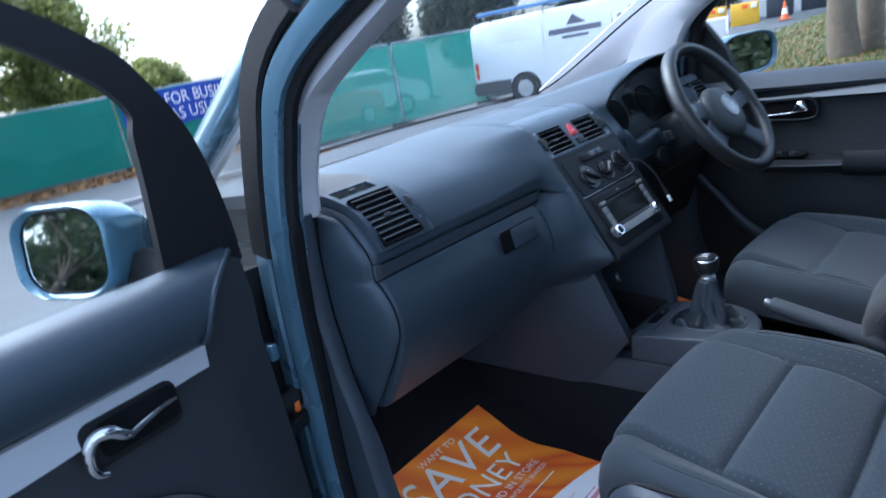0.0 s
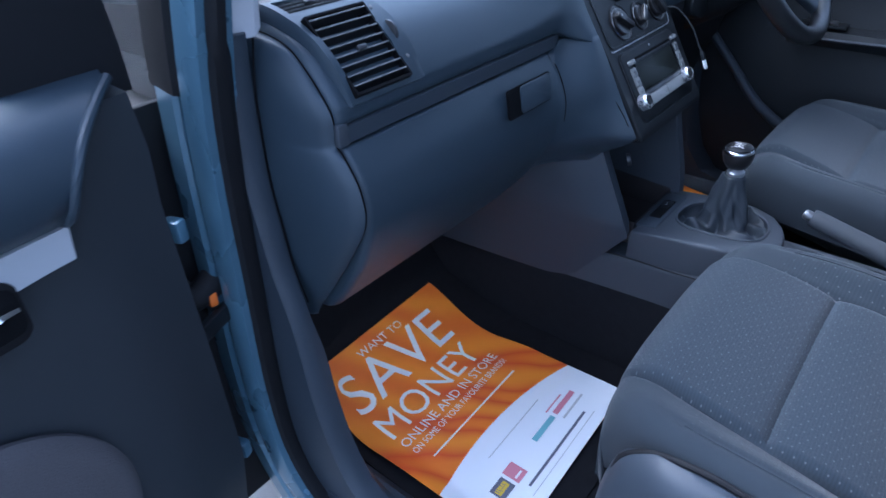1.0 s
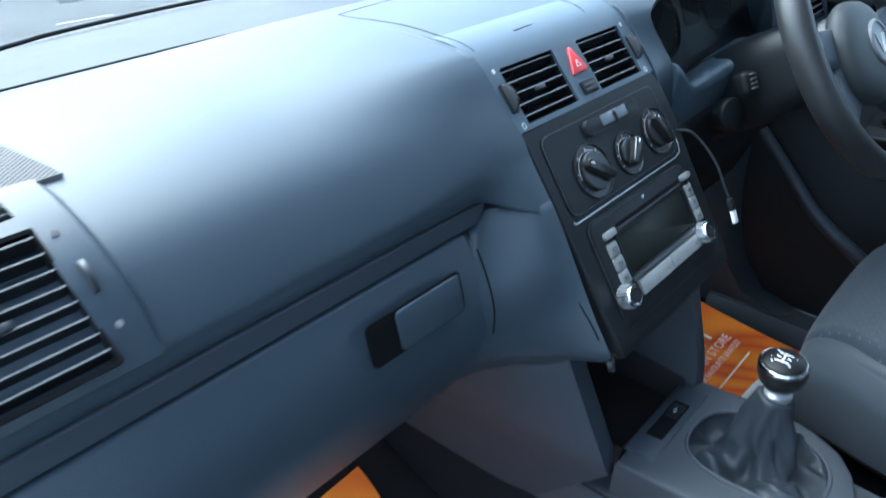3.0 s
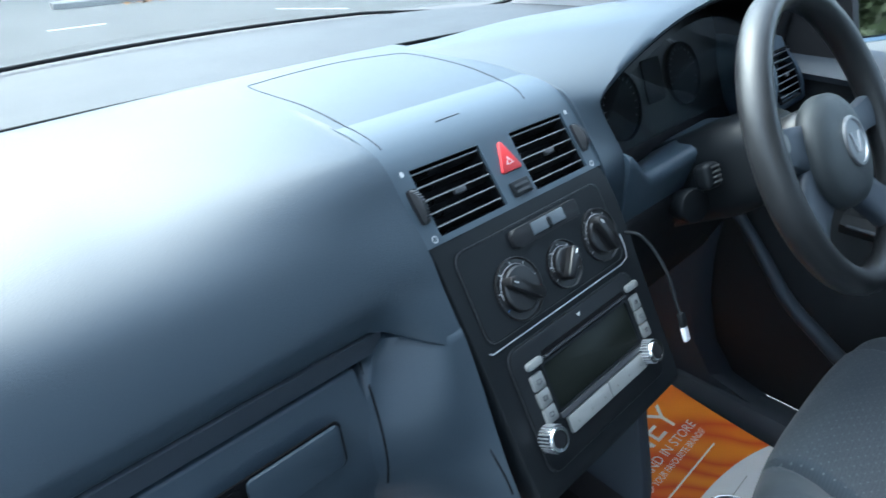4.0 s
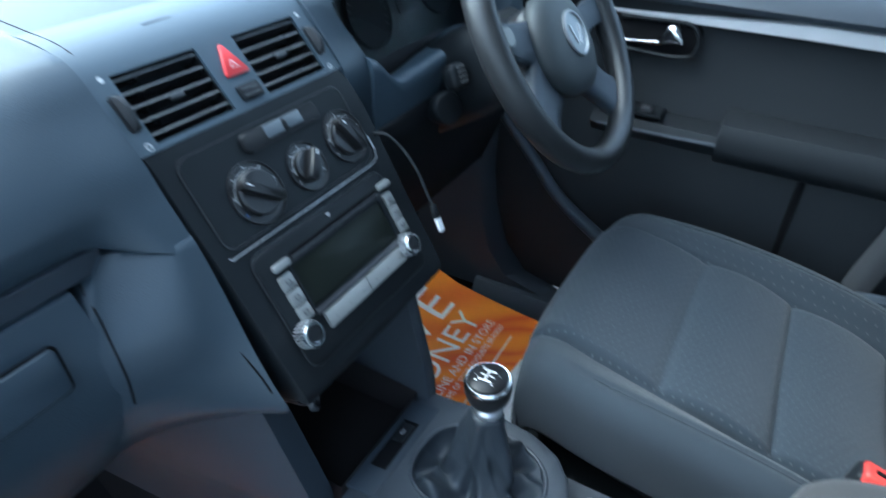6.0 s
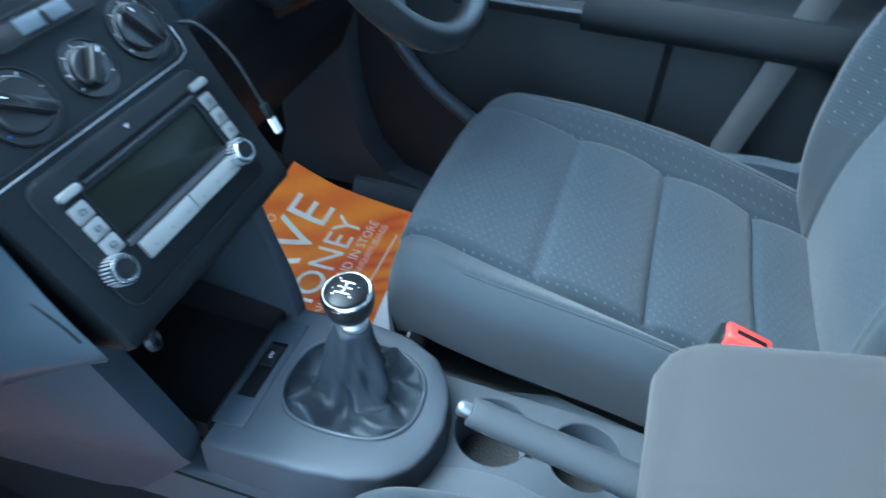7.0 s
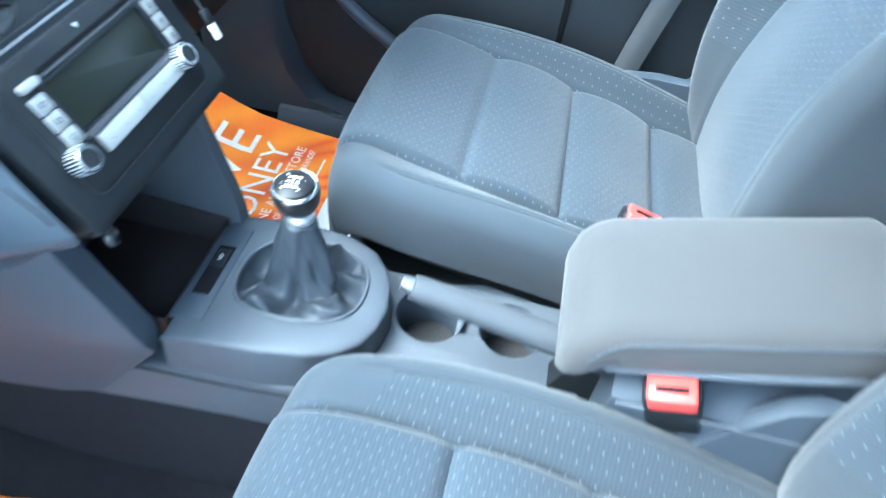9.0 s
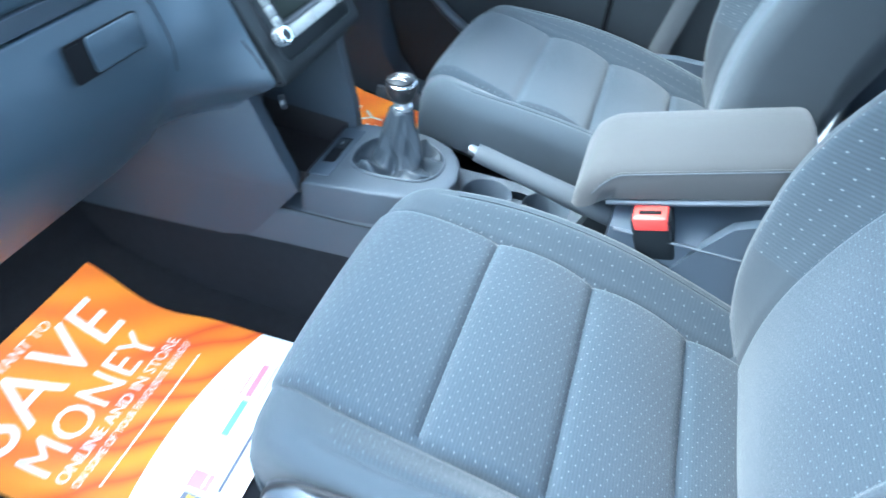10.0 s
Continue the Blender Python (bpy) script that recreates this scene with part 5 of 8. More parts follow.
for r_, z_ in ((0.0168, 0.7415), (0.0145, 0.7425), (0.0115, 0.7415)):
    rings.append([(0.026 + r_ * math.cos(math.pi * j / n), -0.250 + r_ * math.sin(math.pi * j / n), z_) for j in range(n * 2)])
part("gaiter", loft(rings, caps=False), LEATHER, gear, "creased grey leather gaiter", 75)
GM = Matrix.Translation((0.027, -0.252, 0.739)) @ pose(0, 0, 0, -4, -3, 0)
part("collar", lathe([(0.013, 0), (0.015, 0.003), (0.015, 0.009), (0.0115, 0.012), (0.0115, 0.02), (0.012, 0.022)], GM, 32), SILVER, gear, "silver collar under the knob")
part("knob", lathe([(0.012, 0.016), (0.018, 0.020), (0.0235, 0.029), (0.0262, 0.040), (0.0262, 0.047), (0.0255, 0.050)], GM, 40), KNOB, gear, "round black knob")
part("knob_ring", lathe([(0.0260, 0.0492), (0.0264, 0.0505), (0.0256, 0.0525), (0.0240, 0.0540), (0.0228, 0.0538)], GM, 40), CHROME, gear, "chrome ring of the knob")
capg = part("knob_cap", lathe([(0.0232, 0.0528), (0.0218, 0.0560), (0.016, 0.0583), (0.008, 0.0597), (0.0005, 0.060)], GM, 40), material("glossy_black_cap", (0.007, 0.007, 0.008), 0.3, vary=0.1, rough_vary=0.03, spec=0.18), gear, "glossy black cap with the shift pattern")
CM = GM @ pose(0, 0, 0.0595)
for u in (-0.008, -0.001, 0.006):
    part("shift_line", slab(round_rect(0.0013, 0.015, 0.0005), 0.0012, CM @ pose(u, 0, -0.0008)), WHITE, capg)
part("shift_line", slab(round_rect(0.0155, 0.0013, 0.0005), 0.0014, CM @ pose(-0.001, 0, -0.0008)), WHITE, capg)
for u, v in ((-0.0105, 0.0095), (-0.0035, 0.0115), (0.0098, 0.0095), (-0.0105, -0.009), (0.003, -0.0115)):
    part("gear_mark", slab(round_rect(0.0014, 0.0024, 0.0004), 0.0006, CM @ pose(u, v, -0.0012)), WHITE, capg)

# handbrake
LEVER = material("worn_lever_plastic", (0.044, 0.049, 0.055), 0.62, vary=0.14, vary_scale=25, bump=0.2, bump_scale=700, bump_kind="grain", spec=0.35)
brake = thing("handbrake", (-0.015, -0.58, 0.62), "grey handbrake lever with a metal button, pulled slightly up", "handbrake")
B0, B1 = Vector((-0.012, -0.60, 0.668)), Vector((-0.021, -0.392, 0.726))
part("lever", tube([B0 + Vector((0, -0.08, -0.02)), B0, B0.lerp(B1, 0.35), B0.lerp(B1, 0.7), B0.lerp(B1, 0.93), B1], [0.018, 0.0185, 0.0175, 0.0155, 0.0150, 0.0140], 20, steps=30), LEVER, brake, "rounded grey lever")
d = (B1 - B0).normalized()
part("button", tube([B1 - d * 0.004, B1 + d * 0.009, B1 + d * 0.0125], [0.0085, 0.0085, 0.0065], 18), material("worn_button_metal", (0.16, 0.165, 0.175), 0.35, 0.8, vary=0.1), brake, "dull metal release button")
part("lever_foot", loft([[(x, y, z) for x, y, z in ((-0.03, -0.56 + k, 0.60), (0.005, -0.56 + k, 0.60), (0.004, -0.585 + k, 0.67), (-0.028, -0.585 + k, 0.67))] for k in (0.0, -0.12)]), BLACK, brake)

# armrest on its box
armrest = thing("armrest", (0.02, -0.75, 0.6), "padded grey cloth armrest lying over a plastic storage box", "armrest")
part("storage_box", loft([[(x, y, z) for x, z in ((-0.088, 0.50), (-0.082, 0.70), (-0.06, 0.715), (0.088, 0.715), (0.098, 0.70), (0.102, 0.50))] for y in (-0.615, -0.64, -1.05)]), HARD, armrest, "dark grey storage box")
rings = []
for i in range(41):
    k = i / 40
    y = lerp(-0.553, -0.838, k)
    nose = math.sqrt(max(0, 1 - (1 - min(1, k / 0.13)) ** 2))
    tail = math.sqrt(max(0, 1 - (max(0, k - 0.92) / 0.08) ** 2))
    rise = max(0.0, -0.578 - y)
    top = lerp(0.738, 0.794, nose) + 0.31 * rise - 0.03 * (1 - tail)
    bot = lerp(0.712, 0.735, ease((k - 0.02) / 0.16)) + 0.28 * rise
    wl, wr = -0.079 + 0.010 * k, 0.092 - 0.002 * k
    sx = lerp(0.86, 1.0, nose) * lerp(0.85, 1, tail)
    cx = (wl + wr) / 2
    ring = []
    for x, z in ((wl, bot), (wl - 0.004, lerp(bot, top, 0.45)), (wl, lerp(bot, top, 0.72)), (wl + 0.008, lerp(bot, top, 0.86)), (wl + 0.022, lerp(bot, top, 0.965)), (wl + 0.05, top + 0.003), (cx, top + 0.006), (wr - 0.05, top + 0.003), (wr - 0.022, lerp(bot, top, 0.965)), (wr - 0.008, lerp(bot, top, 0.86)), (wr, lerp(bot, top, 0.72)), (wr + 0.004, lerp(bot, top, 0.45)), (wr, bot)):
        ring.append((cx + (x - cx) * sx, y, z))
    rings.append(ring)
ARM = material("armrest_cloth", (0.0340, 0.0338, 0.0350), 0.85, bump=0.35, bump_scale=900, sheen=0.1, spec=0.25)
part("pad", loft(rings), ARM, armrest, "padded lid with a stitched edge", 80)
THREAD = material("pale_thread", (0.052, 0.052, 0.054), 0.8)
def seam_at(k, up):
    """A point on the pad's passenger side, k along it, up over the seam."""
    y = lerp(-0.578, -0.822, k)
    return (-0.0812 + 0.009 * k, y, 0.7775 + 0.30 * (-0.578 - y) + up - 0.030 * max(0.0, 1 - k / 0.14) ** 2)


for i in range(60):
    x, y, z = seam_at((i + 0.5) / 60, 0.004)
    part("stitch", box(0.0009, 0.0028, 0.0009, pose(x, y, z, -17, 0, 0), 0), THREAD, armrest)
part("pad_seam", tube([seam_at(i / 24, 0.0) for i in range(25)], 0.0009, 6), HARD, armrest)
part("under_lip", tube([(-0.070, -0.60, 0.732), (-0.072, -0.72, 0.768), (-0.068, -0.825, 0.800)], 0.005, 8, steps=12), CONSOLE, armrest)
part("side_rail", tube([(-0.086, -0.62, 0.700), (-0.088, -0.74, 0.703), (-0.09, -0.90, 0.705)], 0.003, 8, steps=12), CONSOLE, armrest)


# ---- front seats ----
def seat(name, cx, yb, z0, roll, LEN, label, arch=0.033, seams=(0.088, 0.233, 0.378)):
    """A front seat. cx: middle across; yb: crease between cushion and back; z0: cushion height at the crease; LEN: the cushion's length."""
    ob = thing(name, (cx, yb + 0.25, 0.36), label, "car seat", "front seats")
    HW, INS = 0.255, 0.170

    def top(x, y):
        """Cushion height over the crease's level."""
        f = y / LEN
        z = 0.018 + 0.235 * y + arch * math.sin(math.pi * min(1, f))
        ax = abs(x)
        z += 0.040 * ease((ax - INS) / 0.052) * ease(1.3 - f * 1.1) - 0.008 * ease(1 - ax / INS) * (1 - f)
        groove = 0.0095 * math.exp(-((ax - INS) / 0.0052) ** 2) * ease((LEN + 0.0 - y) / 0.05)
        groove = max(groove, 0.0035 * math.exp(-((ax - INS - 0.053) / 0.0035) ** 2) * ease((LEN - 0.05 - y) / 0.05))
        if ax < INS:
            for s in seams:
                groove = max(groove, 0.0060 * math.exp(-((y - s) / 0.0055) ** 2))
            cells = [-0.04, *seams, LEN + 0.06]
            for a, b in zip(cells, cells[1:]):
                if a <= y < b:
                    z += 0.0115 * math.sin(math.pi * (y - a) / (b - a)) ** 0.8
        return z - groove

    NX, NY = 168, 120
    def rounded(x, y):
        """The plan with its front corners rounded."""
        k = max(0.0, (y - 0.3) / (LEN - 0.3))
        x *= 1 - 0.12 * k ** 3
        return x, y - 0.028 * (abs(x) / HW) ** 3 * k

    # one profile across: left side up, over the top, right side down
    def surf(i, j):
        u = i / NX * 2 - 1
        v = j / NY
        # the length runs from the crease, over the nose, down the front
        s = v * (LEN + 0.19) - 0.03
        au = abs(u)
        if au < 0.80:
            x, drop = u / 0.80 * (HW - 0.032), 0.0
        else:
            a = (au - 0.80) / 0.20
            if a < 0.5:
                t = a / 0.5 * math.pi / 2
                x, drop = math.copysign(HW - 0.032 + 0.032 * math.sin(t), u), 0.036 * (1 - math.cos(t))
            else:
                x, drop = math.copysign(HW - 0.008 * ((a - 0.5) / 0.5) ** 2, u), 0.036 + 0.075 * (a - 0.5) / 0.5
        nose = 0.062
        if s < LEN - nose:
            y, fall = s, 0.0
        else:
            q = (s - LEN + nose) / nose
            if q < 1.57:
                y, fall = LEN - nose + nose * math.sin(q), nose * 0.9 * (1 - math.cos(q))
            else:
                y, fall = LEN - 0.012 * (q - 1.57), nose * 0.9 + nose * (q - 1.57) * 1.0
        # rounded front corners seen from above
        z = top(max(-HW, min(HW, x)), min(y, LEN)) - fall - drop * (1.0 if fall < 0.05 else 0.6)
        z = max(z, -0.062 + 0.10 * y)
        x2, y2 = rounded(x, y)
        return Vector((x2, y2, z)), s

    M = Matrix.Translation((cx, yb, z0)) @ pose(0, 0, 0, 0, roll, 0)
    bm = bmesh.new()
    uv = bm.loops.layers.uv.new("UVMap")
    vs = [[None] * (NX + 1) for _ in range(NY + 1)]
    info = {}
    for j in range(NY + 1):
        for i in range(NX + 1):
            p, s = surf(i, j)
            vs[j][i] = bm.verts.new(M @ p)
            info[vs[j][i]] = (p.x, s)
    for j in range(NY):
        for i in range(NX):
            f = bm.faces.new((vs[j][i], vs[j][i + 1], vs[j + 1][i + 1], vs[j + 1][i]))
            mx = sum(info[v][0] for v in f.verts) / 4
            ms = sum(info[v][1] for v in f.verts) / 4
            u = (i + 0.5) / NX * 2 - 1
            f.material_index = 0 if abs(mx) < INS and ms < LEN + 0.01 else (1 if abs(u) < 0.80 and 0.02 < ms < LEN - 0.09 - 0.35 * (abs(mx) - INS) else 2)
            for lp in f.loops:
                lp[uv].uv = info[lp.vert]
    # underside
    bm.faces.new([vs[0][i] for i in range(NX + 1)] + [vs[j][NX] for j in range(1, NY + 1)] + [vs[NY][i] for i in range(NX - 1, -1, -1)] + [vs[j][0] for j in range(NY - 1, 0, -1)]).material_index = 2
    part("cushion", bm, [CLOTH, CLOTH_SIDE, CLOTH_PLAIN], ob, "blue-grey flecked cloth cushion with sewn channels", 70)
    # stitched piping along the inner bolster seams
    for sx in (-1, 1):
        part("piping", tube([M @ Vector((*rounded(sx * (INS + 0.053), y), top(INS + 0.048, y) - 0.0012)) for y in [0.03 + (LEN - 0.13) * i / 24 for i in range(25)]], 0.0016, 6), CLOTH_PLAIN, ob)

    # seat back: a middle that swells at the loins, and bolsters that stand forward of it
    BH, INSB = 0.66, 0.166
    SPINE = [(v,) for v in (0.010, 0.016, 0.018, 0.013, 0.0, -0.019, -0.046, -0.075, -0.104, -0.133, -0.162, -0.192)]
    CREST = [(v,) for v in (0.012, 0.020, 0.033, 0.045, 0.058, 0.073, 0.086, 0.090, 0.090, 0.085, 0.068, 0.035)]

    def back(i, j):
        u = i / NX * 2 - 1
        h = j / NY * BH
        au = abs(u)
        w = 0.252 - 0.024 * ease((h - 0.3) / 0.36) - 0.03 * max(0, (h / BH - 0.85) / 0.15) ** 2
        if au < 0.74:
            x, behind = u / 0.74 * (w - 0.034), 0.0
        else:
            a = (au - 0.74) / 0.26
            t = min(1, a / 0.4) * math.pi / 2
            x = math.copysign(w - 0.034 + 0.034 * math.sin(t), u)
            behind = 0.040 * (1 - math.cos(t)) + (0.10 * (a - 0.4) / 0.6 if a > 0.4 else 0)
        ax = abs(x)
        f = along(CREST, h / BH)[0] * ease((ax - INSB + 0.006) / 0.055) + 0.010 * ease(1 - ax / INSB) * math.sin(math.pi * h / BH)
        g = 0.008 * math.exp(-((ax - INSB + 0.004) / 0.005) ** 2)
        g = max(g, 0.003 * math.exp(-((ax - w + 0.032) / 0.0035) ** 2))
        if ax < INSB:
            for q in (0.345, 0.50):
                g = max(g, 0.006 * math.exp(-((h - q) / 0.0055) ** 2))
        return Vector((x, along(SPINE, h / BH)[0] + f - g - behind, h + 0.006)), h

    bm = bmesh.new()
    uv = bm.loops.layers.uv.new("UVMap")
    info = {}
    vs = [[None] * (NX + 1) for _ in range(NY + 1)]
    for j in range(NY + 1):
        for i in range(NX + 1):
            p, h = back(i, j)
            vs[j][i] = bm.verts.new(M @ p)
            info[vs[j][i]] = (p.x, h)
    for j in range(NY):
        for i in range(NX):
            f = bm.faces.new((vs[j][i], vs[j][i + 1], vs[j + 1][i + 1], vs[j + 1][i]))
            mx = sum(info[v][0] for v in f.verts) / 4
            u = (i + 0.5) / NX * 2 - 1
            f.material_index = 0 if abs(mx) < INSB else (1 if abs(u) < 0.74 and sum(info[v][1] for v in f.verts) / 4 > 0.2 else 2)
            for lp in f.loops:
                lp[uv].uv = info[lp.vert]
    # rear shell
    shell = [[bm.verts.new(M @ Vector((x * (0.24 - 0.02 * j / 8), along(SPINE, h / BH)[0] - 0.125 * (1 - 0.2 * abs(x) ** 3), h))) for x in [-1 + i / 4 for i in range(9)]] for j, h in enumerate([BH * k / 8 for k in range(9)])]
    for a, b in zip(shell, shell[1:]):
        for i in range(8):
            bm.faces.new((a[i], b[i], b[i + 1], a[i + 1])).material_index = 2
    for k, col in ((0, 0), (8, NX)):
        for j in range(8):
            a0, a1 = int(j / 8 * NY), int((j + 1) / 8 * NY)
            rim_ = [vs[q][col] for q in range(a0, a1 + 1)]
            bm.faces.new(rim_ + [shell[j + 1][k], shell[j][k]]).material_index = 2
    bm.faces.new([vs[NY][i] for i in range(NX + 1)] + [shell[8][i] for i in range(8, -1, -1)]).material_index = 2
    part("backrest", bm, [CLOTH, CLOTH_SIDE, CLOTH_BACK], ob, "blue-grey flecked cloth backrest with raised bolsters", 70)
    # plinth, rails and hinge covers
    part("base_frame", box(0.446, 0.525, 0.11, Matrix.Translation((cx, yb + 0.2755, z0 - 0.100)), 0.02, 3), BLACK, ob, "black steel seat frame")
    for sx in (-1, 1):
        part("rail", box(0.035, 0.50, 0.05, Matrix.Translation((cx + sx * 0.185, yb + 0.20, 0.40)), 0.006), BLACK, ob)
        part("riser", box(0.03, 0.36, z0 - 0.46, Matrix.Translation((cx + sx * 0.19, yb + 0.20, (z0 - 0.10 + 0.41) / 2)), 0.006), BLACK, ob)
        part("side_cover", loft([[(cx + sx * (0.228 + t), yb + a, z) for a, z in ((0.40, z0 - 0.03), (0.30, z0 + 0.005), (0.10, z0 - 0.02), (-0.06, z0 + 0.03), (-0.14, z0 + 0.02), (-0.15, z0 - 0.08), (0.1, z0 - 0.12), (0.36, z0 - 0.11))] for t in (0.0, 0.025)]), HARD, ob, "grey plastic side cover")
        inner = sx * cx < 0
        line = ((0.17, 0.02), (0.15, 0.07), (0.115, 0.14), (0.078, 0.198), (0.05, 0.212), (-0.02, 0.20), (-0.07, 0.10), (-0.05, -0.04), (0.1, -0.05)) if inner else ((0.17, 0.06), (0.156, 0.082), (0.10, 0.088), (0.044, 0.086), (0.01, 0.115), (-0.03, 0.15), (-0.08, 0.15), (-0.06, -0.04), (0.1, -0.05))
        mid = (0.05, 0.07)
        part("hinge_cover", loft([[(cx + sx * t, yb + lerp(mid[0], a, q), z0 + lerp(mid[1], zz, q)) for a, zz in line] for t, q in ((0.240, 1.0), (0.258, 1.0), (0.266, 0.94), (0.270, 0.82))]), HARD, ob, "rounded grey plastic hinge cover", 60)
    return ob


passenger = seat("passenger_seat", -0.330, -0.848, 0.553, 0.0, 0.563, "blue-grey flecked cloth passenger seat beside the open door", 0.030)
driver = seat("driver_seat", 0.352, -0.782, 0.583, 2.0, 0.558, "blue-grey flecked cloth driver seat behind the steering wheel", 0.014, (0.094, 0.238, 0.378))
part("seat_label", box(0.004, 0.018, 0.011, pose(0.110, -0.278, 0.609), 0.0005), material("yellow_label", (0.6, 0.5, 0.12), 0.5), driver, "small yellow and white label")

# moulded cover along the passenger seat's outer side, with a rounded top
rows = []
for i in range(49):
    y, z = along([(-0.320, 0.545), (-0.326, 0.60), (-0.340, 0.650), (-0.355, 0.672), (-0.380, 0.689), (-0.41, 0.696), (-0.46, 0.697), (-0.55, 0.682), (-0.66, 0.655), (-0.78, 0.635)], i / 48)
    tuck = ease((y + 0.42) / 0.10) * 0.018
    rows.append([(-0.566, y - 0.004, z - 0.02), (-0.588 + tuck, y - 0.002, z - 0.006), (-0.594 + tuck, y, z), (-0.602 + tuck, y - 0.001, z - 0.002), (-0.614 + tuck, y - 0.004, z - 0.012), (-0.623 + tuck, y - 0.010, z - 0.032), (-0.627 + tuck, y - 0.018, max(0.47, z - 0.07)), (-0.624 + tuck, y - 0.022, 0.44), (-0.572, y - 0.022, 0.44)])
part("outer_cover", loft(rows), HARD, passenger, "dark plastic side cover with a rounded top", 60)
part("cover_gap", tube([(-0.5855, -0.338, 0.628), (-0.586, -0.345, 0.655), (-0.586, -0.36, 0.674), (-0.586, -0.383, 0.688), (-0.586, -0.41, 0.694), (-0.586, -0.46, 0.696), (-0.586, -0.55, 0.681), (-0.586, -0.66, 0.654)], 0.0035, 8, steps=40), RUBBER, passenger, "dark gap between cushion and cover")

# seat belt buckles
def buckle(x, y, z, tilt, lean, turn):
    ob = thing("seat_belt_buckle", (x, y, 0.62), "black seat belt buckle with a red release button", "buckle", "seat belt buckles")
    m = Matrix.Translation((x, y, z)) @ pose(0, 0, 0, tilt, lean, turn)
    part("housing", box(0.034, 0.056, 0.085, m @ pose(0, 0, -0.045), 0.006, 3), BLACK, ob)
    part("button", box(0.030, 0.047, 0.026, m @ pose(-0.004, 0, -0.010), 0.004, 3), RED, ob, "red release button")
    part("slot", box(0.006, 0.030, 0.004, m @ pose(-0.007, 0, 0.003), 0.001), DARK, ob)
    part("stem", box(0.012, 0.036, 0.11, m @ pose(0, 0, -0.13), 0.004), BLACK, ob)


buckle(-0.080, -0.662, 0.742, -20, -10, 0)
buckle(0.140, -0.636, 0.752, 10, 16, -6)

# ---- paper mats ----
def paper_look(name):
    m = material(name, (0.82, 0.83, 0.84), 0.55, vary=0.02)
    nt = m.node_tree
    p = nt.nodes["Principled BSDF"]
    co = nt.nodes.new("ShaderNodeTexCoord")
    sp = nt.nodes.new("ShaderNodeSeparateXYZ")
    nt.links.new(co.outputs["UV"], sp.inputs[0])
    du = math_node(nt, "POWER", math_node(nt, "DIVIDE", math_node(nt, "SUBTRACT", 0.42, sp.outputs[0]), 1.1), 2.0)
    dv = math_node(nt, "POWER", math_node(nt, "DIVIDE", math_node(nt, "SUBTRACT", 1.22, sp.outputs[1]), 0.55), 2.0)
    white = math_node(nt, "LESS_THAN", math_node(nt, "ADD", du, dv), 1.0)
    warp = nt.nodes.new("ShaderNodeTexWave")
    warp.wave_type = "BANDS"
    warp.inputs["Scale"].default_value, warp.inputs["Distortion"].default_value, warp.inputs["Detail"].default_value = 1.5, 5.0, 2.0
    mp = nt.nodes.new("ShaderNodeMapping")
    mp.inputs["Rotation"].default_value = (0, 0, 0.7)
    nt.links.new(co.outputs["UV"], mp.inputs[0])
    nt.links.new(mp.outputs[0], warp.inputs["Vector"])
    lower = nt.nodes.new("ShaderNodeMapRange")
    lower.inputs["From Min"].default_value, lower.inputs["From Max"].default_value = 0.35, 0.75
    nt.links.new(sp.outputs[1], lower.inputs["Value"])
    swirl = math_node(nt, "MULTIPLY", math_node(nt, "ADD", math_node(nt, "MULTIPLY", lower.outputs[0], 0.72), 0.26), warp.outputs["Fac"])
    ramp_ = nt.nodes.new("ShaderNodeValToRGB")
    e = ramp_.color_ramp.elements
    e[0].position, e[0].color = 0.0, (0.85, 0.265, 0.015, 1)
    e[1].position, e[1].color = 0.75, (0.80, 0.20, 0.012, 1)
    k = ramp_.color_ramp.elements.new(0.45)
    k.color = (0.68, 0.085, 0.012, 1)
    nt.links.new(swirl, ramp_.inputs[0])
    mx = nt.nodes.new("ShaderNodeMix")
    mx.data_type = "RGBA"
    mx.inputs["B"].default_value = (0.83, 0.84, 0.86, 1)
    nt.links.new(white, mx.inputs["Factor"])
    nt.links.new(ramp_.outputs[0], mx.inputs["A"])
    nt.links.new(mx.outputs["Result"], p.inputs["Base Color"])
    return m


PAPER = paper_look("printed_paper")
INK = material("dark_ink", (0.12, 0.12, 0.16), 0.6)
TEAL = material("teal_ink", (0.20, 0.44, 0.48), 0.6)
CRIMSON = material("crimson_ink", (0.60, 0.22, 0.27), 0.6)
GOLD = material("gold_ink", (0.6, 0.42, 0.03), 0.6)


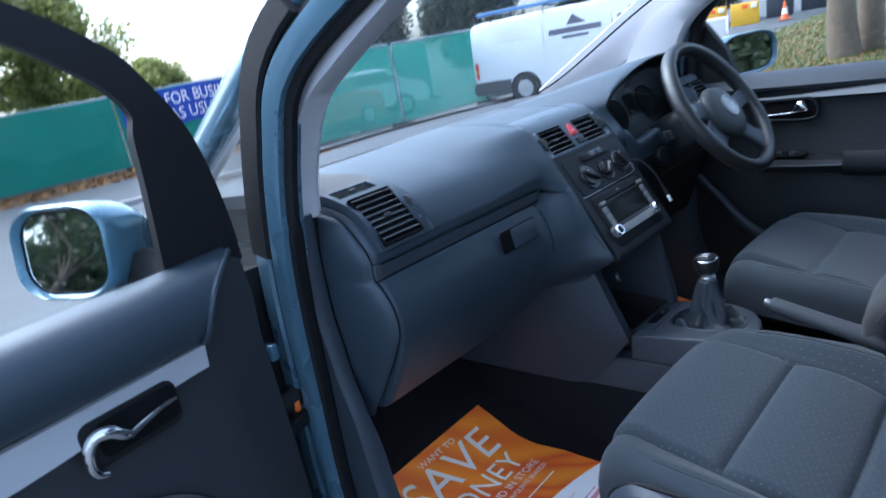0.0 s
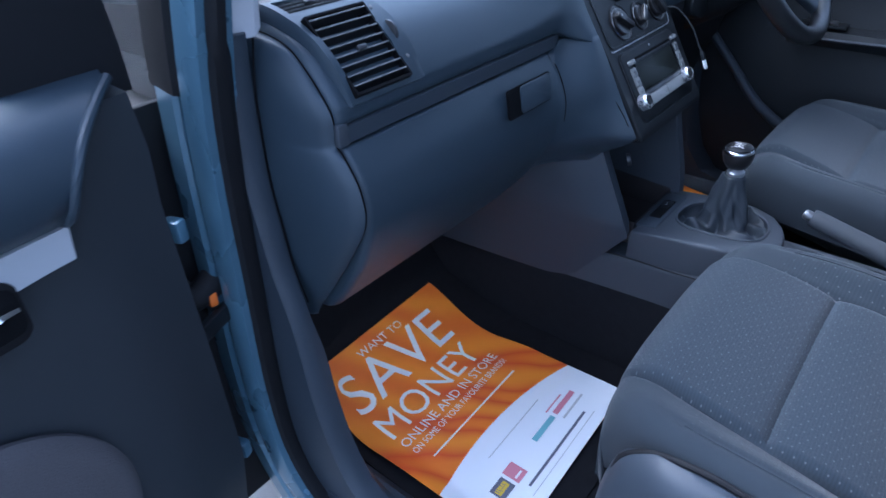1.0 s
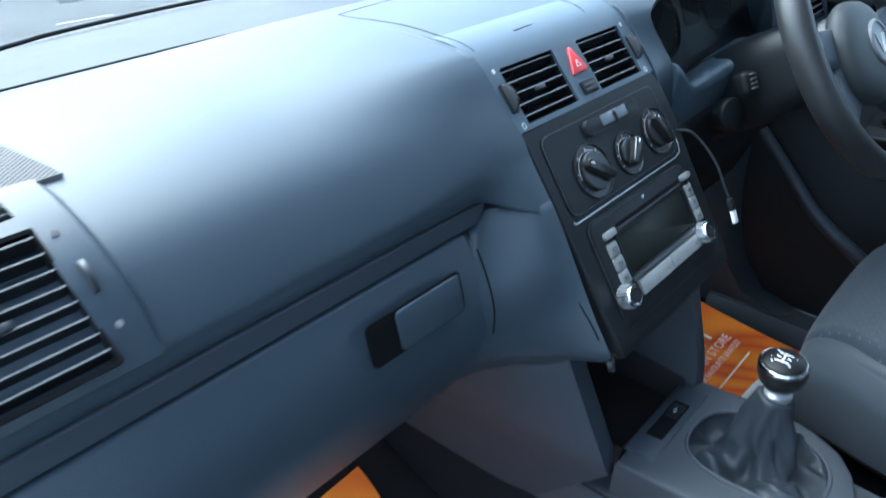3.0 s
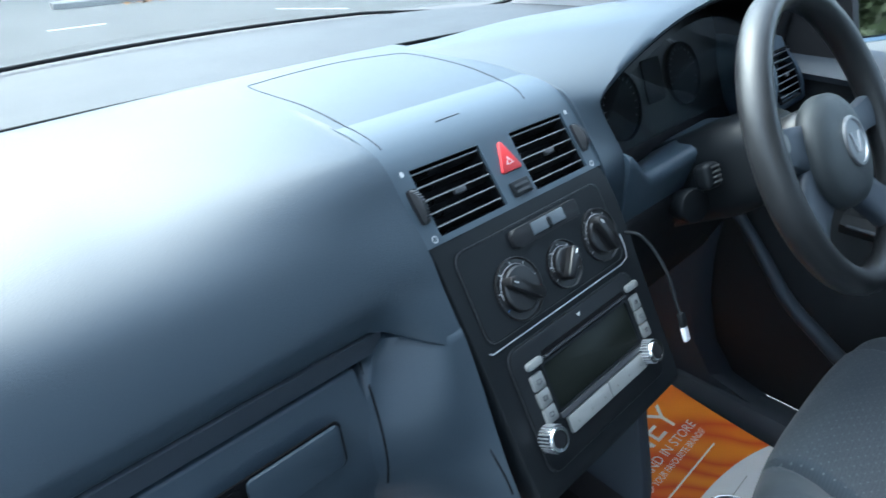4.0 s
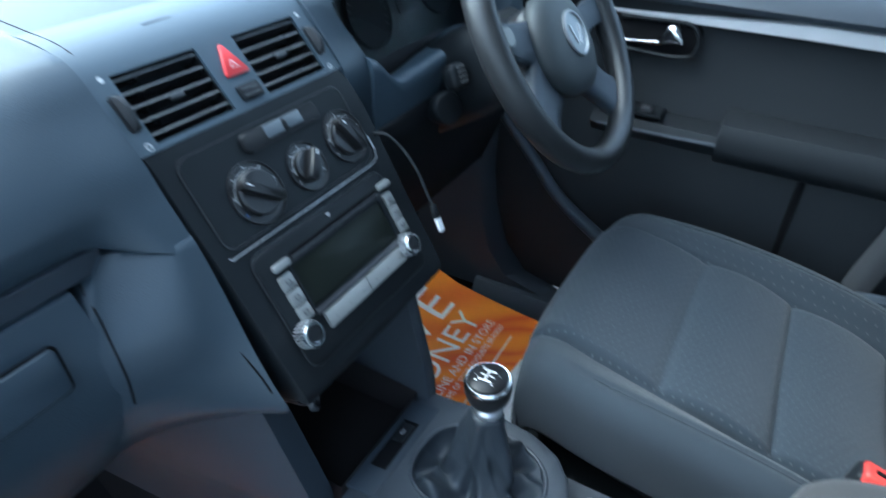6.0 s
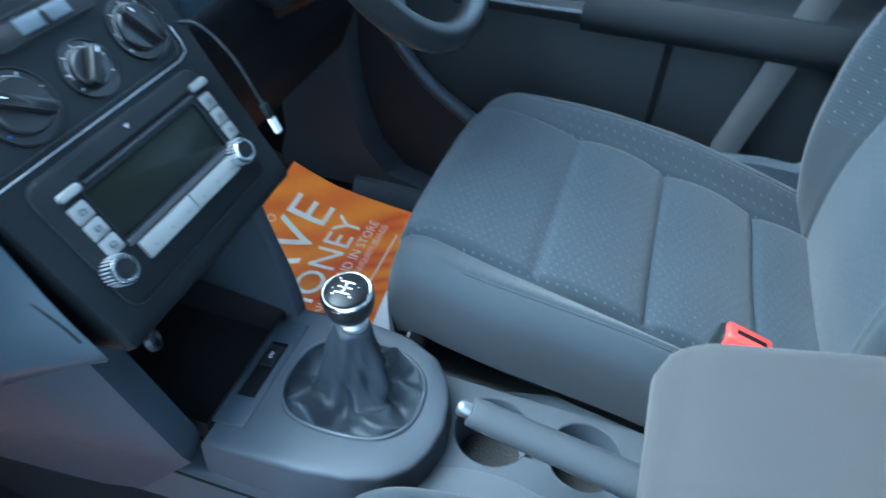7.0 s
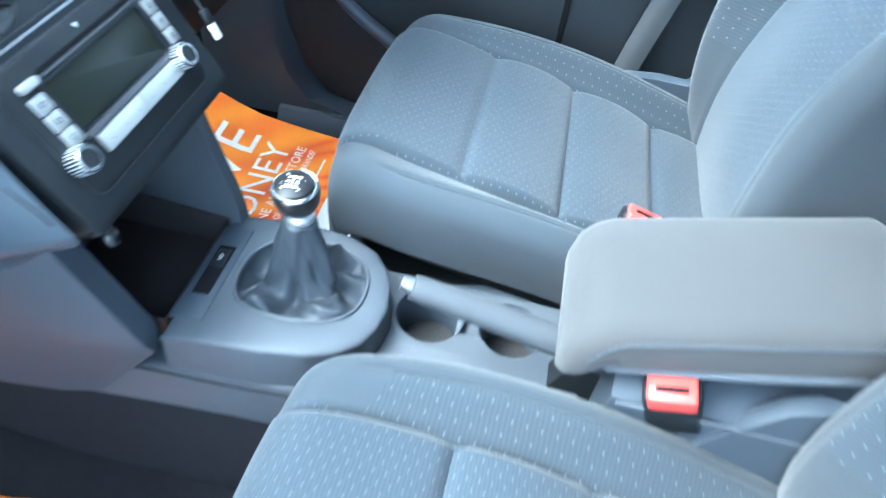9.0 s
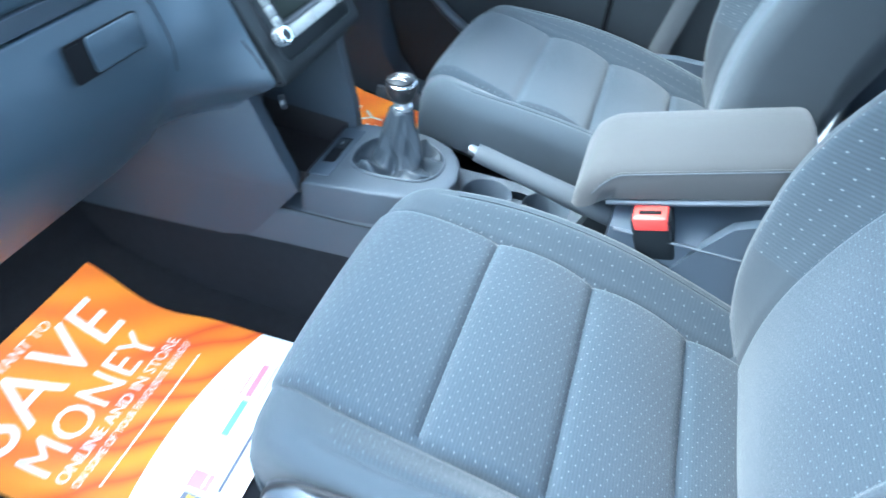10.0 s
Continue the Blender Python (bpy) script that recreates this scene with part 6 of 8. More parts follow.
def paper_mat(label, place):
    """A printed sheet; place(u, v) gives its points, u across, v down the page."""
    ob = thing("paper_mat", place(0.5, 0.5), label, "paper mat", "printed paper mats")
    part("sheet", sheet(lambda u, v: place(u, v), 30, 40, 0.0012, (0, 0, -1)), PAPER, ob, "orange and white printed sheet")
    W, H = 0.393, 0.48

    def bend(p):
        a, b = p.x / W, -p.y / H
        q = Vector(place(a, b))
        return q + Vector((0, -0.25, 0.97)) * 0.0014

    def words(text, u0, u1, vb, vt, mt, nm="text_line"):
        bm = flat_text(text, (u1 - u0) * W, (vb - vt) * H, Matrix.Translation((u0 * W, -vb * H, 0)), 0, None)
        bmesh.ops.triangulate(bm, faces=bm.faces)
        for _ in range(2):
            long = [e for e in bm.edges if e.calc_length() > 0.012]
            if long:
                bmesh.ops.subdivide_edges(bm, edges=long, cuts=1)
                bmesh.ops.triangulate(bm, faces=bm.faces)
        for v in bm.verts:
            v.co = bend(v.co)
        part(nm, bm, mt, ob, smooth=0)

    def strip_(u0, u1, v0, v1, mt, nm="printed_bar"):
        part(nm, sheet(lambda a, b: bend(Vector((lerp(u0, u1, a) * W, -lerp(v0, v1, b) * H, 0))), 8, 2), mt, ob, smooth=0)

    words("WANT TO", 0.335, 0.655, 0.082, 0.046, WHITE)
    words("SAVE", 0.10, 0.85, 0.275, 0.092, WHITE)
    words("MONEY", 0.11, 0.83, 0.425, 0.31, WHITE)
    words("ONLINE AND IN STORE", 0.11, 0.85, 0.487, 0.447, WHITE)
    words("ON SOME OF YOUR FAVOURITE BRANDS?", 0.115, 0.845, 0.532, 0.505, WHITE)
    strip_(0.15, 0.80, 0.583, 0.590, WHITE)
    strip_(0.29, 0.71, 0.748, 0.752, MARK)
    # a company's mark and address, as plain shapes
    strip_(0.49, 0.66, 0.830, 0.852, TEAL, "mark_shape")
    strip_(0.68, 0.85, 0.828, 0.850, CRIMSON, "mark_shape")
    strip_(0.66, 0.80, 0.806, 0.812, CRIMSON, "mark_shape")
    strip_(0.68, 0.86, 0.873, 0.882, MARK)
    strip_(0.28, 0.77, 0.922, 0.932, INK)
    strip_(0.25, 0.80, 0.955, 0.958, MARK)
    strip_(0.262, 0.335, 0.822, 0.892, CRIMSON, "mark_shape")
    strip_(0.275, 0.322, 0.868, 0.876, WHITE, "mark_shape")
    strip_(0.155, 0.245, 0.828, 0.888, INK, "mark_shape")
    strip_(0.165, 0.235, 0.843, 0.870, GOLD, "mark_shape")
    return ob


def passenger_sheet(u, v):
    ax, ay = lerp(-0.610, -0.217, u), lerp(0.262, -0.218, v) + 0.012 * u
    ax += 0.06 * max(0.0, 1 - v / 0.36) ** 2 * max(0.0, 1 - u / 0.16) - 0.018 * u * ease(1 - abs(v - 0.3) / 0.3)
    curl = 0.008 * u * ease((v - 0.6) / 0.4) + 0.012 * ease(1 - u / 0.1) * ease((v - 0.1) / 0.5)
    return (ax, ay, ramp(ay) + 0.012 + 0.003 * math.sin(2.2 * v + 1.0) + curl)


def driver_sheet(u, v):
    ax, ay = lerp(0.222, 0.615, u), lerp(0.20, -0.28, v) - 0.02 * u * (1 - v) ** 2
    curl = 0.05 * (1 - v) ** 2 * u ** 2
    ax += 0.06 * v * v * (1 - u)
    return (ax, ay, ramp(ay) + 0.012 + 0.003 * math.sin(2.2 * v + 1.0) + curl)


paper_mat("orange and white printed paper mat on the passenger footwell carpet", passenger_sheet)
paper_mat("orange and white printed paper mat on the driver footwell carpet", driver_sheet)
# rubber-backed carpet mats below the sheets
solo("carpet_mat", sheet(lambda u, v: (lerp(-0.62, -0.155, u) + 0.03 * v * (u - 0.5), lerp(0.34 - 0.05 * (1 - u), -0.26, v), ramp(lerp(0.34 - 0.05 * (1 - u), -0.26, v)) + 0.006), 16, 24, 0.005), CARPET, "black carpet mat under the passenger paper mat", "floor mat", "carpet mats")
solo("carpet_mat", sheet(lambda u, v: (lerp(0.18, 0.62, u), lerp(0.26, -0.26, v), ramp(lerp(0.26, -0.26, v)) + 0.006), 16, 24, 0.005), CARPET, "black carpet mat under the driver paper mat", "floor mat", "carpet mats")


# ---- passenger door, swung wide open ----
HINGE = Vector((-0.80, 0.115, 0))
SWING = radians(82)
DA = Vector((-math.sin(SWING), -math.cos(SWING), 0))     # along the door, away from the hinge
DN = Vector((math.cos(SWING), -math.sin(SWING), 0))      # out of its inner face


def dl(a, n, z):
    return HINGE + DA * a + DN * n + Vector((0, 0, z))


DM = Matrix((DA, Vector((0, 0, 1)), DA.cross(Vector((0, 0, 1))))).transposed().to_4x4()
if (DM.to_3x3() @ Vector((0, 0, 1))).dot(DN) < 0:
    DM = Matrix((-DA, Vector((0, 0, 1)), DN)).transposed().to_4x4()


def dpose(a, n, z):
    """A pose on the door's inner face: x along the door, y up, z into the cabin."""
    return Matrix.Translation(dl(a, n, z)) @ DM


pdoor = thing("passenger_door", dl(0.5, -0.05, 0.3), "dark grey trimmed passenger door standing wide open", "car door", "front doors")
part("shell", loft([[dl(a, n, z) for a, n, z in ((0.0, -0.05, 0.36), (0.0, -0.05, 1.05), (0.02, -0.145, 1.05), (0.02, -0.165, 0.7), (0.02, -0.13, 0.34))], [dl(a, n, z) for a, n, z in ((1.06, -0.05, 0.36), (1.06, -0.05, 1.07), (1.06, -0.145, 1.07), (1.06, -0.165, 0.7), (1.06, -0.13, 0.34))]]), BLUE, pdoor, "pale blue painted outer shell")
# inner panel with a swelling lower half
rows = []
for i in range(31):
    k = i / 30
    a = lerp(0.006, 1.03, k)
    dip = 0.02 * ease((0.10 - a) / 0.08)
    rows.append([dl(a, -0.052, 0.375), dl(a, -0.012 - dip, 0.40), dl(a, 0.012 - dip, 0.52), dl(a, 0.010 - dip, 0.70), dl(a, -0.004 - dip * 0.6, 0.84), dl(a, -0.012 - dip * 0.4, 0.93), dl(a, -0.012, 1.0), dl(a, -0.02, 1.06), dl(a, -0.052, 1.065)])
part("inner_panel", loft(rows), DOORSKIN, pdoor, "dark grained inner panel", 60)
def pad_start(z):
    """Where the upper pad begins: its front end is a quarter round."""
    k = min(1.0, max(0.0, (1.080 - z) / 0.115))
    return 0.010 + 0.112 * math.sqrt(1 - (1 - k) ** 2)


# rounded upper pad with a curved front end
prof = [(-0.05, 1.080), (-0.02, 1.079), (0.004, 1.070), (0.020, 1.050), (0.027, 1.020), (0.022, 0.992), (0.008, 0.975), (-0.02, 0.968), (-0.05, 0.99)]
rows = []
for i in range(41):
    k = i / 40
    row = []
    for n, z in prof:
        start = pad_start(z)
        row.append(dl(lerp(start, 1.03, k), n, z + 0.01 * k))
    rows.append(row)
part("upper_pad", loft(rows), SOFT, pdoor, "soft rounded upper pad", 60)
part("pad_end", tube([dl(pad_start(z) - 0.004, n - 0.001, z) for n, z in prof[1:8]], 0.005, 8, steps=24), SOFT, pdoor, "seamed end of the upper pad")
# silver strip that runs into the handle
rows = []
for i in range(31):
    k = i / 30
    a = lerp(0.112, 1.0, k)
    wid = lerp(0.033, 0.05, ease(k * 3))
    rows.append([dl(a, -0.004, 0.972), dl(a + 0.006, 0.004, 0.970), dl(a + 0.010, 0.006, 0.970 - wid), dl(a + 0.004, -0.006, 0.968 - wid)])
part("trim_strip", loft(rows), STRIP, pdoor, "satin silver trim strip")
hr = part("handle_recess", slab(round_rect(0.135, 0.066, 0.016, 6), 0.012, dpose(0.248, -0.002, 0.920), 0.003), RUBBER, pdoor, "dark slab standing for the handle recess")
# near-black slab on top: the hollow's shade as colour
part("hollow_shade", slab(round_rect(0.112, 0.050, 0.012, 6), 0.0125, dpose(0.240, -0.002, 0.922)), DARK, hr)
part("handle_bar", loft([[dl(a, n, z) for n, z in ((0.010, zc + h), (0.022, zc + h), (0.024, zc), (0.020, zc - h), (0.010, zc - h))] for a, zc, h in ((0.190, 0.9275, 0.003), (0.205, 0.927, 0.0045), (0.235, 0.921, 0.0050), (0.262, 0.914, 0.0055))]), CHROME, hr, "thin chrome bar of the handle", 60)
part("handle_loop", tube([dl(0.258, 0.018, 0.914), dl(0.270, 0.022, 0.922), dl(0.284, 0.022, 0.934), dl(0.302, 0.020, 0.936), dl(0.313, 0.018, 0.922), dl(0.316, 0.016, 0.904), dl(0.312, 0.014, 0.888), dl(0.300, 0.013, 0.880)], [0.006, 0.0085, 0.0095, 0.0085, 0.0075, 0.007, 0.0065, 0.005], 12, steps=40), CHROME, hr, "rounded chrome end of the handle")
# round loudspeaker cover and bin in the lower half
part("speaker_cover", lathe([(0.155, 0), (0.155, 0.006), (0.148, 0.012), (0.135, 0.014), (0.0005, 0.018)], dpose(0.31, 0.008, 0.66), 56), material("door_speaker_mesh", (0.075, 0.07, 0.075), 0.75, bump=0.8, bump_scale=300, bump_kind="grain"), pdoor, "large round speaker cover")
part("armrest_pull", loft([[dl(a, n, z) for n, z in ((0.0, 0.80), (0.06, 0.81), (0.075, 0.835), (0.06, 0.855), (0.0, 0.86))] for a in (0.44, 0.5, 0.7, 0.98)]), SOFT, pdoor, "padded door pull")
# window frame with a broad black corner at the hinge end
out_f = [(-0.020, 1.05), (-0.018, 1.12), (-0.008, 1.20), (0.010, 1.27), (0.045, 1.335), (0.10, 1.40), (0.25, 1.48), (0.5, 1.545), (0.8, 1.56), (1.03, 1.50), (1.05, 1.05)]
in_f = [(0.115, 1.05), (0.108, 1.12), (0.100, 1.20), (0.095, 1.27), (0.090, 1.31), (0.14, 1.365), (0.27, 1.44), (0.5, 1.505), (0.78, 1.52), (0.985, 1.47), (1.0, 1.05)]
rows = []
for i in range(61):
    k = i / 60
    o, q = along(out_f, k), along(in_f, k)
    rows.append([dl(o[0], -0.05, o[1]), dl(q[0], -0.05, q[1]), dl(q[0], -0.066, q[1]), dl(o[0], -0.09, o[1])])
part("window_frame", loft(rows), RUBBER, pdoor, "black window frame, broad at the mirror")
part("window_edge", tube([dl(*(lambda p: (p[0] - 0.004, -0.092, p[1] + 0.003))(along(out_f, i / 40 * 0.8))) for i in range(41)], 0.008, 8), BLUE, pdoor)
pg = part("window_pane", sheet(lambda u, v: dl(lerp(0.10, 0.99, u), -0.07 - 0.02 * v, lerp(1.06, lerp(1.31, 1.50, ease(u * 2.2)), v)), 10, 4, 0.004, tuple(DN)), GLASS, pdoor)
pg.visible_shadow = False
# hinge and check strap in the gap
part("hinge_block", box(0.018, 0.026, 0.030, pose(-0.795, 0.150, 0.885, 0, 0, 20), 0.005), BLUE, pdoor, "pale blue hinge block")
part("hinge_block", box(0.018, 0.026, 0.030, pose(-0.795, 0.150, 0.50, 0, 0, 20), 0.005), BLUE, pdoor, "pale blue hinge block")
part("check_strap", box(0.10, 0.012, 0.025, pose(-0.765, 0.15, 0.74, 0, 0, 20), 0.003), BLACK, pdoor)
part("strap_clip", box(0.012, 0.012, 0.02, pose(-0.772, 0.158, 0.765), 0.002), material("orange_clip", (0.7, 0.16, 0.02), 0.4), pdoor, "small orange clip")
part("cable_boot", tube([dl(-0.01, -0.08, 0.78), (-0.79, 0.17, 0.77), (-0.74, 0.18, 0.78)], [0.022, 0.018, 0.022], 12, steps=12), RUBBER, pdoor)


def wing_mirror(parent, centre, glass_n, out_d, w=0.20, h=0.145):
    """Mirror housing: a rounded shell, a glass set in it and a foot towards the door."""
    gn, od = Vector(glass_n).normalized(), Vector(out_d).normalized()
    od = (od - gn * od.dot(gn)).normalized()
    up = (Vector((0, 0, 1)) - gn * gn.z).normalized()
    c = Vector(centre)
    ol = round_rect(1, 1, 0.33, 8)
    rings = []
    for s, d in ((0.86, 0.001), (0.90, 0.012), (0.95, 0.018), (1.0, 0.012), (1.01, -0.01), (0.97, -0.05), (0.84, -0.085), (0.6, -0.11), (0.2, -0.122)):
        rings.append([c + od * (x * w * s) + up * (y * h * s) + gn * d for x, y in ol])
    mr = part("wing_mirror", loft(rings), BLUE, parent, "pale blue wing mirror", 60)
    part("mirror_rim", loft([[c + od * (x * w * s) + up * (y * h * s) + gn * d for x, y in ol] for s, d in ((0.885, 0.002), (0.885, 0.006), (0.845, 0.007), (0.845, 0.002))]), RUBBER, mr, "black mirror rim")
    part("mirror_glass", loft([[c + od * (x * w * 0.85) + up * (y * h * 0.85) + gn * d for x, y in ol] for d in (0.0035, 0.0055)]), MIRROR, mr, "mirror glass")
    part("mirror_foot", tube([c - od * w * 0.42 - up * h * 0.25 - gn * 0.05, c - od * w * 0.62 - up * h * 0.40 - gn * 0.05, c - od * w * 0.95 - up * h * 0.45 - gn * 0.05], [0.035, 0.03, 0.034], 14, steps=10), RUBBER, mr, "black mirror foot")


wing_mirror(pdoor, dl(0.155, -0.235, 1.118), DA * 0.95 + DN * 0.30 + Vector((0, 0, 0.17)), -DN * 0.97 + DA * 0.25, 0.20, 0.150)

# ---- driver's door, closed ----
ddoor = thing("driver_door", (0.76, -0.5, 0.35), "closed driver door with dark panel and silver strip", "car door", "front doors")
prof = [(0.79, 0.37), (0.715, 0.40), (0.705, 0.52), (0.70, 0.66), (0.715, 0.80), (0.735, 0.86), (0.74, 0.94), (0.742, 0.985), (0.738, 1.0), (0.735, 1.02), (0.733, 1.05), (0.745, 1.072), (0.775, 1.078), (0.80, 1.07), (0.83, 0.7)]
part("inner_panel", loft([[(x, y, z) for x, z in prof] for y in [0.075 - 0.035 * i for i in range(33)]]), DOOR_SHADED, ddoor, "dark grained inner panel", 50)
part("outer_shell", loft([[(x, y, z) for x, z in ((0.80, 0.34), (0.835, 0.36), (0.875, 0.7), (0.85, 1.06), (0.80, 1.07))] for y in (0.08, -0.5, -1.08)]), BLUE, ddoor, "pale blue outer shell")
part("upper_pad", loft([[(x, y, z) for x, z in ((0.775, 1.082), (0.745, 1.077), (0.722, 1.055), (0.714, 1.043), (0.720, 1.033), (0.75, 1.035))] for y in (0.07, -0.05, -0.4, -0.8, -1.06)]), HARD, ddoor, "soft grained upper pad")
part("trim_strip", loft([[(0.735, y, z1), (0.727, y, z1 - 0.003), (0.727, y, z0 + 0.003), (0.737, y, z0)] for y, z0, z1 in ((-0.10, 1.0045, 1.0115), (-0.17, 1.004, 1.012), (-0.24, 1.0035, 1.015), (-0.30, 1.003, 1.020), (-0.44, 1.004, 1.031), (-0.6, 1.004, 1.032), (-1.0, 1.004, 1.034))]), STRIP, ddoor, "silver trim strip")
# raised near-black slab stands for the shade inside the recess
hd = part("handle_recess", slab(round_rect(0.142, 0.060, 0.018, 6), 0.012, Matrix.Translation((0.746, -0.217, 0.975)) @ Matrix(((0, 0, -1, 0), (1, 0, 0, 0), (0, 1, 0, 0), (0, 0, 0, 1))).inverted().transposed(), 0.003), DARK, ddoor, "dark slab standing for the handle recess")
part("handle_bar", loft([[(x, y, z) for x, z in ((0.731, zc + h), (0.7265, zc + h * 0.7), (0.7255, zc), (0.7270, zc - h), (0.732, zc - h))] for y, zc, h in ((-0.150, 0.9615, 0.002), (-0.175, 0.9625, 0.0028), (-0.205, 0.9650, 0.0032), (-0.226, 0.9665, 0.0038))]), CHROME, hd, "thin chrome bar of the handle", 60)
part("handle_paddle", loft([[(0.731, y, zt), (0.7245, y, zt - 0.002), (0.7205, y, lerp(zt, zb, 0.4)), (0.7200, y, lerp(zt, zb, 0.75)), (0.7245, y, zb + 0.001), (0.731, y, zb)] for y, zt, zb in ((-0.222, 0.974, 0.963), (-0.228, 0.986, 0.9635), (-0.233, 0.997, 0.9645), (-0.240, 1.002, 0.966), (-0.248, 1.000, 0.9665), (-0.255, 0.990, 0.967), (-0.261, 0.976, 0.968))]), CHROME, hd, "broad chrome finger plate of the handle", 60)
part("recess_lip", tube([(0.729, -0.15, 1.001), (0.728, -0.21, 1.0035), (0.728, -0.262, 1.004), (0.728, -0.279, 0.994), (0.728, -0.287, 0.972), (0.728, -0.280, 0.953), (0.728, -0.262, 0.947), (0.729, -0.23, 0.945), (0.729, -0.155, 0.948)], 0.0040, 10, steps=40), BLACK, hd, "black surround of the handle")
part("door_pull", loft([[(x, y, z) for x, z in ((0.74, 0.80), (0.685, 0.805), (0.672, 0.825), (0.68, 0.842), (0.74, 0.848))] for y in (-0.14, -0.2, -0.36, -0.40)]), DOOR_SHADED, ddoor, "ridged door pull", 30)
part("pull_lip", tube([(0.674, -0.15, 0.824), (0.672, -0.25, 0.826), (0.672, -0.39, 0.830)], 0.0035, 8, steps=12), HARD, ddoor, "paler lip of the door pull")
part("switch_plate", box(0.05, 0.10, 0.006, pose(0.705, -0.21, 0.852), 0.002), BLACK, ddoor)
for k in range(2):
    part("window_switch", box(0.022, 0.018, 0.01, pose(0.702, -0.195 - 0.035 * k, 0.857), 0.003), SLAT, ddoor)
part("armrest", loft([[(x, y, z) for x, z in ((0.74, 0.79), (0.675, 0.80), (0.655, 0.83), (0.67, 0.868), (0.74, 0.875))] for y in (-0.36, -0.37, -0.7, -0.95)]), DOOR_SHADED, ddoor, "padded armrest", 60)
part("pocket", loft([[(x, y, z) for x, z in ((0.71, 0.42), (0.675, 0.45), (0.668, 0.56), (0.705, 0.568))] for y in (-0.32, -0.36, -0.5)]), BLACK, ddoor, "door pocket")
part("panel_joint", box(0.006, 0.012, 0.20, pose(0.702, -0.505, 0.70, 0, 0, 0), 0.002), DARK, ddoor)
part("window_frame", tube([(0.735, 0.06, 1.06), (0.728, 0.045, 1.2), (0.715, -0.01, 1.30), (0.69, -0.18, 1.405), (0.65, -0.5, 1.50), (0.63, -0.95, 1.53)], 0.022, 10, steps=40), RUBBER, ddoor, "black window frame")
part("mirror_corner", loft([[(x, 0.06, 1.065), (x, -0.075, 1.07), (x, -0.045, 1.16), (x, 0.03, 1.26), (x, 0.055, 1.2)] for x in (0.735, 0.765)]), RUBBER, ddoor, "black corner behind the mirror")
dg = part("window_pane", sheet(lambda u, v: (lerp(0.775, 0.68, v), lerp(-0.06 - 0.2 * v, -1.05, u), lerp(1.07, 1.50, v)), 8, 4, 0.004, (1, 0, 0)), GLASS, ddoor)
dg.visible_shadow = False
wing_mirror(ddoor, (0.955, -0.025, 1.124), (-0.42, -0.90, 0.05), (0.95, -0.26, 0), 0.235, 0.130)

# pillar behind the driver's door, and the belt that runs down it
bp = thing("pillar_rear_east", (0.72, -0.95, 0.4), "dark door pillar with a grey seat belt", "pillar", kind="structure")
part("pillar_trim", loft([[(0.78, y, z) for y in (-0.86, -1.02)] + [(0.69, -1.02, z), (0.685, -0.86, z)] for z in (0.36, 0.8, 1.2, 1.5)]), HARD, bp)
BELT = [(0.668, -0.632, 0.60), (0.676, -0.643, 0.66), (0.680, -0.671, 0.79), (0.682, -0.690, 0.90), (0.684, -0.74, 1.10), (0.684, -0.80, 1.32)]
part("belt", sheet(lambda u, v: (along(BELT, v)[0] - 0.004 * math.sin(3 * u), along(BELT, v)[1] + 0.044 * (u - 0.5), along(BELT, v)[2] + 0.012 * (u - 0.5)), 4, 24, 0.0015, (1, 0, 0)), material("seat_belt_web", (0.052, 0.056, 0.060), 0.7, bump=0.5, bump_scale=500), bp, "grey seat belt webbing")
# rear pillar on the passenger side, plain
solo("pillar_rear_west", loft([[(-0.78, y, z) for y in (-0.98, -1.12)] + [(-0.70, -1.12, z), (-0.695, -0.98, z)] for z in (0.36, 0.8, 1.2, 1.5)]), HARD, "dark grey pillar behind the passenger doorway", "pillar", kind="structure")
for side, nm in ((-1, "west"), (1, "east")):
    solo("rear_side_" + nm, box(0.06, 1.0, 0.75, pose(side * 0.77, -1.6, 0.68), 0.01), HARD, "dark trimmed rear side of the cabin", "side wall", kind="structure")
# rear bench, dimly seen behind the armrest
bench = thing("rear_bench", (0, -1.45, 0.36), "dark cloth rear bench seat", "seat")
part("cushion", box(1.3, 0.5, 0.2, pose(0, -1.5, 0.52), 0.05, 4), CLOTH_PLAIN, bench)
part("backrest", box(1.3, 0.14, 0.65, pose(0, -1.80, 0.86, -14, 0, 0), 0.05, 4), CLOTH_PLAIN, bench)


# ---- outside ----
def hill(x, y):
    """The ground falls gently away from the parked car."""
    r = math.hypot(x, y)
    return -0.43 * ease((r - 2.0) / 7.0)


ASPHALT = material("worn_asphalt", (0.085, 0.088, 0.09), 0.85, bump=0.8, bump_scale=90, vary=0.35, vary_scale=1.3)
rs = [0, 1, 2, 3, 4, 5, 6, 7, 8, 9, 10, 12, 15, 20, 30, 60, 150, 400, 1200]
bm = bmesh.new()
hub_v = bm.verts.new((0, 0, 0))
last = None
for r in rs[1:]:
    row = [bm.verts.new((r * math.cos(2 * math.pi * k / 48), r * math.sin(2 * math.pi * k / 48), hill(r, 0))) for k in range(48)]
    for k in range(48):
        q = (k + 1) % 48
        if last:
            bm.faces.new((last[k], row[k], row[q], last[q]))
        else:
            bm.faces.new((hub_v, row[k], row[q]))
    last = row
solo("ground", bm, ASPHALT, "worn grey asphalt yard", "ground", kind="structure")

# faded bay markings
PAINT = material("faded_white_line", (0.42, 0.43, 0.42), 0.8, vary=0.25, vary_scale=6)


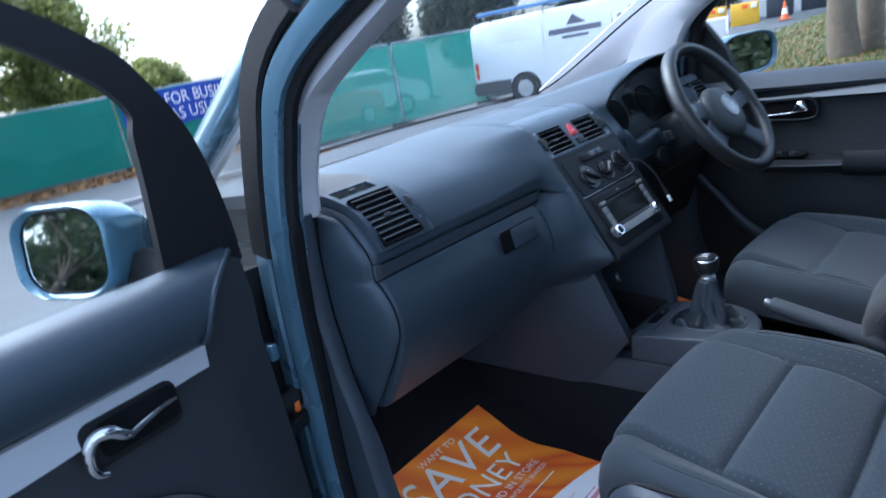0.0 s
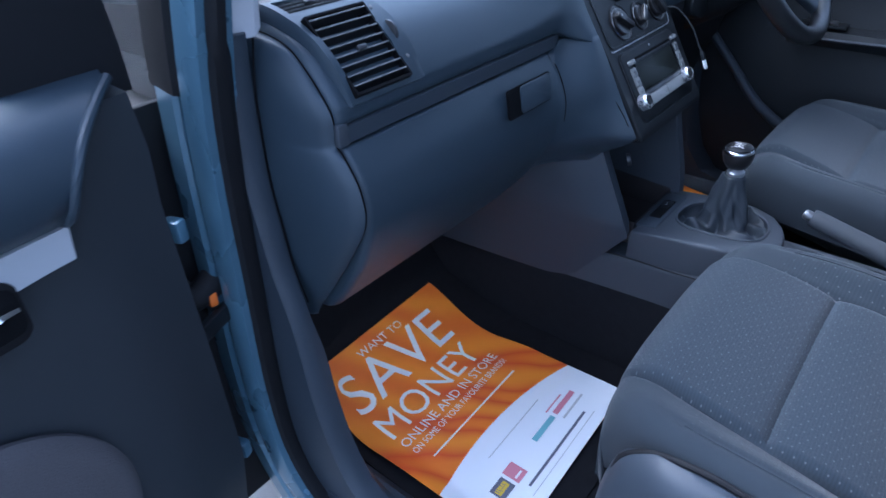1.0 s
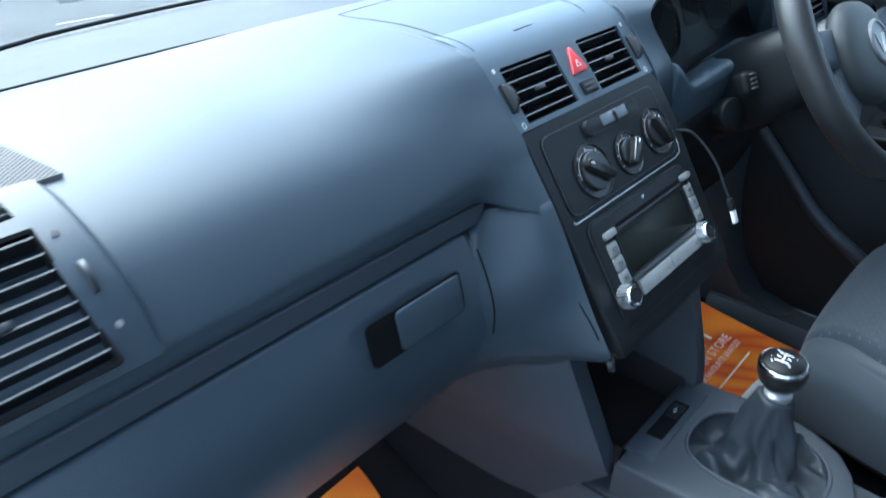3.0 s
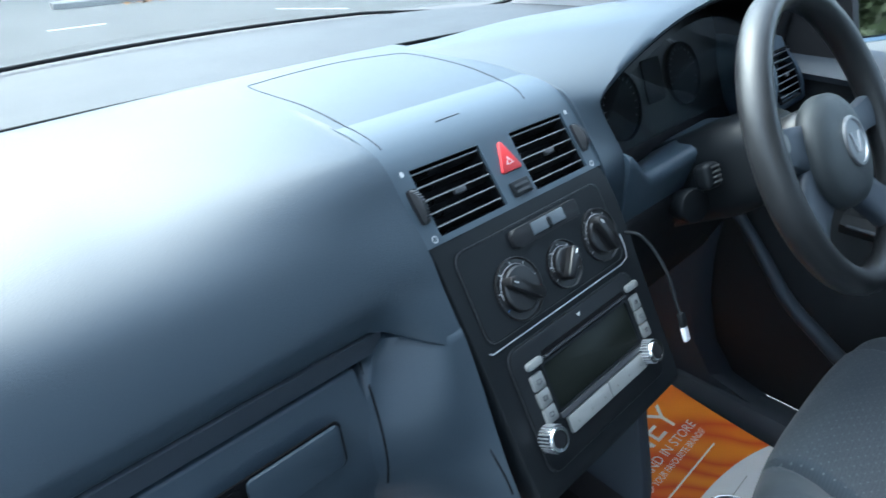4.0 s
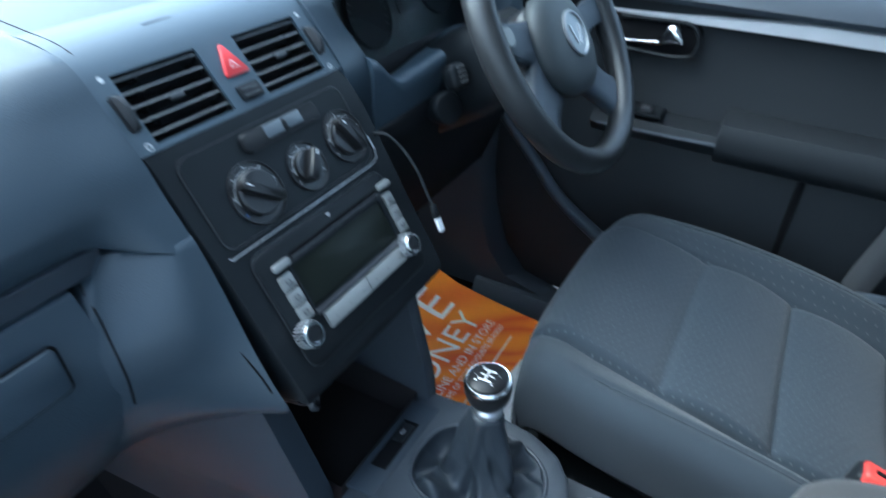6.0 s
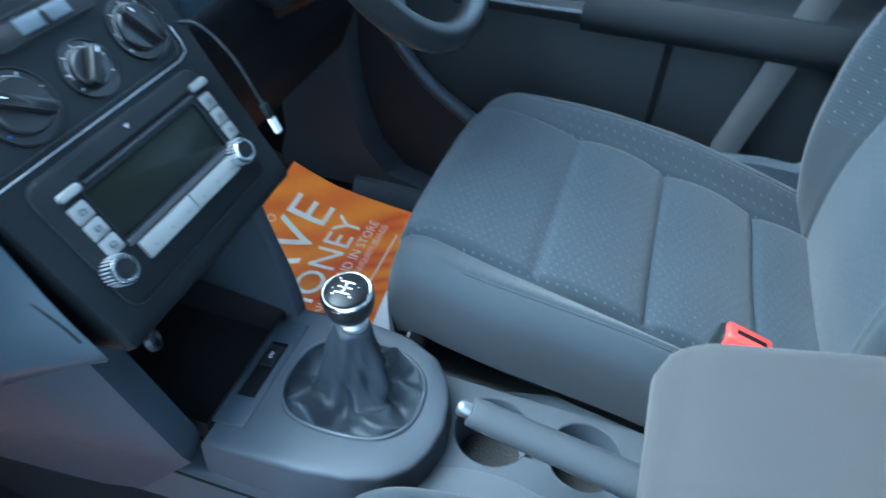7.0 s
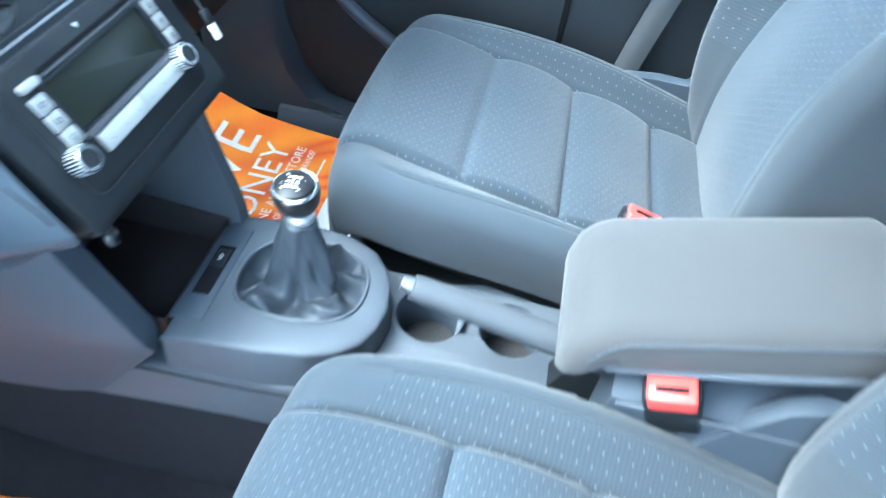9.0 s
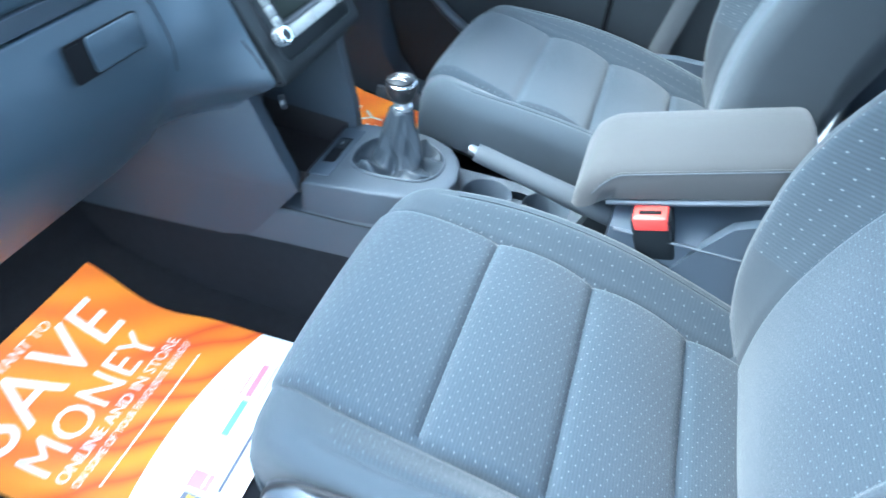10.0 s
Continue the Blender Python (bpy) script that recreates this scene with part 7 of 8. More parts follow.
def road_line(x0, y0, x1, y1, w):
    d = Vector((x1 - x0, y1 - y0, 0)).normalized()
    s = Vector((-d.y, d.x, 0)) * w / 2
    solo("bay_marking", sheet(lambda u, v: (lambda p: (p.x, p.y, hill(p.x, p.y) + 0.006 - 0.01 * (abs(v - 0.5) > 0.45)))(Vector((lerp(x0, x1, u), lerp(y0, y1, u), 0)) + s * (2 * v - 1)), 12, 2, 0.004), PAINT, "faded white bay marking on the asphalt", "road marking", "bay markings", "structure")


for q in ((2.1, 9.75, 2.85, 9.7, 0.10), (3.5, 12.3, 4.6, 11.6, 0.10), (5.2, 9.0, 6.0, 8.2, 0.10), (-1.5, 12.6, 0.4, 12.3, 0.1), (6.4, 6.4, 7.4, 5.6, 0.1)):
    road_line(*q)

# ---- site fence: mesh panels on feet ----
def mesh_cloth(name, colour, see):
    m = material(name, colour, 0.8, vary=0.22, vary_scale=1.6, bump=0.4, bump_scale=60)
    nt = m.node_tree
    p = nt.nodes["Principled BSDF"]
    tr, mx = nt.nodes.new("ShaderNodeBsdfTransparent"), nt.nodes.new("ShaderNodeMixShader")
    tl, m2 = nt.nodes.new("ShaderNodeBsdfTranslucent"), nt.nodes.new("ShaderNodeMixShader")
    tl.inputs[0].default_value = (*colour, 1)
    m2.inputs[0].default_value = 0.35
    nt.links.new(p.outputs[0], m2.inputs[1])
    nt.links.new(tl.outputs[0], m2.inputs[2])
    mx.inputs[0].default_value = see
    nt.links.new(m2.outputs[0], mx.inputs[1])
    nt.links.new(tr.outputs[0], mx.inputs[2])
    nt.links.new(mx.outputs[0], nt.nodes["Material Output"].inputs[0])
    return m


NET_A = mesh_cloth("green_debris_net_dense", (0.045, 0.29, 0.215), 0.12)
NET_B = mesh_cloth("green_debris_net_thin", (0.06, 0.36, 0.30), 0.5)
STEEL = material("galvanised_steel", (0.5, 0.52, 0.52), 0.4, 0.8, vary=0.15, vary_scale=20)
FOOT = material("black_rubber_foot", (0.03, 0.03, 0.032), 0.85, vary=0.2, vary_scale=15)
YELLOW = material("yellow_foot_end", (0.65, 0.38, 0.02), 0.6)


def fence_panel(x0, y0, x1, y1, h, net):
    ob = thing("fence_panel", ((x0 + x1) / 2, (y0 + y1) / 2, hill((x0 + x1) / 2, (y0 + y1) / 2)), "steel site fence panel hung with green netting", "fence", "site fence")
    za, zb = hill(x0, y0), hill(x1, y1)
    d = Vector((x1 - x0, y1 - y0, 0)).normalized()
    nrm = Vector((-d.y, d.x, 0))
    A, B = Vector((x0, y0, 0)) + d * 0.03, Vector((x1, y1, 0)) - d * 0.03
    up = lambda p, z: Vector((p.x, p.y, z))
    bar_ = [up(A, za + 0.1), up(A, za + h - 0.06), up(A, za + h) + d * 0.06, up(B, zb + h) - d * 0.06, up(B, zb + h - 0.06), up(B, zb + 0.1)]
    part("frame_tube", tube(bar_, 0.021, 8), STEEL, ob)
    part("lower_rail", tube([up(A, za + 0.16), up(B, zb + 0.16)], 0.016, 8), STEEL, ob)
    part("netting", sheet(lambda u, v: (lambda p: (p.x, p.y, lerp(za, zb, u) + lerp(0.12, h - 0.01, v) - 0.012 * math.sin(u * 9) * v))(A.lerp(B, u) + nrm * (-0.03 + 0.03 * noise.noise(Vector((u * 5 + x0, v * 3, y0))))), 24, 12, 0.004, tuple(nrm)), net, ob, "green netting")
    for k in range(1, 9):
        q = A.lerp(B, k / 9)
        part("wire", tube([up(q, lerp(za, zb, k / 9) + 0.16), up(q, lerp(za, zb, k / 9) + h)], 0.004, 5), STEEL, ob)
    ft = Matrix.Translation((x1, y1, zb + 0.06)) @ Matrix.Rotation(math.atan2(d.y, d.x), 4, "Z")
    f = part("foot", box(0.24, 0.68, 0.12, ft, 0.03), FOOT, ob, "black rubber foot with yellow ends")
    for s in (-1, 1):
        part("foot_end", box(0.19, 0.06, 0.08, ft @ pose(0, s * 0.325, 0), 0.02), YELLOW, f)
    part("clip", box(0.07, 0.05, 0.05, ft @ pose(0, 0, h * 0.62), 0.01), STEEL, ob)
    return ob


p0 = Vector((5.32, 17.5, 0))
run = Vector((1.0, -0.18, 0)).normalized()
for k in range(-5, 3):
    a = p0 + run * 3.45 * k
    b = p0 + run * 3.45 * (k + 1)
    fence_panel(a.x, a.y, b.x, b.y, 2.0, NET_A)
f0 = Vector((9.66, 11.14, 0))
run2 = Vector((1.0, -0.118, 0)).normalized()
for k in (-1, 0, 1):
    a, b = f0 + run2 * 2.95 * k, f0 + run2 * 2.95 * (k + 1)
    fence_panel(a.x, a.y, b.x, b.y, 2.0, NET_B)

# banner on the far fence
banner = thing("banner", (6.9, 17.1, 0.5), "blue banner with white capital letters tied to the fence", "banner")
b0 = Vector((5.43, 17.45, 0)) - Vector((0.18, 1.0, 0)).normalized() * 0.10
BN = Vector((-0.18, -1.0, 0)).normalized()


def banner_at(u, v):
    p = b0 + run * 3.6 * u + BN * (0.03 * math.sin(u * 17) * (1 - v) + 0.02 * math.sin(u * 31 + v * 4))
    return (p.x, p.y, lerp(0.55, 1.53, v) + 0.02 * u + 0.015 * math.sin(u * 14))


part("cloth", sheet(banner_at, 60, 14, 0.003, tuple(-BN)), material("blue_banner_cloth", (0.012, 0.05, 0.33), 0.6, vary=0.15, vary_scale=4), banner, "blue cloth")


def banner_words(text, u0, u1, v0, v1):
    bm = flat_text(text, (u1 - u0), (v1 - v0), pose(u0, v0, 0), 0)
    bmesh.ops.triangulate(bm, faces=bm.faces)
    for v in bm.verts:
        q = Vector(banner_at(v.co.x, v.co.y)) + BN * 0.02
        v.co = q
    part("text_line", bm, WHITE, banner, "white capital letters", 0)


banner_words("OPEN FOR BUSINESS", 0.04, 0.95, 0.55, 0.88)
banner_words("AS USUAL", 0.33, 0.80, 0.12, 0.45)

# ---- white van ----
def wheel_on(parent, c, axis, r, w):
    m = Matrix.Translation(c) @ Vector(axis).to_track_quat("Z", "Y").to_matrix().to_4x4()
    t = part("wheel", lathe([(r * 0.62, -w / 2), (r * 0.93, -w / 2), (r, -w * 0.32), (r, w * 0.32), (r * 0.93, w / 2), (r * 0.62, w / 2)], m, 32), FOOT, parent, "black tyre")
    part("rim", lathe([(r * 0.63, w * 0.505), (r * 0.60, w * 0.54), (r * 0.52, w * 0.52), (r * 0.30, w * 0.53), (r * 0.16, w * 0.58), (r * 0.01, w * 0.58)], m, 24), SILVER, t, "steel rim")


VANW = material("white_van_paint", (0.74, 0.75, 0.76), 0.35, vary=0.06, vary_scale=3, coat=0.3)
VGLASS = material("dark_vehicle_glass", (0.03, 0.045, 0.05), 0.08, vary=0.1, rough_vary=0.03)
van = thing("white_van", (12.9, 8.2, -0.43), "white panel van with dark lettering parked by the fence", "van")
VD = Vector((0.31, -0.95, 0)).normalized()
VS = Vector((VD.y, -VD.x, 0))                     # towards the camera's side
if VS.x > 0:
    VS = -VS
V0 = Vector((12.09, 10.67, -0.43))


def vp(a, s, z):
    """a along the van from its tail, s out of its near side, z over the ground."""
    return V0 + VD * a + VS * s + Vector((0, 0, z))


sec = lambda a, z1, z0=0.32, w=0.0: [vp(a, 0.0 - w, z0), vp(a, 0.015 - w, 0.75), vp(a, 0.0 - w, 1.2), vp(a, -0.07 - w, z1 - 0.18), vp(a, -0.13 - w, z1 - 0.05), vp(a, -0.25 - w, z1), vp(a, -1.45 + w, z1), vp(a, -1.6 + w, z1 - 0.05), vp(a, -1.66 + w, z1 - 0.18), vp(a, -1.75 + w, 1.2), vp(a, -1.76 + w, 0.75), vp(a, -1.75 + w, z0)]
part("body", loft([sec(0.0, 2.0), sec(0.04, 2.06), sec(0.3, 2.1), sec(2.6, 2.13), sec(4.0, 2.1), sec(4.6, 1.98, w=0.02), sec(5.25, 1.32, w=0.05), sec(5.9, 1.08, w=0.10), sec(6.1, 0.8, w=0.18)]), VANW, van, "white painted body", 35)
part("lower_band", loft([[vp(a, 0.022, 0.28), vp(a, 0.03, 0.42), vp(a, 0.03, 0.60), vp(a, 0.0, 0.62), vp(a, -0.05, 0.30)] for a in (-0.02, 0.98)]), material("grey_bumper", (0.08, 0.08, 0.085), 0.7), van, "dark grey lower band")
part("bumper", box(0.14, 1.7, 0.22, Matrix.Translation(vp(-0.04, -0.87, 0.42)) @ Matrix.Rotation(math.atan2(VD.y, VD.x), 4, "Z"), 0.04), material("grey_bumper_plastic", (0.09, 0.09, 0.095), 0.7), van, "grey rear bumper")
part("tail_lamp", loft([[vp(0.05, 0.03, z), vp(0.12, 0.035, z), vp(0.14, -0.02, z), vp(0.02, -0.02, z)] for z in (0.72, 0.9, 1.12)]), RED, van, "red tail lamp")
part("tail_lamp", loft([[vp(0.05, 0.034, z), vp(0.12, 0.038, z), vp(0.14, -0.02, z), vp(0.02, -0.02, z)] for z in (0.86, 0.93)]), YELLOW, van, "amber lamp")
part("cab_window", loft([[vp(a, 0.012 - (z - 1.2) * 0.12, z) for a, z in ((3.78, 1.32), (3.78, 1.88), (4.4, 1.86), (4.9, 1.36))], [vp(a, -0.02 - (z - 1.2) * 0.12, z) for a, z in ((3.78, 1.32), (3.78, 1.88), (4.4, 1.86), (4.9, 1.36))]]), VGLASS, van, "dark cab window")
part("door_line", box(0.012, 0.012, 1.35, Matrix.Translation(vp(3.66, 0.0, 1.12)), 0.002), FOOT, van)
part("door_line", box(0.012, 0.012, 1.45, Matrix.Translation(vp(1.95, 0.0, 1.2)), 0.002), MARK, van)
part("door_grip", box(0.03, 0.14, 0.05, Matrix.Translation(vp(3.5, 0.02, 1.15)) @ Matrix.Rotation(math.atan2(VD.y, VD.x) - math.pi / 2, 4, "Z"), 0.01), FOOT, van, "black door grip")
part("cab_mirror", box(0.10, 0.22, 0.26, Matrix.Translation(vp(4.55, 0.16, 1.42)) @ Matrix.Rotation(math.atan2(VD.y, VD.x) + math.pi / 2, 4, "Z"), 0.03), FOOT, van, "black door mirror")
arch = lathe([(0.30, -0.12), (0.40, -0.12), (0.41, 0.0), (0.40, 0.02), (0.34, 0.02), (0.30, 0.0)], Matrix.Translation(vp(1.36, 0.012, 0.34)) @ VS.to_track_quat("Z", "Y").to_matrix().to_4x4(), 36)
part("wheel_arch", arch, FOOT, van, "dark wheel arch")
wheel_on(van, vp(1.36, -0.03, 0.33), VS, 0.33, 0.20)
wheel_on(van, vp(4.9, -0.05, 0.33), VS, 0.33, 0.20)
wheel_on(van, vp(1.36, -1.66, 0.33), -VS, 0.33, 0.20)
for a in (0.6, 2.0, 3.4):
    part("roof_bar", tube([vp(a, -0.1, 2.06), vp(a, -0.12, 2.24), vp(a, -1.6, 2.24), vp(a, -1.62, 2.06)], 0.022, 8), FOOT, van, "dark roof bar")
part("roof_load", tube([vp(0.1, -0.5, 2.30), vp(4.2, -0.5, 2.30)], 0.05, 10), material("blue_ladder_tube", (0.06, 0.16, 0.34), 0.5), van, "blue tube on the roof bars")
for k, (a0, a1, z) in enumerate(((0.75, 1.6, 1.86), (0.62, 1.7, 1.75), (0.8, 1.55, 1.64), (0.7, 1.65, 1.53))):
    part("lettering_bar", loft([[vp(a, 0.004 - (z - 1.2) * 0.10, z), vp(a, 0.004 - (z - 1.13) * 0.10, z + 0.045), vp(a, -0.03 - (z - 1.13) * 0.10, z + 0.045), vp(a, -0.03 - (z - 1.2) * 0.10, z)] for a in (a0, a1)]), MARK, van)
for a0, a1, z, hgt in ((2.1, 3.4, 1.49, 0.13), (2.42, 3.08, 1.37, 0.07)):
    part("name_bar", loft([[vp(a, 0.006 - (z - 1.2) * 0.10, z), vp(a, 0.006 - (z + hgt - 1.2) * 0.10, z + hgt), vp(a, -0.03 - (z + hgt - 1.2) * 0.10, z + hgt), vp(a, -0.03 - (z - 1.2) * 0.10, z)] for a in (a0, a1)]), INK, van, "dark lettering as a bar")
part("name_mark", loft([[vp(a, q - (z - 1.2) * 0.10, z) for a, z in ((2.55, 1.68), (3.05, 1.68), (2.72, 1.92))] for q in (0.006, -0.02)]), INK, van, "dark triangular mark")

# ---- vehicles behind the thin netting ----
def parked_car(name, c, turn, paint, label):
    ob = thing(name, c, label, "car", "parked cars")
    m = Matrix.Translation(c) @ Matrix.Rotation(radians(turn), 4, "Z")
    prof = [(-2.1, 0.35), (-2.15, 0.7), (-1.95, 0.92), (-1.55, 1.0), (-0.95, 1.42), (0.5, 1.45), (1.15, 1.02), (1.95, 0.88), (2.1, 0.6), (2.05, 0.35)]
    part("body", loft([[m @ Vector((x, y, lerp(0.6, z, s) if z > 1.0 else z)) for x, z in prof] for y, s in ((-0.86, 0.75), (-0.8, 0.95), (-0.6, 1.0), (0.6, 1.0), (0.8, 0.95), (0.86, 0.75))]), paint, ob, smooth=30)
    for sy in (-1, 1):
        part("side_window", loft([[m @ Vector((x, sy * y, z)) for x, z in ((-1.3, 1.02), (-0.9, 1.33), (0.42, 1.35), (0.95, 1.03))] for y in (0.83, 0.88)]), VGLASS, ob)
        for x in (-1.35, 1.3):
            wheel_on(ob, m @ Vector((x, sy * 0.8, 0.31)), m.to_3x3() @ Vector((0, sy, 0)), 0.31, 0.2)
    for sx, z, mt in ((-1, 0.78, RED), (1, 0.7, MARK)):
        for sy in (-1, 1):
            part("lamp", box(0.08, 0.3, 0.13, m @ pose(sx * 2.06, sy * 0.62, z), 0.02), mt, ob)
    return ob


parked_car("parked_car", (11.0, 14.6, -0.43), 150, VANW, "white car parked behind the green netting")
parked_car("parked_car", (8.7, 13.6, -0.43), 10, material("orange_red_paint", (0.5, 0.10, 0.05), 0.4, vary=0.08), "orange-red car parked behind the green netting")

# ---- bushes and trees ----
LEAFA = material("yellow_green_leaves", (0.29, 0.31, 0.095), 0.6, vary=0.5, vary_scale=3)
LEAFB = material("dark_green_leaves", (0.045, 0.065, 0.03), 0.6, vary=0.5, vary_scale=3)
BARK = material("grey_brown_bark", (0.135, 0.105, 0.075), 0.95, bump=1.0, bump_scale=22, vary=0.35, vary_scale=9)
LITTER = material("fallen_leaves", (0.23, 0.11, 0.035), 0.85, vary=0.5, vary_scale=4)
GRASS = material("grass_blades", (0.085, 0.12, 0.03), 0.8, vary=0.45, vary_scale=5)


for lm in (LEAFA, LEAFB, GRASS):
    nt = lm.node_tree
    lt, lx = nt.nodes.new("ShaderNodeBsdfTranslucent"), nt.nodes.new("ShaderNodeMixShader")
    nt.links.new(nt.nodes["Principled BSDF"].inputs["Base Color"].links[0].from_socket, lt.inputs[0])
    lx.inputs[0].default_value = 0.5
    nt.links.new(nt.nodes["Principled BSDF"].outputs[0], lx.inputs[1])
    nt.links.new(lt.outputs[0], lx.inputs[2])
    nt.links.new(lx.outputs[0], nt.nodes["Material Output"].inputs[0])


def leaf_cloud(rng, clumps, per, size):
    """Small leaf quads scattered in uneven clumps."""
    vs, fs = [], []
    for c, r in clumps:
        for _ in range(per):
            d = Vector((rng.gauss(0, 1), rng.gauss(0, 1), rng.gauss(0, 1))).normalized() * r * rng.uniform(0.35, 1.05)
            p = c + Vector((d.x, d.y, d.z * 0.85))
            a = Vector((rng.gauss(0, 1), rng.gauss(0, 1), rng.gauss(0, 0.6))).normalized()
            b = a.cross(Vector((rng.gauss(0, 1), rng.gauss(0, 1), rng.gauss(0, 1)))).normalized()
            s = size * rng.uniform(0.6, 1.4)
            i = len(vs)
            vs += [p - a * s, p + b * s * 0.5, p + a * s, p - b * s * 0.5]
            fs.append((i, i + 1, i + 2, i + 3))
    me = bpy.data.meshes.new("crown")
    me.from_pydata([tuple(v) for v in vs], [], fs)
    return me


def tree(name, x, y, h, spread, seed, leaf, label, low=0.25, clumps=26, per=170, size=0.10, trunk_r=0.16):
    rng = random.Random(seed)
    z = hill(x, y)
    ob = thing(name, (x, y, z), label, "tree" if low > 0.1 else "bush", "trees and bushes")
    pts = [(x + rng.uniform(-0.1, 0.1) * k, y + rng.uniform(-0.1, 0.1) * k, z - 0.1 + h * 0.8 * k / 5) for k in range(6)]
    bm = tube(pts, [trunk_r * 1.35, trunk_r, trunk_r * 0.85, trunk_r * 0.6, trunk_r * 0.4, trunk_r * 0.15], 12, steps=14)
    cl = []
    for k in range(clumps):
        a, q = rng.uniform(0, 2 * math.pi), rng.uniform(0, 1)
        hz = z + h * lerp(low, 1.0, q ** 0.8)
        rad = spread * math.sqrt(max(0.05, 1 - (2 * (q - 0.45)) ** 2)) * rng.uniform(0.35, 1.0)
        c = Vector((x + rad * math.cos(a), y + rad * math.sin(a), hz))
        cl.append((c, spread * rng.uniform(0.22, 0.42)))
        if k % 2 == 0:
            base = Vector(pts[min(4, int(q * 4) + 1)])
            tube([base, base.lerp(c, 0.5) + Vector((0, 0, 0.15)), c], [trunk_r * 0.35, trunk_r * 0.22, trunk_r * 0.06], 6, bm=bm)
    part("trunk", bm, BARK, ob, "tapered trunk with limbs")
    me = leaf_cloud(rng, cl, per, size)
    me.materials.append(leaf)
    c = new("crown", me)
    c.parent = ob
    c.matrix_parent_inverse = Matrix.Translation(-ob.location)
    tagged(c, "uneven leafy crown", kind="stuff")
    return ob


tree("bush", 3.2, 21.5, 7.6, 2.4, 1, LEAFA, "large yellow-green bush behind the fence", 0.05, 70, 560, 0.085, 0.10)
tree("bush", 0.6, 22.0, 8.6, 2.6, 2, LEAFA, "large yellow-green bush behind the fence", 0.05, 70, 560, 0.085, 0.10)
tree("bush", 6.0, 22.4, 5.0, 2.0, 3, LEAFA, "large yellow-green bush behind the fence", 0.05, 60, 460, 0.085, 0.08)
tree("bush", -3.0, 22.0, 8.5, 2.8, 4, LEAFA, "large yellow-green bush behind the fence", 0.05, 70, 560, 0.085, 0.12)
tree("bush", 11.0, 28.0, 3.1, 1.8, 5, LEAFA, "low yellow-green bush far behind the fence", 0.05, 44, 420, 0.09, 0.10)
for k, (x, y, h, s) in enumerate(((22, 27, 5.0, 2.4), (27, 23, 5.6, 2.6), (32, 18.5, 5.4, 2.4), (38, 14, 6.0, 2.8), (19, 31, 3.4, 1.8), (44, 6, 6.5, 3), (47, -3, 6.5, 3))):
    tree("tree", x, y, h, s, 20 + k, LEAFB, "tall dark tree beyond the site", 0.12, 60, 420, 0.13, 0.22)
tree("tree", 14.0, 2.55, 8.5, 3.2, 41, LEAFA, "tree with a stout grey-brown trunk on the verge", 0.42, 30, 150, 0.12, 0.24)
tree("tree", 14.78, 2.32, 7.5, 2.8, 42, LEAFA, "tree with a stout grey-brown trunk on the verge", 0.45, 26, 150, 0.12, 0.22)
tree("tree", -6.5, -9.0, 6.5, 2.6, 43, LEAFB, "thinly leaved tree behind the car", 0.25, 22, 90, 0.10, 0.14)
tree("tree", -10.0, -6.0, 7.0, 2.8, 44, LEAFB, "thinly leaved tree behind the car", 0.25, 22, 90, 0.10, 0.14)
for k, (x, y) in enumerate(((-16, 9), (-20, 13), (-15, 5), (-22, 8))):
    tree("tree", x, y, 6.5 + k * 0.5, 2.6, 50 + k, LEAFB, "thinly leaved tree across the yard", 0.2, 26, 120, 0.13, 0.14)
tree("bush", -10.2, 4.9, 3.4, 1.5, 71, LEAFB, "loose dark bush across the yard", 0.05, 34, 120, 0.09, 0.07)
tree("bush", -12.6, 5.2, 3.0, 1.3, 72, LEAFB, "loose dark bush across the yard", 0.05, 26, 120, 0.09, 0.07)
# hedge beside the driver's side, seen in the mirror
for k in range(6):
    tree("bush", 3.9 + 0.95 * k, -7.4 + 0.95 * k, 3.0, 1.3, 60 + k, LEAFB, "clipped dark hedge bush behind the car", 0.02, 60, 240, 0.09, 0.06)

# verge with grass and fallen leaves
def verge_z(x, y):
    return hill(x, y) + 0.02 + 0.10 * ease((x - 11.5) / 1.0) + 0.05 * ease((x - 13) / 14)


SOIL = material("leaf_strewn_turf", (0.11, 0.095, 0.035), 0.95, bump=1.0, bump_scale=40, vary=0.55, vary_scale=2.2)
solo("verge", sheet(lambda u, v: (lerp(11.3, 60, u ** 1.6), lerp(-14, 6.2, v) + 3.0 * u * v, verge_z(lerp(11.3, 60, u ** 1.6), 0) - (0.3 if v in (0, 1) or u in (0, 1) else 0)), 40, 30), SOIL, "grass verge strewn with brown leaves", "verge", kind="structure")


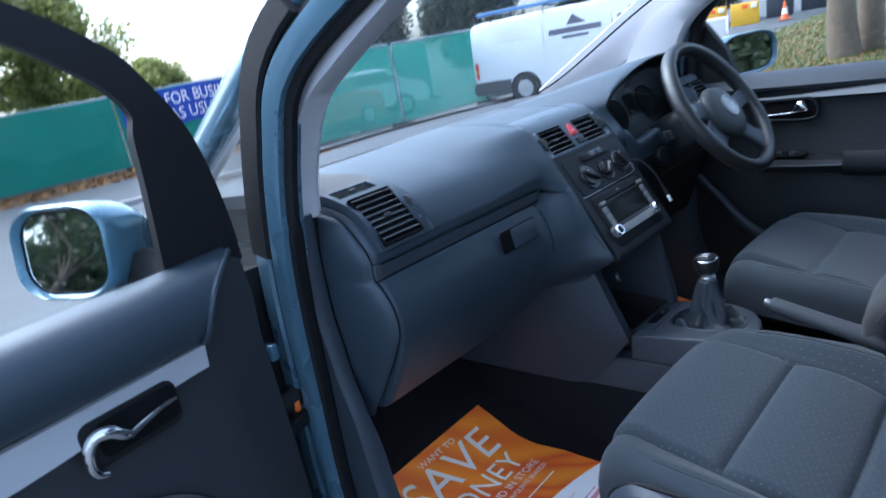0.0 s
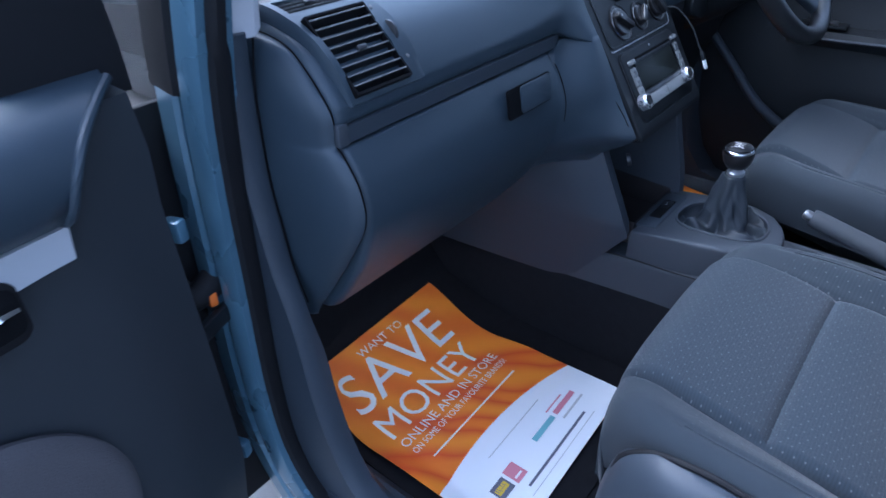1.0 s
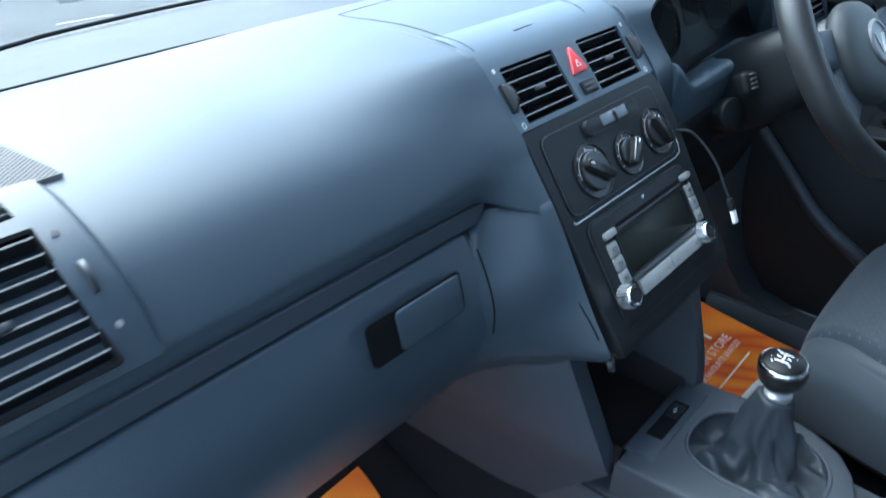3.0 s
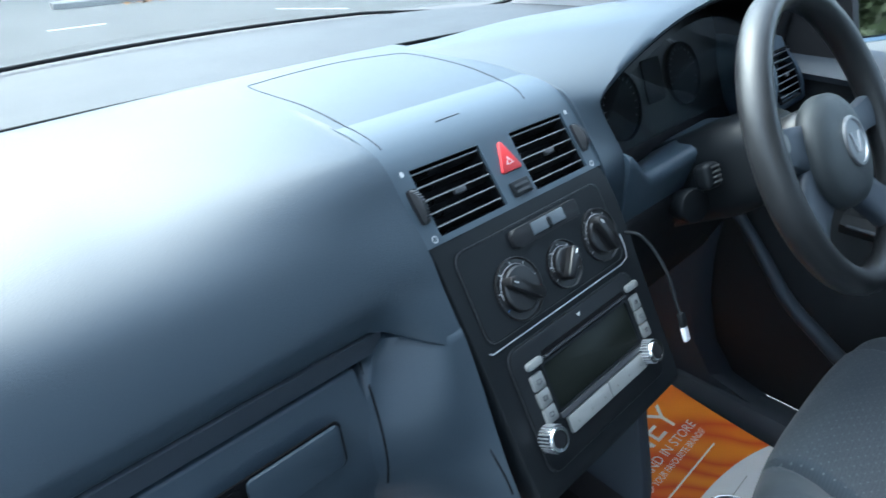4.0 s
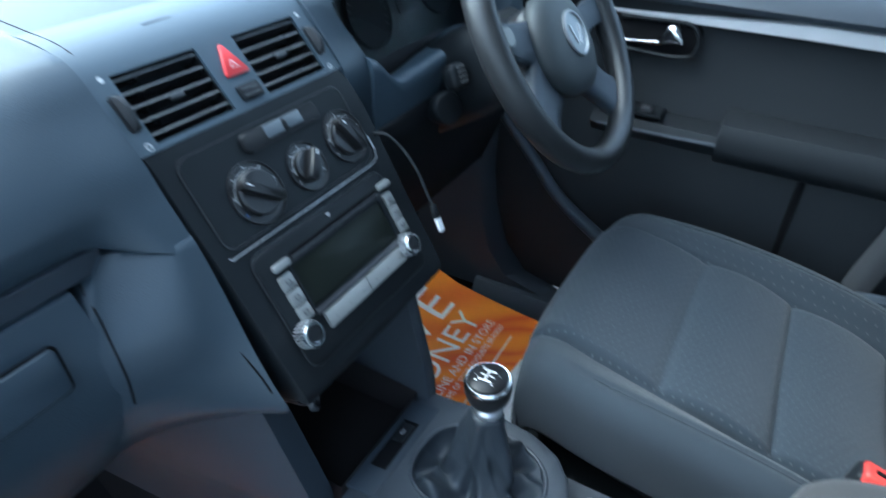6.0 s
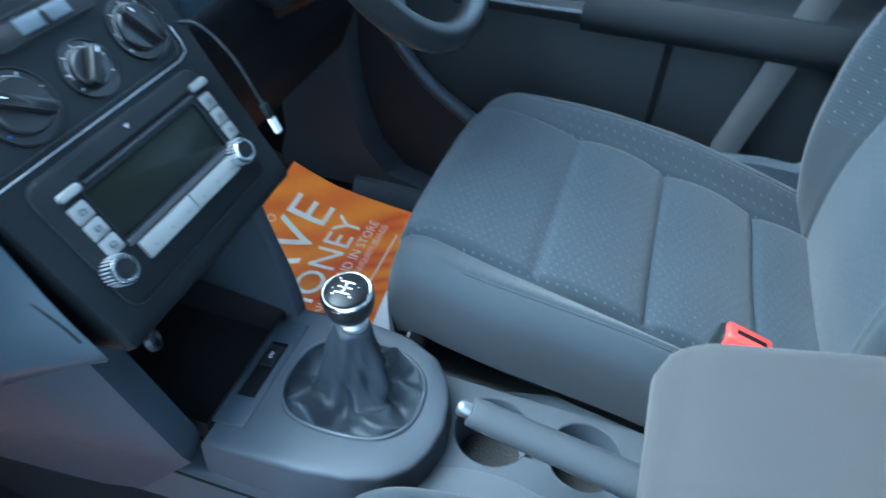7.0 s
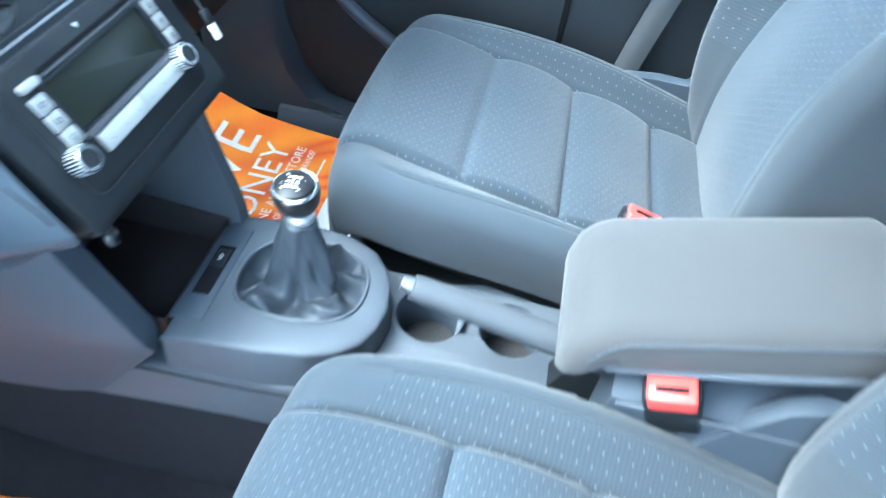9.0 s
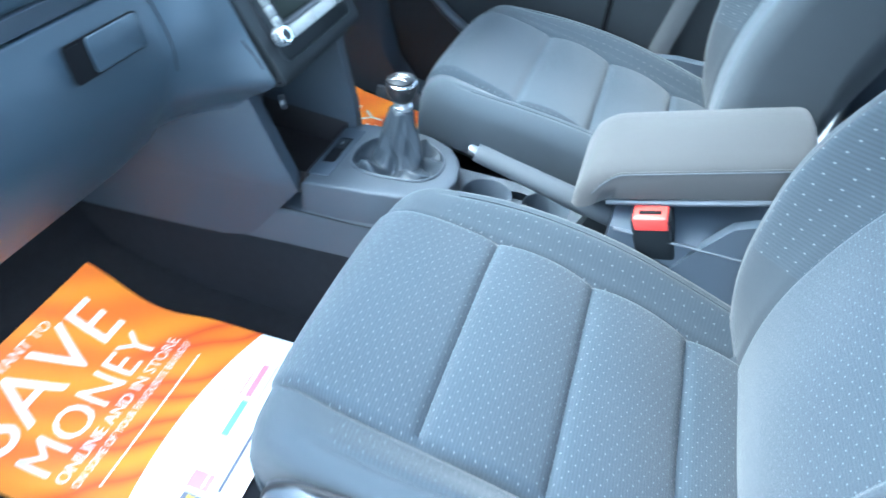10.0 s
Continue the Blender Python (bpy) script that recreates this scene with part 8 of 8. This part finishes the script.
def scatter(name, mt, label, cat, count, area, place_z, size, flat, seed):
    rng = random.Random(seed)
    vs, fs = [], []
    for _ in range(count):
        x, y = area(rng)
        z = place_z(x, y)
        a = rng.uniform(0, 6.28)
        s = size * rng.uniform(0.6, 1.5)
        d = Vector((math.cos(a), math.sin(a), 0))
        e = Vector((-d.y, d.x, 0))
        i = len(vs)
        if flat:
            t = rng.uniform(0.0, 0.5)
            vs += [(x - d.x * s, y - d.y * s, z + 0.01), (x + e.x * s * 0.6, y + e.y * s * 0.6, z + 0.015 + t * s), (x + d.x * s, y + d.y * s, z + 0.012), (x - e.x * s * 0.6, y - e.y * s * 0.6, z + 0.01)]
            fs.append((i, i + 1, i + 2, i + 3))
        else:
            vs += [(x - d.x * 0.01, y - d.y * 0.01, z), (x + d.x * 0.01, y + d.y * 0.01, z), (x + e.x * s * 0.4, y + e.y * s * 0.4, z + s)]
            fs.append((i, i + 1, i + 2))
    me = bpy.data.meshes.new(name)
    me.from_pydata(vs, [], fs)
    me.materials.append(mt)
    return tagged(new(name, me), label, cat, kind="stuff")


scatter("grass", GRASS, "short green grass on the verge", "grass", 26000, lambda r: (11.5 + 24 * r.random() ** 1.5, r.uniform(-6, 7)), verge_z, 0.09, False, 5)
scatter("fallen_leaves", LITTER, "brown fallen leaves on the verge", "leaves", 9000, lambda r: (11.5 + 18 * r.random() ** 1.3, r.uniform(-6, 6)), verge_z, 0.05, True, 6)


def strip_area(r):
    t = r.uniform(-6, 2.4)
    q = p0 + run * 3.45 * t
    o = r.random() ** 1.8 * 2.2 - 0.3
    return q.x - 0.18 * o, q.y - o


scatter("fallen_leaves", LITTER, "drift of brown leaves along the fence", "leaves", 16000, strip_area, hill, 0.06, True, 7)
scatter("fallen_leaves", LITTER, "brown leaves scattered below the thin fence", "leaves", 1500, lambda r: (lambda t, o: (f0.x + run2.x * t, f0.y + run2.y * t - o))(r.uniform(-6, 4), r.random() ** 2 * 0.8), hill, 0.05, True, 8)
# kerb along the thin fence
solo("kerb", loft([[(f0.x + run2.x * t, f0.y + run2.y * t - 0.45 + o, hill(10, 8) + z) for o, z in ((-0.09, -0.1), (-0.09, 0.08), (-0.07, 0.10), (0.07, 0.10), (0.07, -0.1))] for t in (-7, 0, 5)]), material("concrete_kerb", (0.3, 0.29, 0.28), 0.9, bump=0.6, bump_scale=120, vary=0.2, vary_scale=6), "pale concrete kerb in front of the fence", "kerb", kind="structure")

# cones and barrier at the far side
ORANGE = material("orange_plastic", (0.75, 0.13, 0.02), 0.5, vary=0.1)


def cone(x, y, h=0.75):
    z = verge_z(x, y)
    ob = thing("traffic_cone", (x, y, z), "orange traffic cone with a white band", "traffic cone", "traffic cones")
    part("base", box(0.42, 0.42, 0.05, pose(x, y, z + 0.03), 0.012), ORANGE, ob)
    part("cone_body", lathe([(0.16, 0.05), (0.15, 0.08), (0.035, h), (0.02, h + 0.005)], pose(x, y, z), 24), ORANGE, ob)
    part("band", lathe([(0.123, 0.24), (0.125, 0.242), (0.082, 0.48), (0.080, 0.482)], pose(x, y, z), 24), WHITE, ob, "white reflective band")


cone(25.5, 9.6)
cone(30.6, 8.5)
cone(22.6, 9.4)
bar_ = thing("site_barrier", (27.5, 10.6, -0.3), "yellow and red plastic site barrier", "barrier")
for k in range(3):
    part("panel", box(0.12, 1.1, 0.9, pose(27.2 + 0.45 * k, 11.6 - 1.15 * k, 0.32, 0, 0, 20), 0.05), YELLOW, bar_)
    for j in range(3):
        part("stripe", box(0.15, 0.22, 0.18, pose(27.2 + 0.45 * k, 11.6 - 1.15 * k - 0.36 + 0.36 * j, 0.62, 0, 0, 20), 0.01), ORANGE if j % 2 else WHITE, bar_)
BIN = material("dark_bin_plastic", (0.02, 0.025, 0.035), 0.6)
for k, (x, y) in enumerate(((33.0, 9.4), (35.5, 8.6), (38.5, 8.2))):
    bn = thing("wheeled_bin", (x, y, -0.3), "dark wheeled bin on the far kerb", "bin", "wheeled bins")
    part("bin_body", box(0.9, 1.1, 1.1, pose(x, y, 0.35, 0, 0, 12), 0.06), BIN, bn)
    part("bin_lid", box(1.0, 1.2, 0.12, pose(x, y, 0.96, 4, 0, 12), 0.05), BIN, bn)
# far street lamp pole and post by the fence
solo("street_lamp", tube([(7.8, 26, -0.43), (7.75, 26, 3.5), (7.6, 26, 5.6)], [0.07, 0.05, 0.04], 8), STEEL, "thin grey street lamp pole behind the fence", "street lamp")
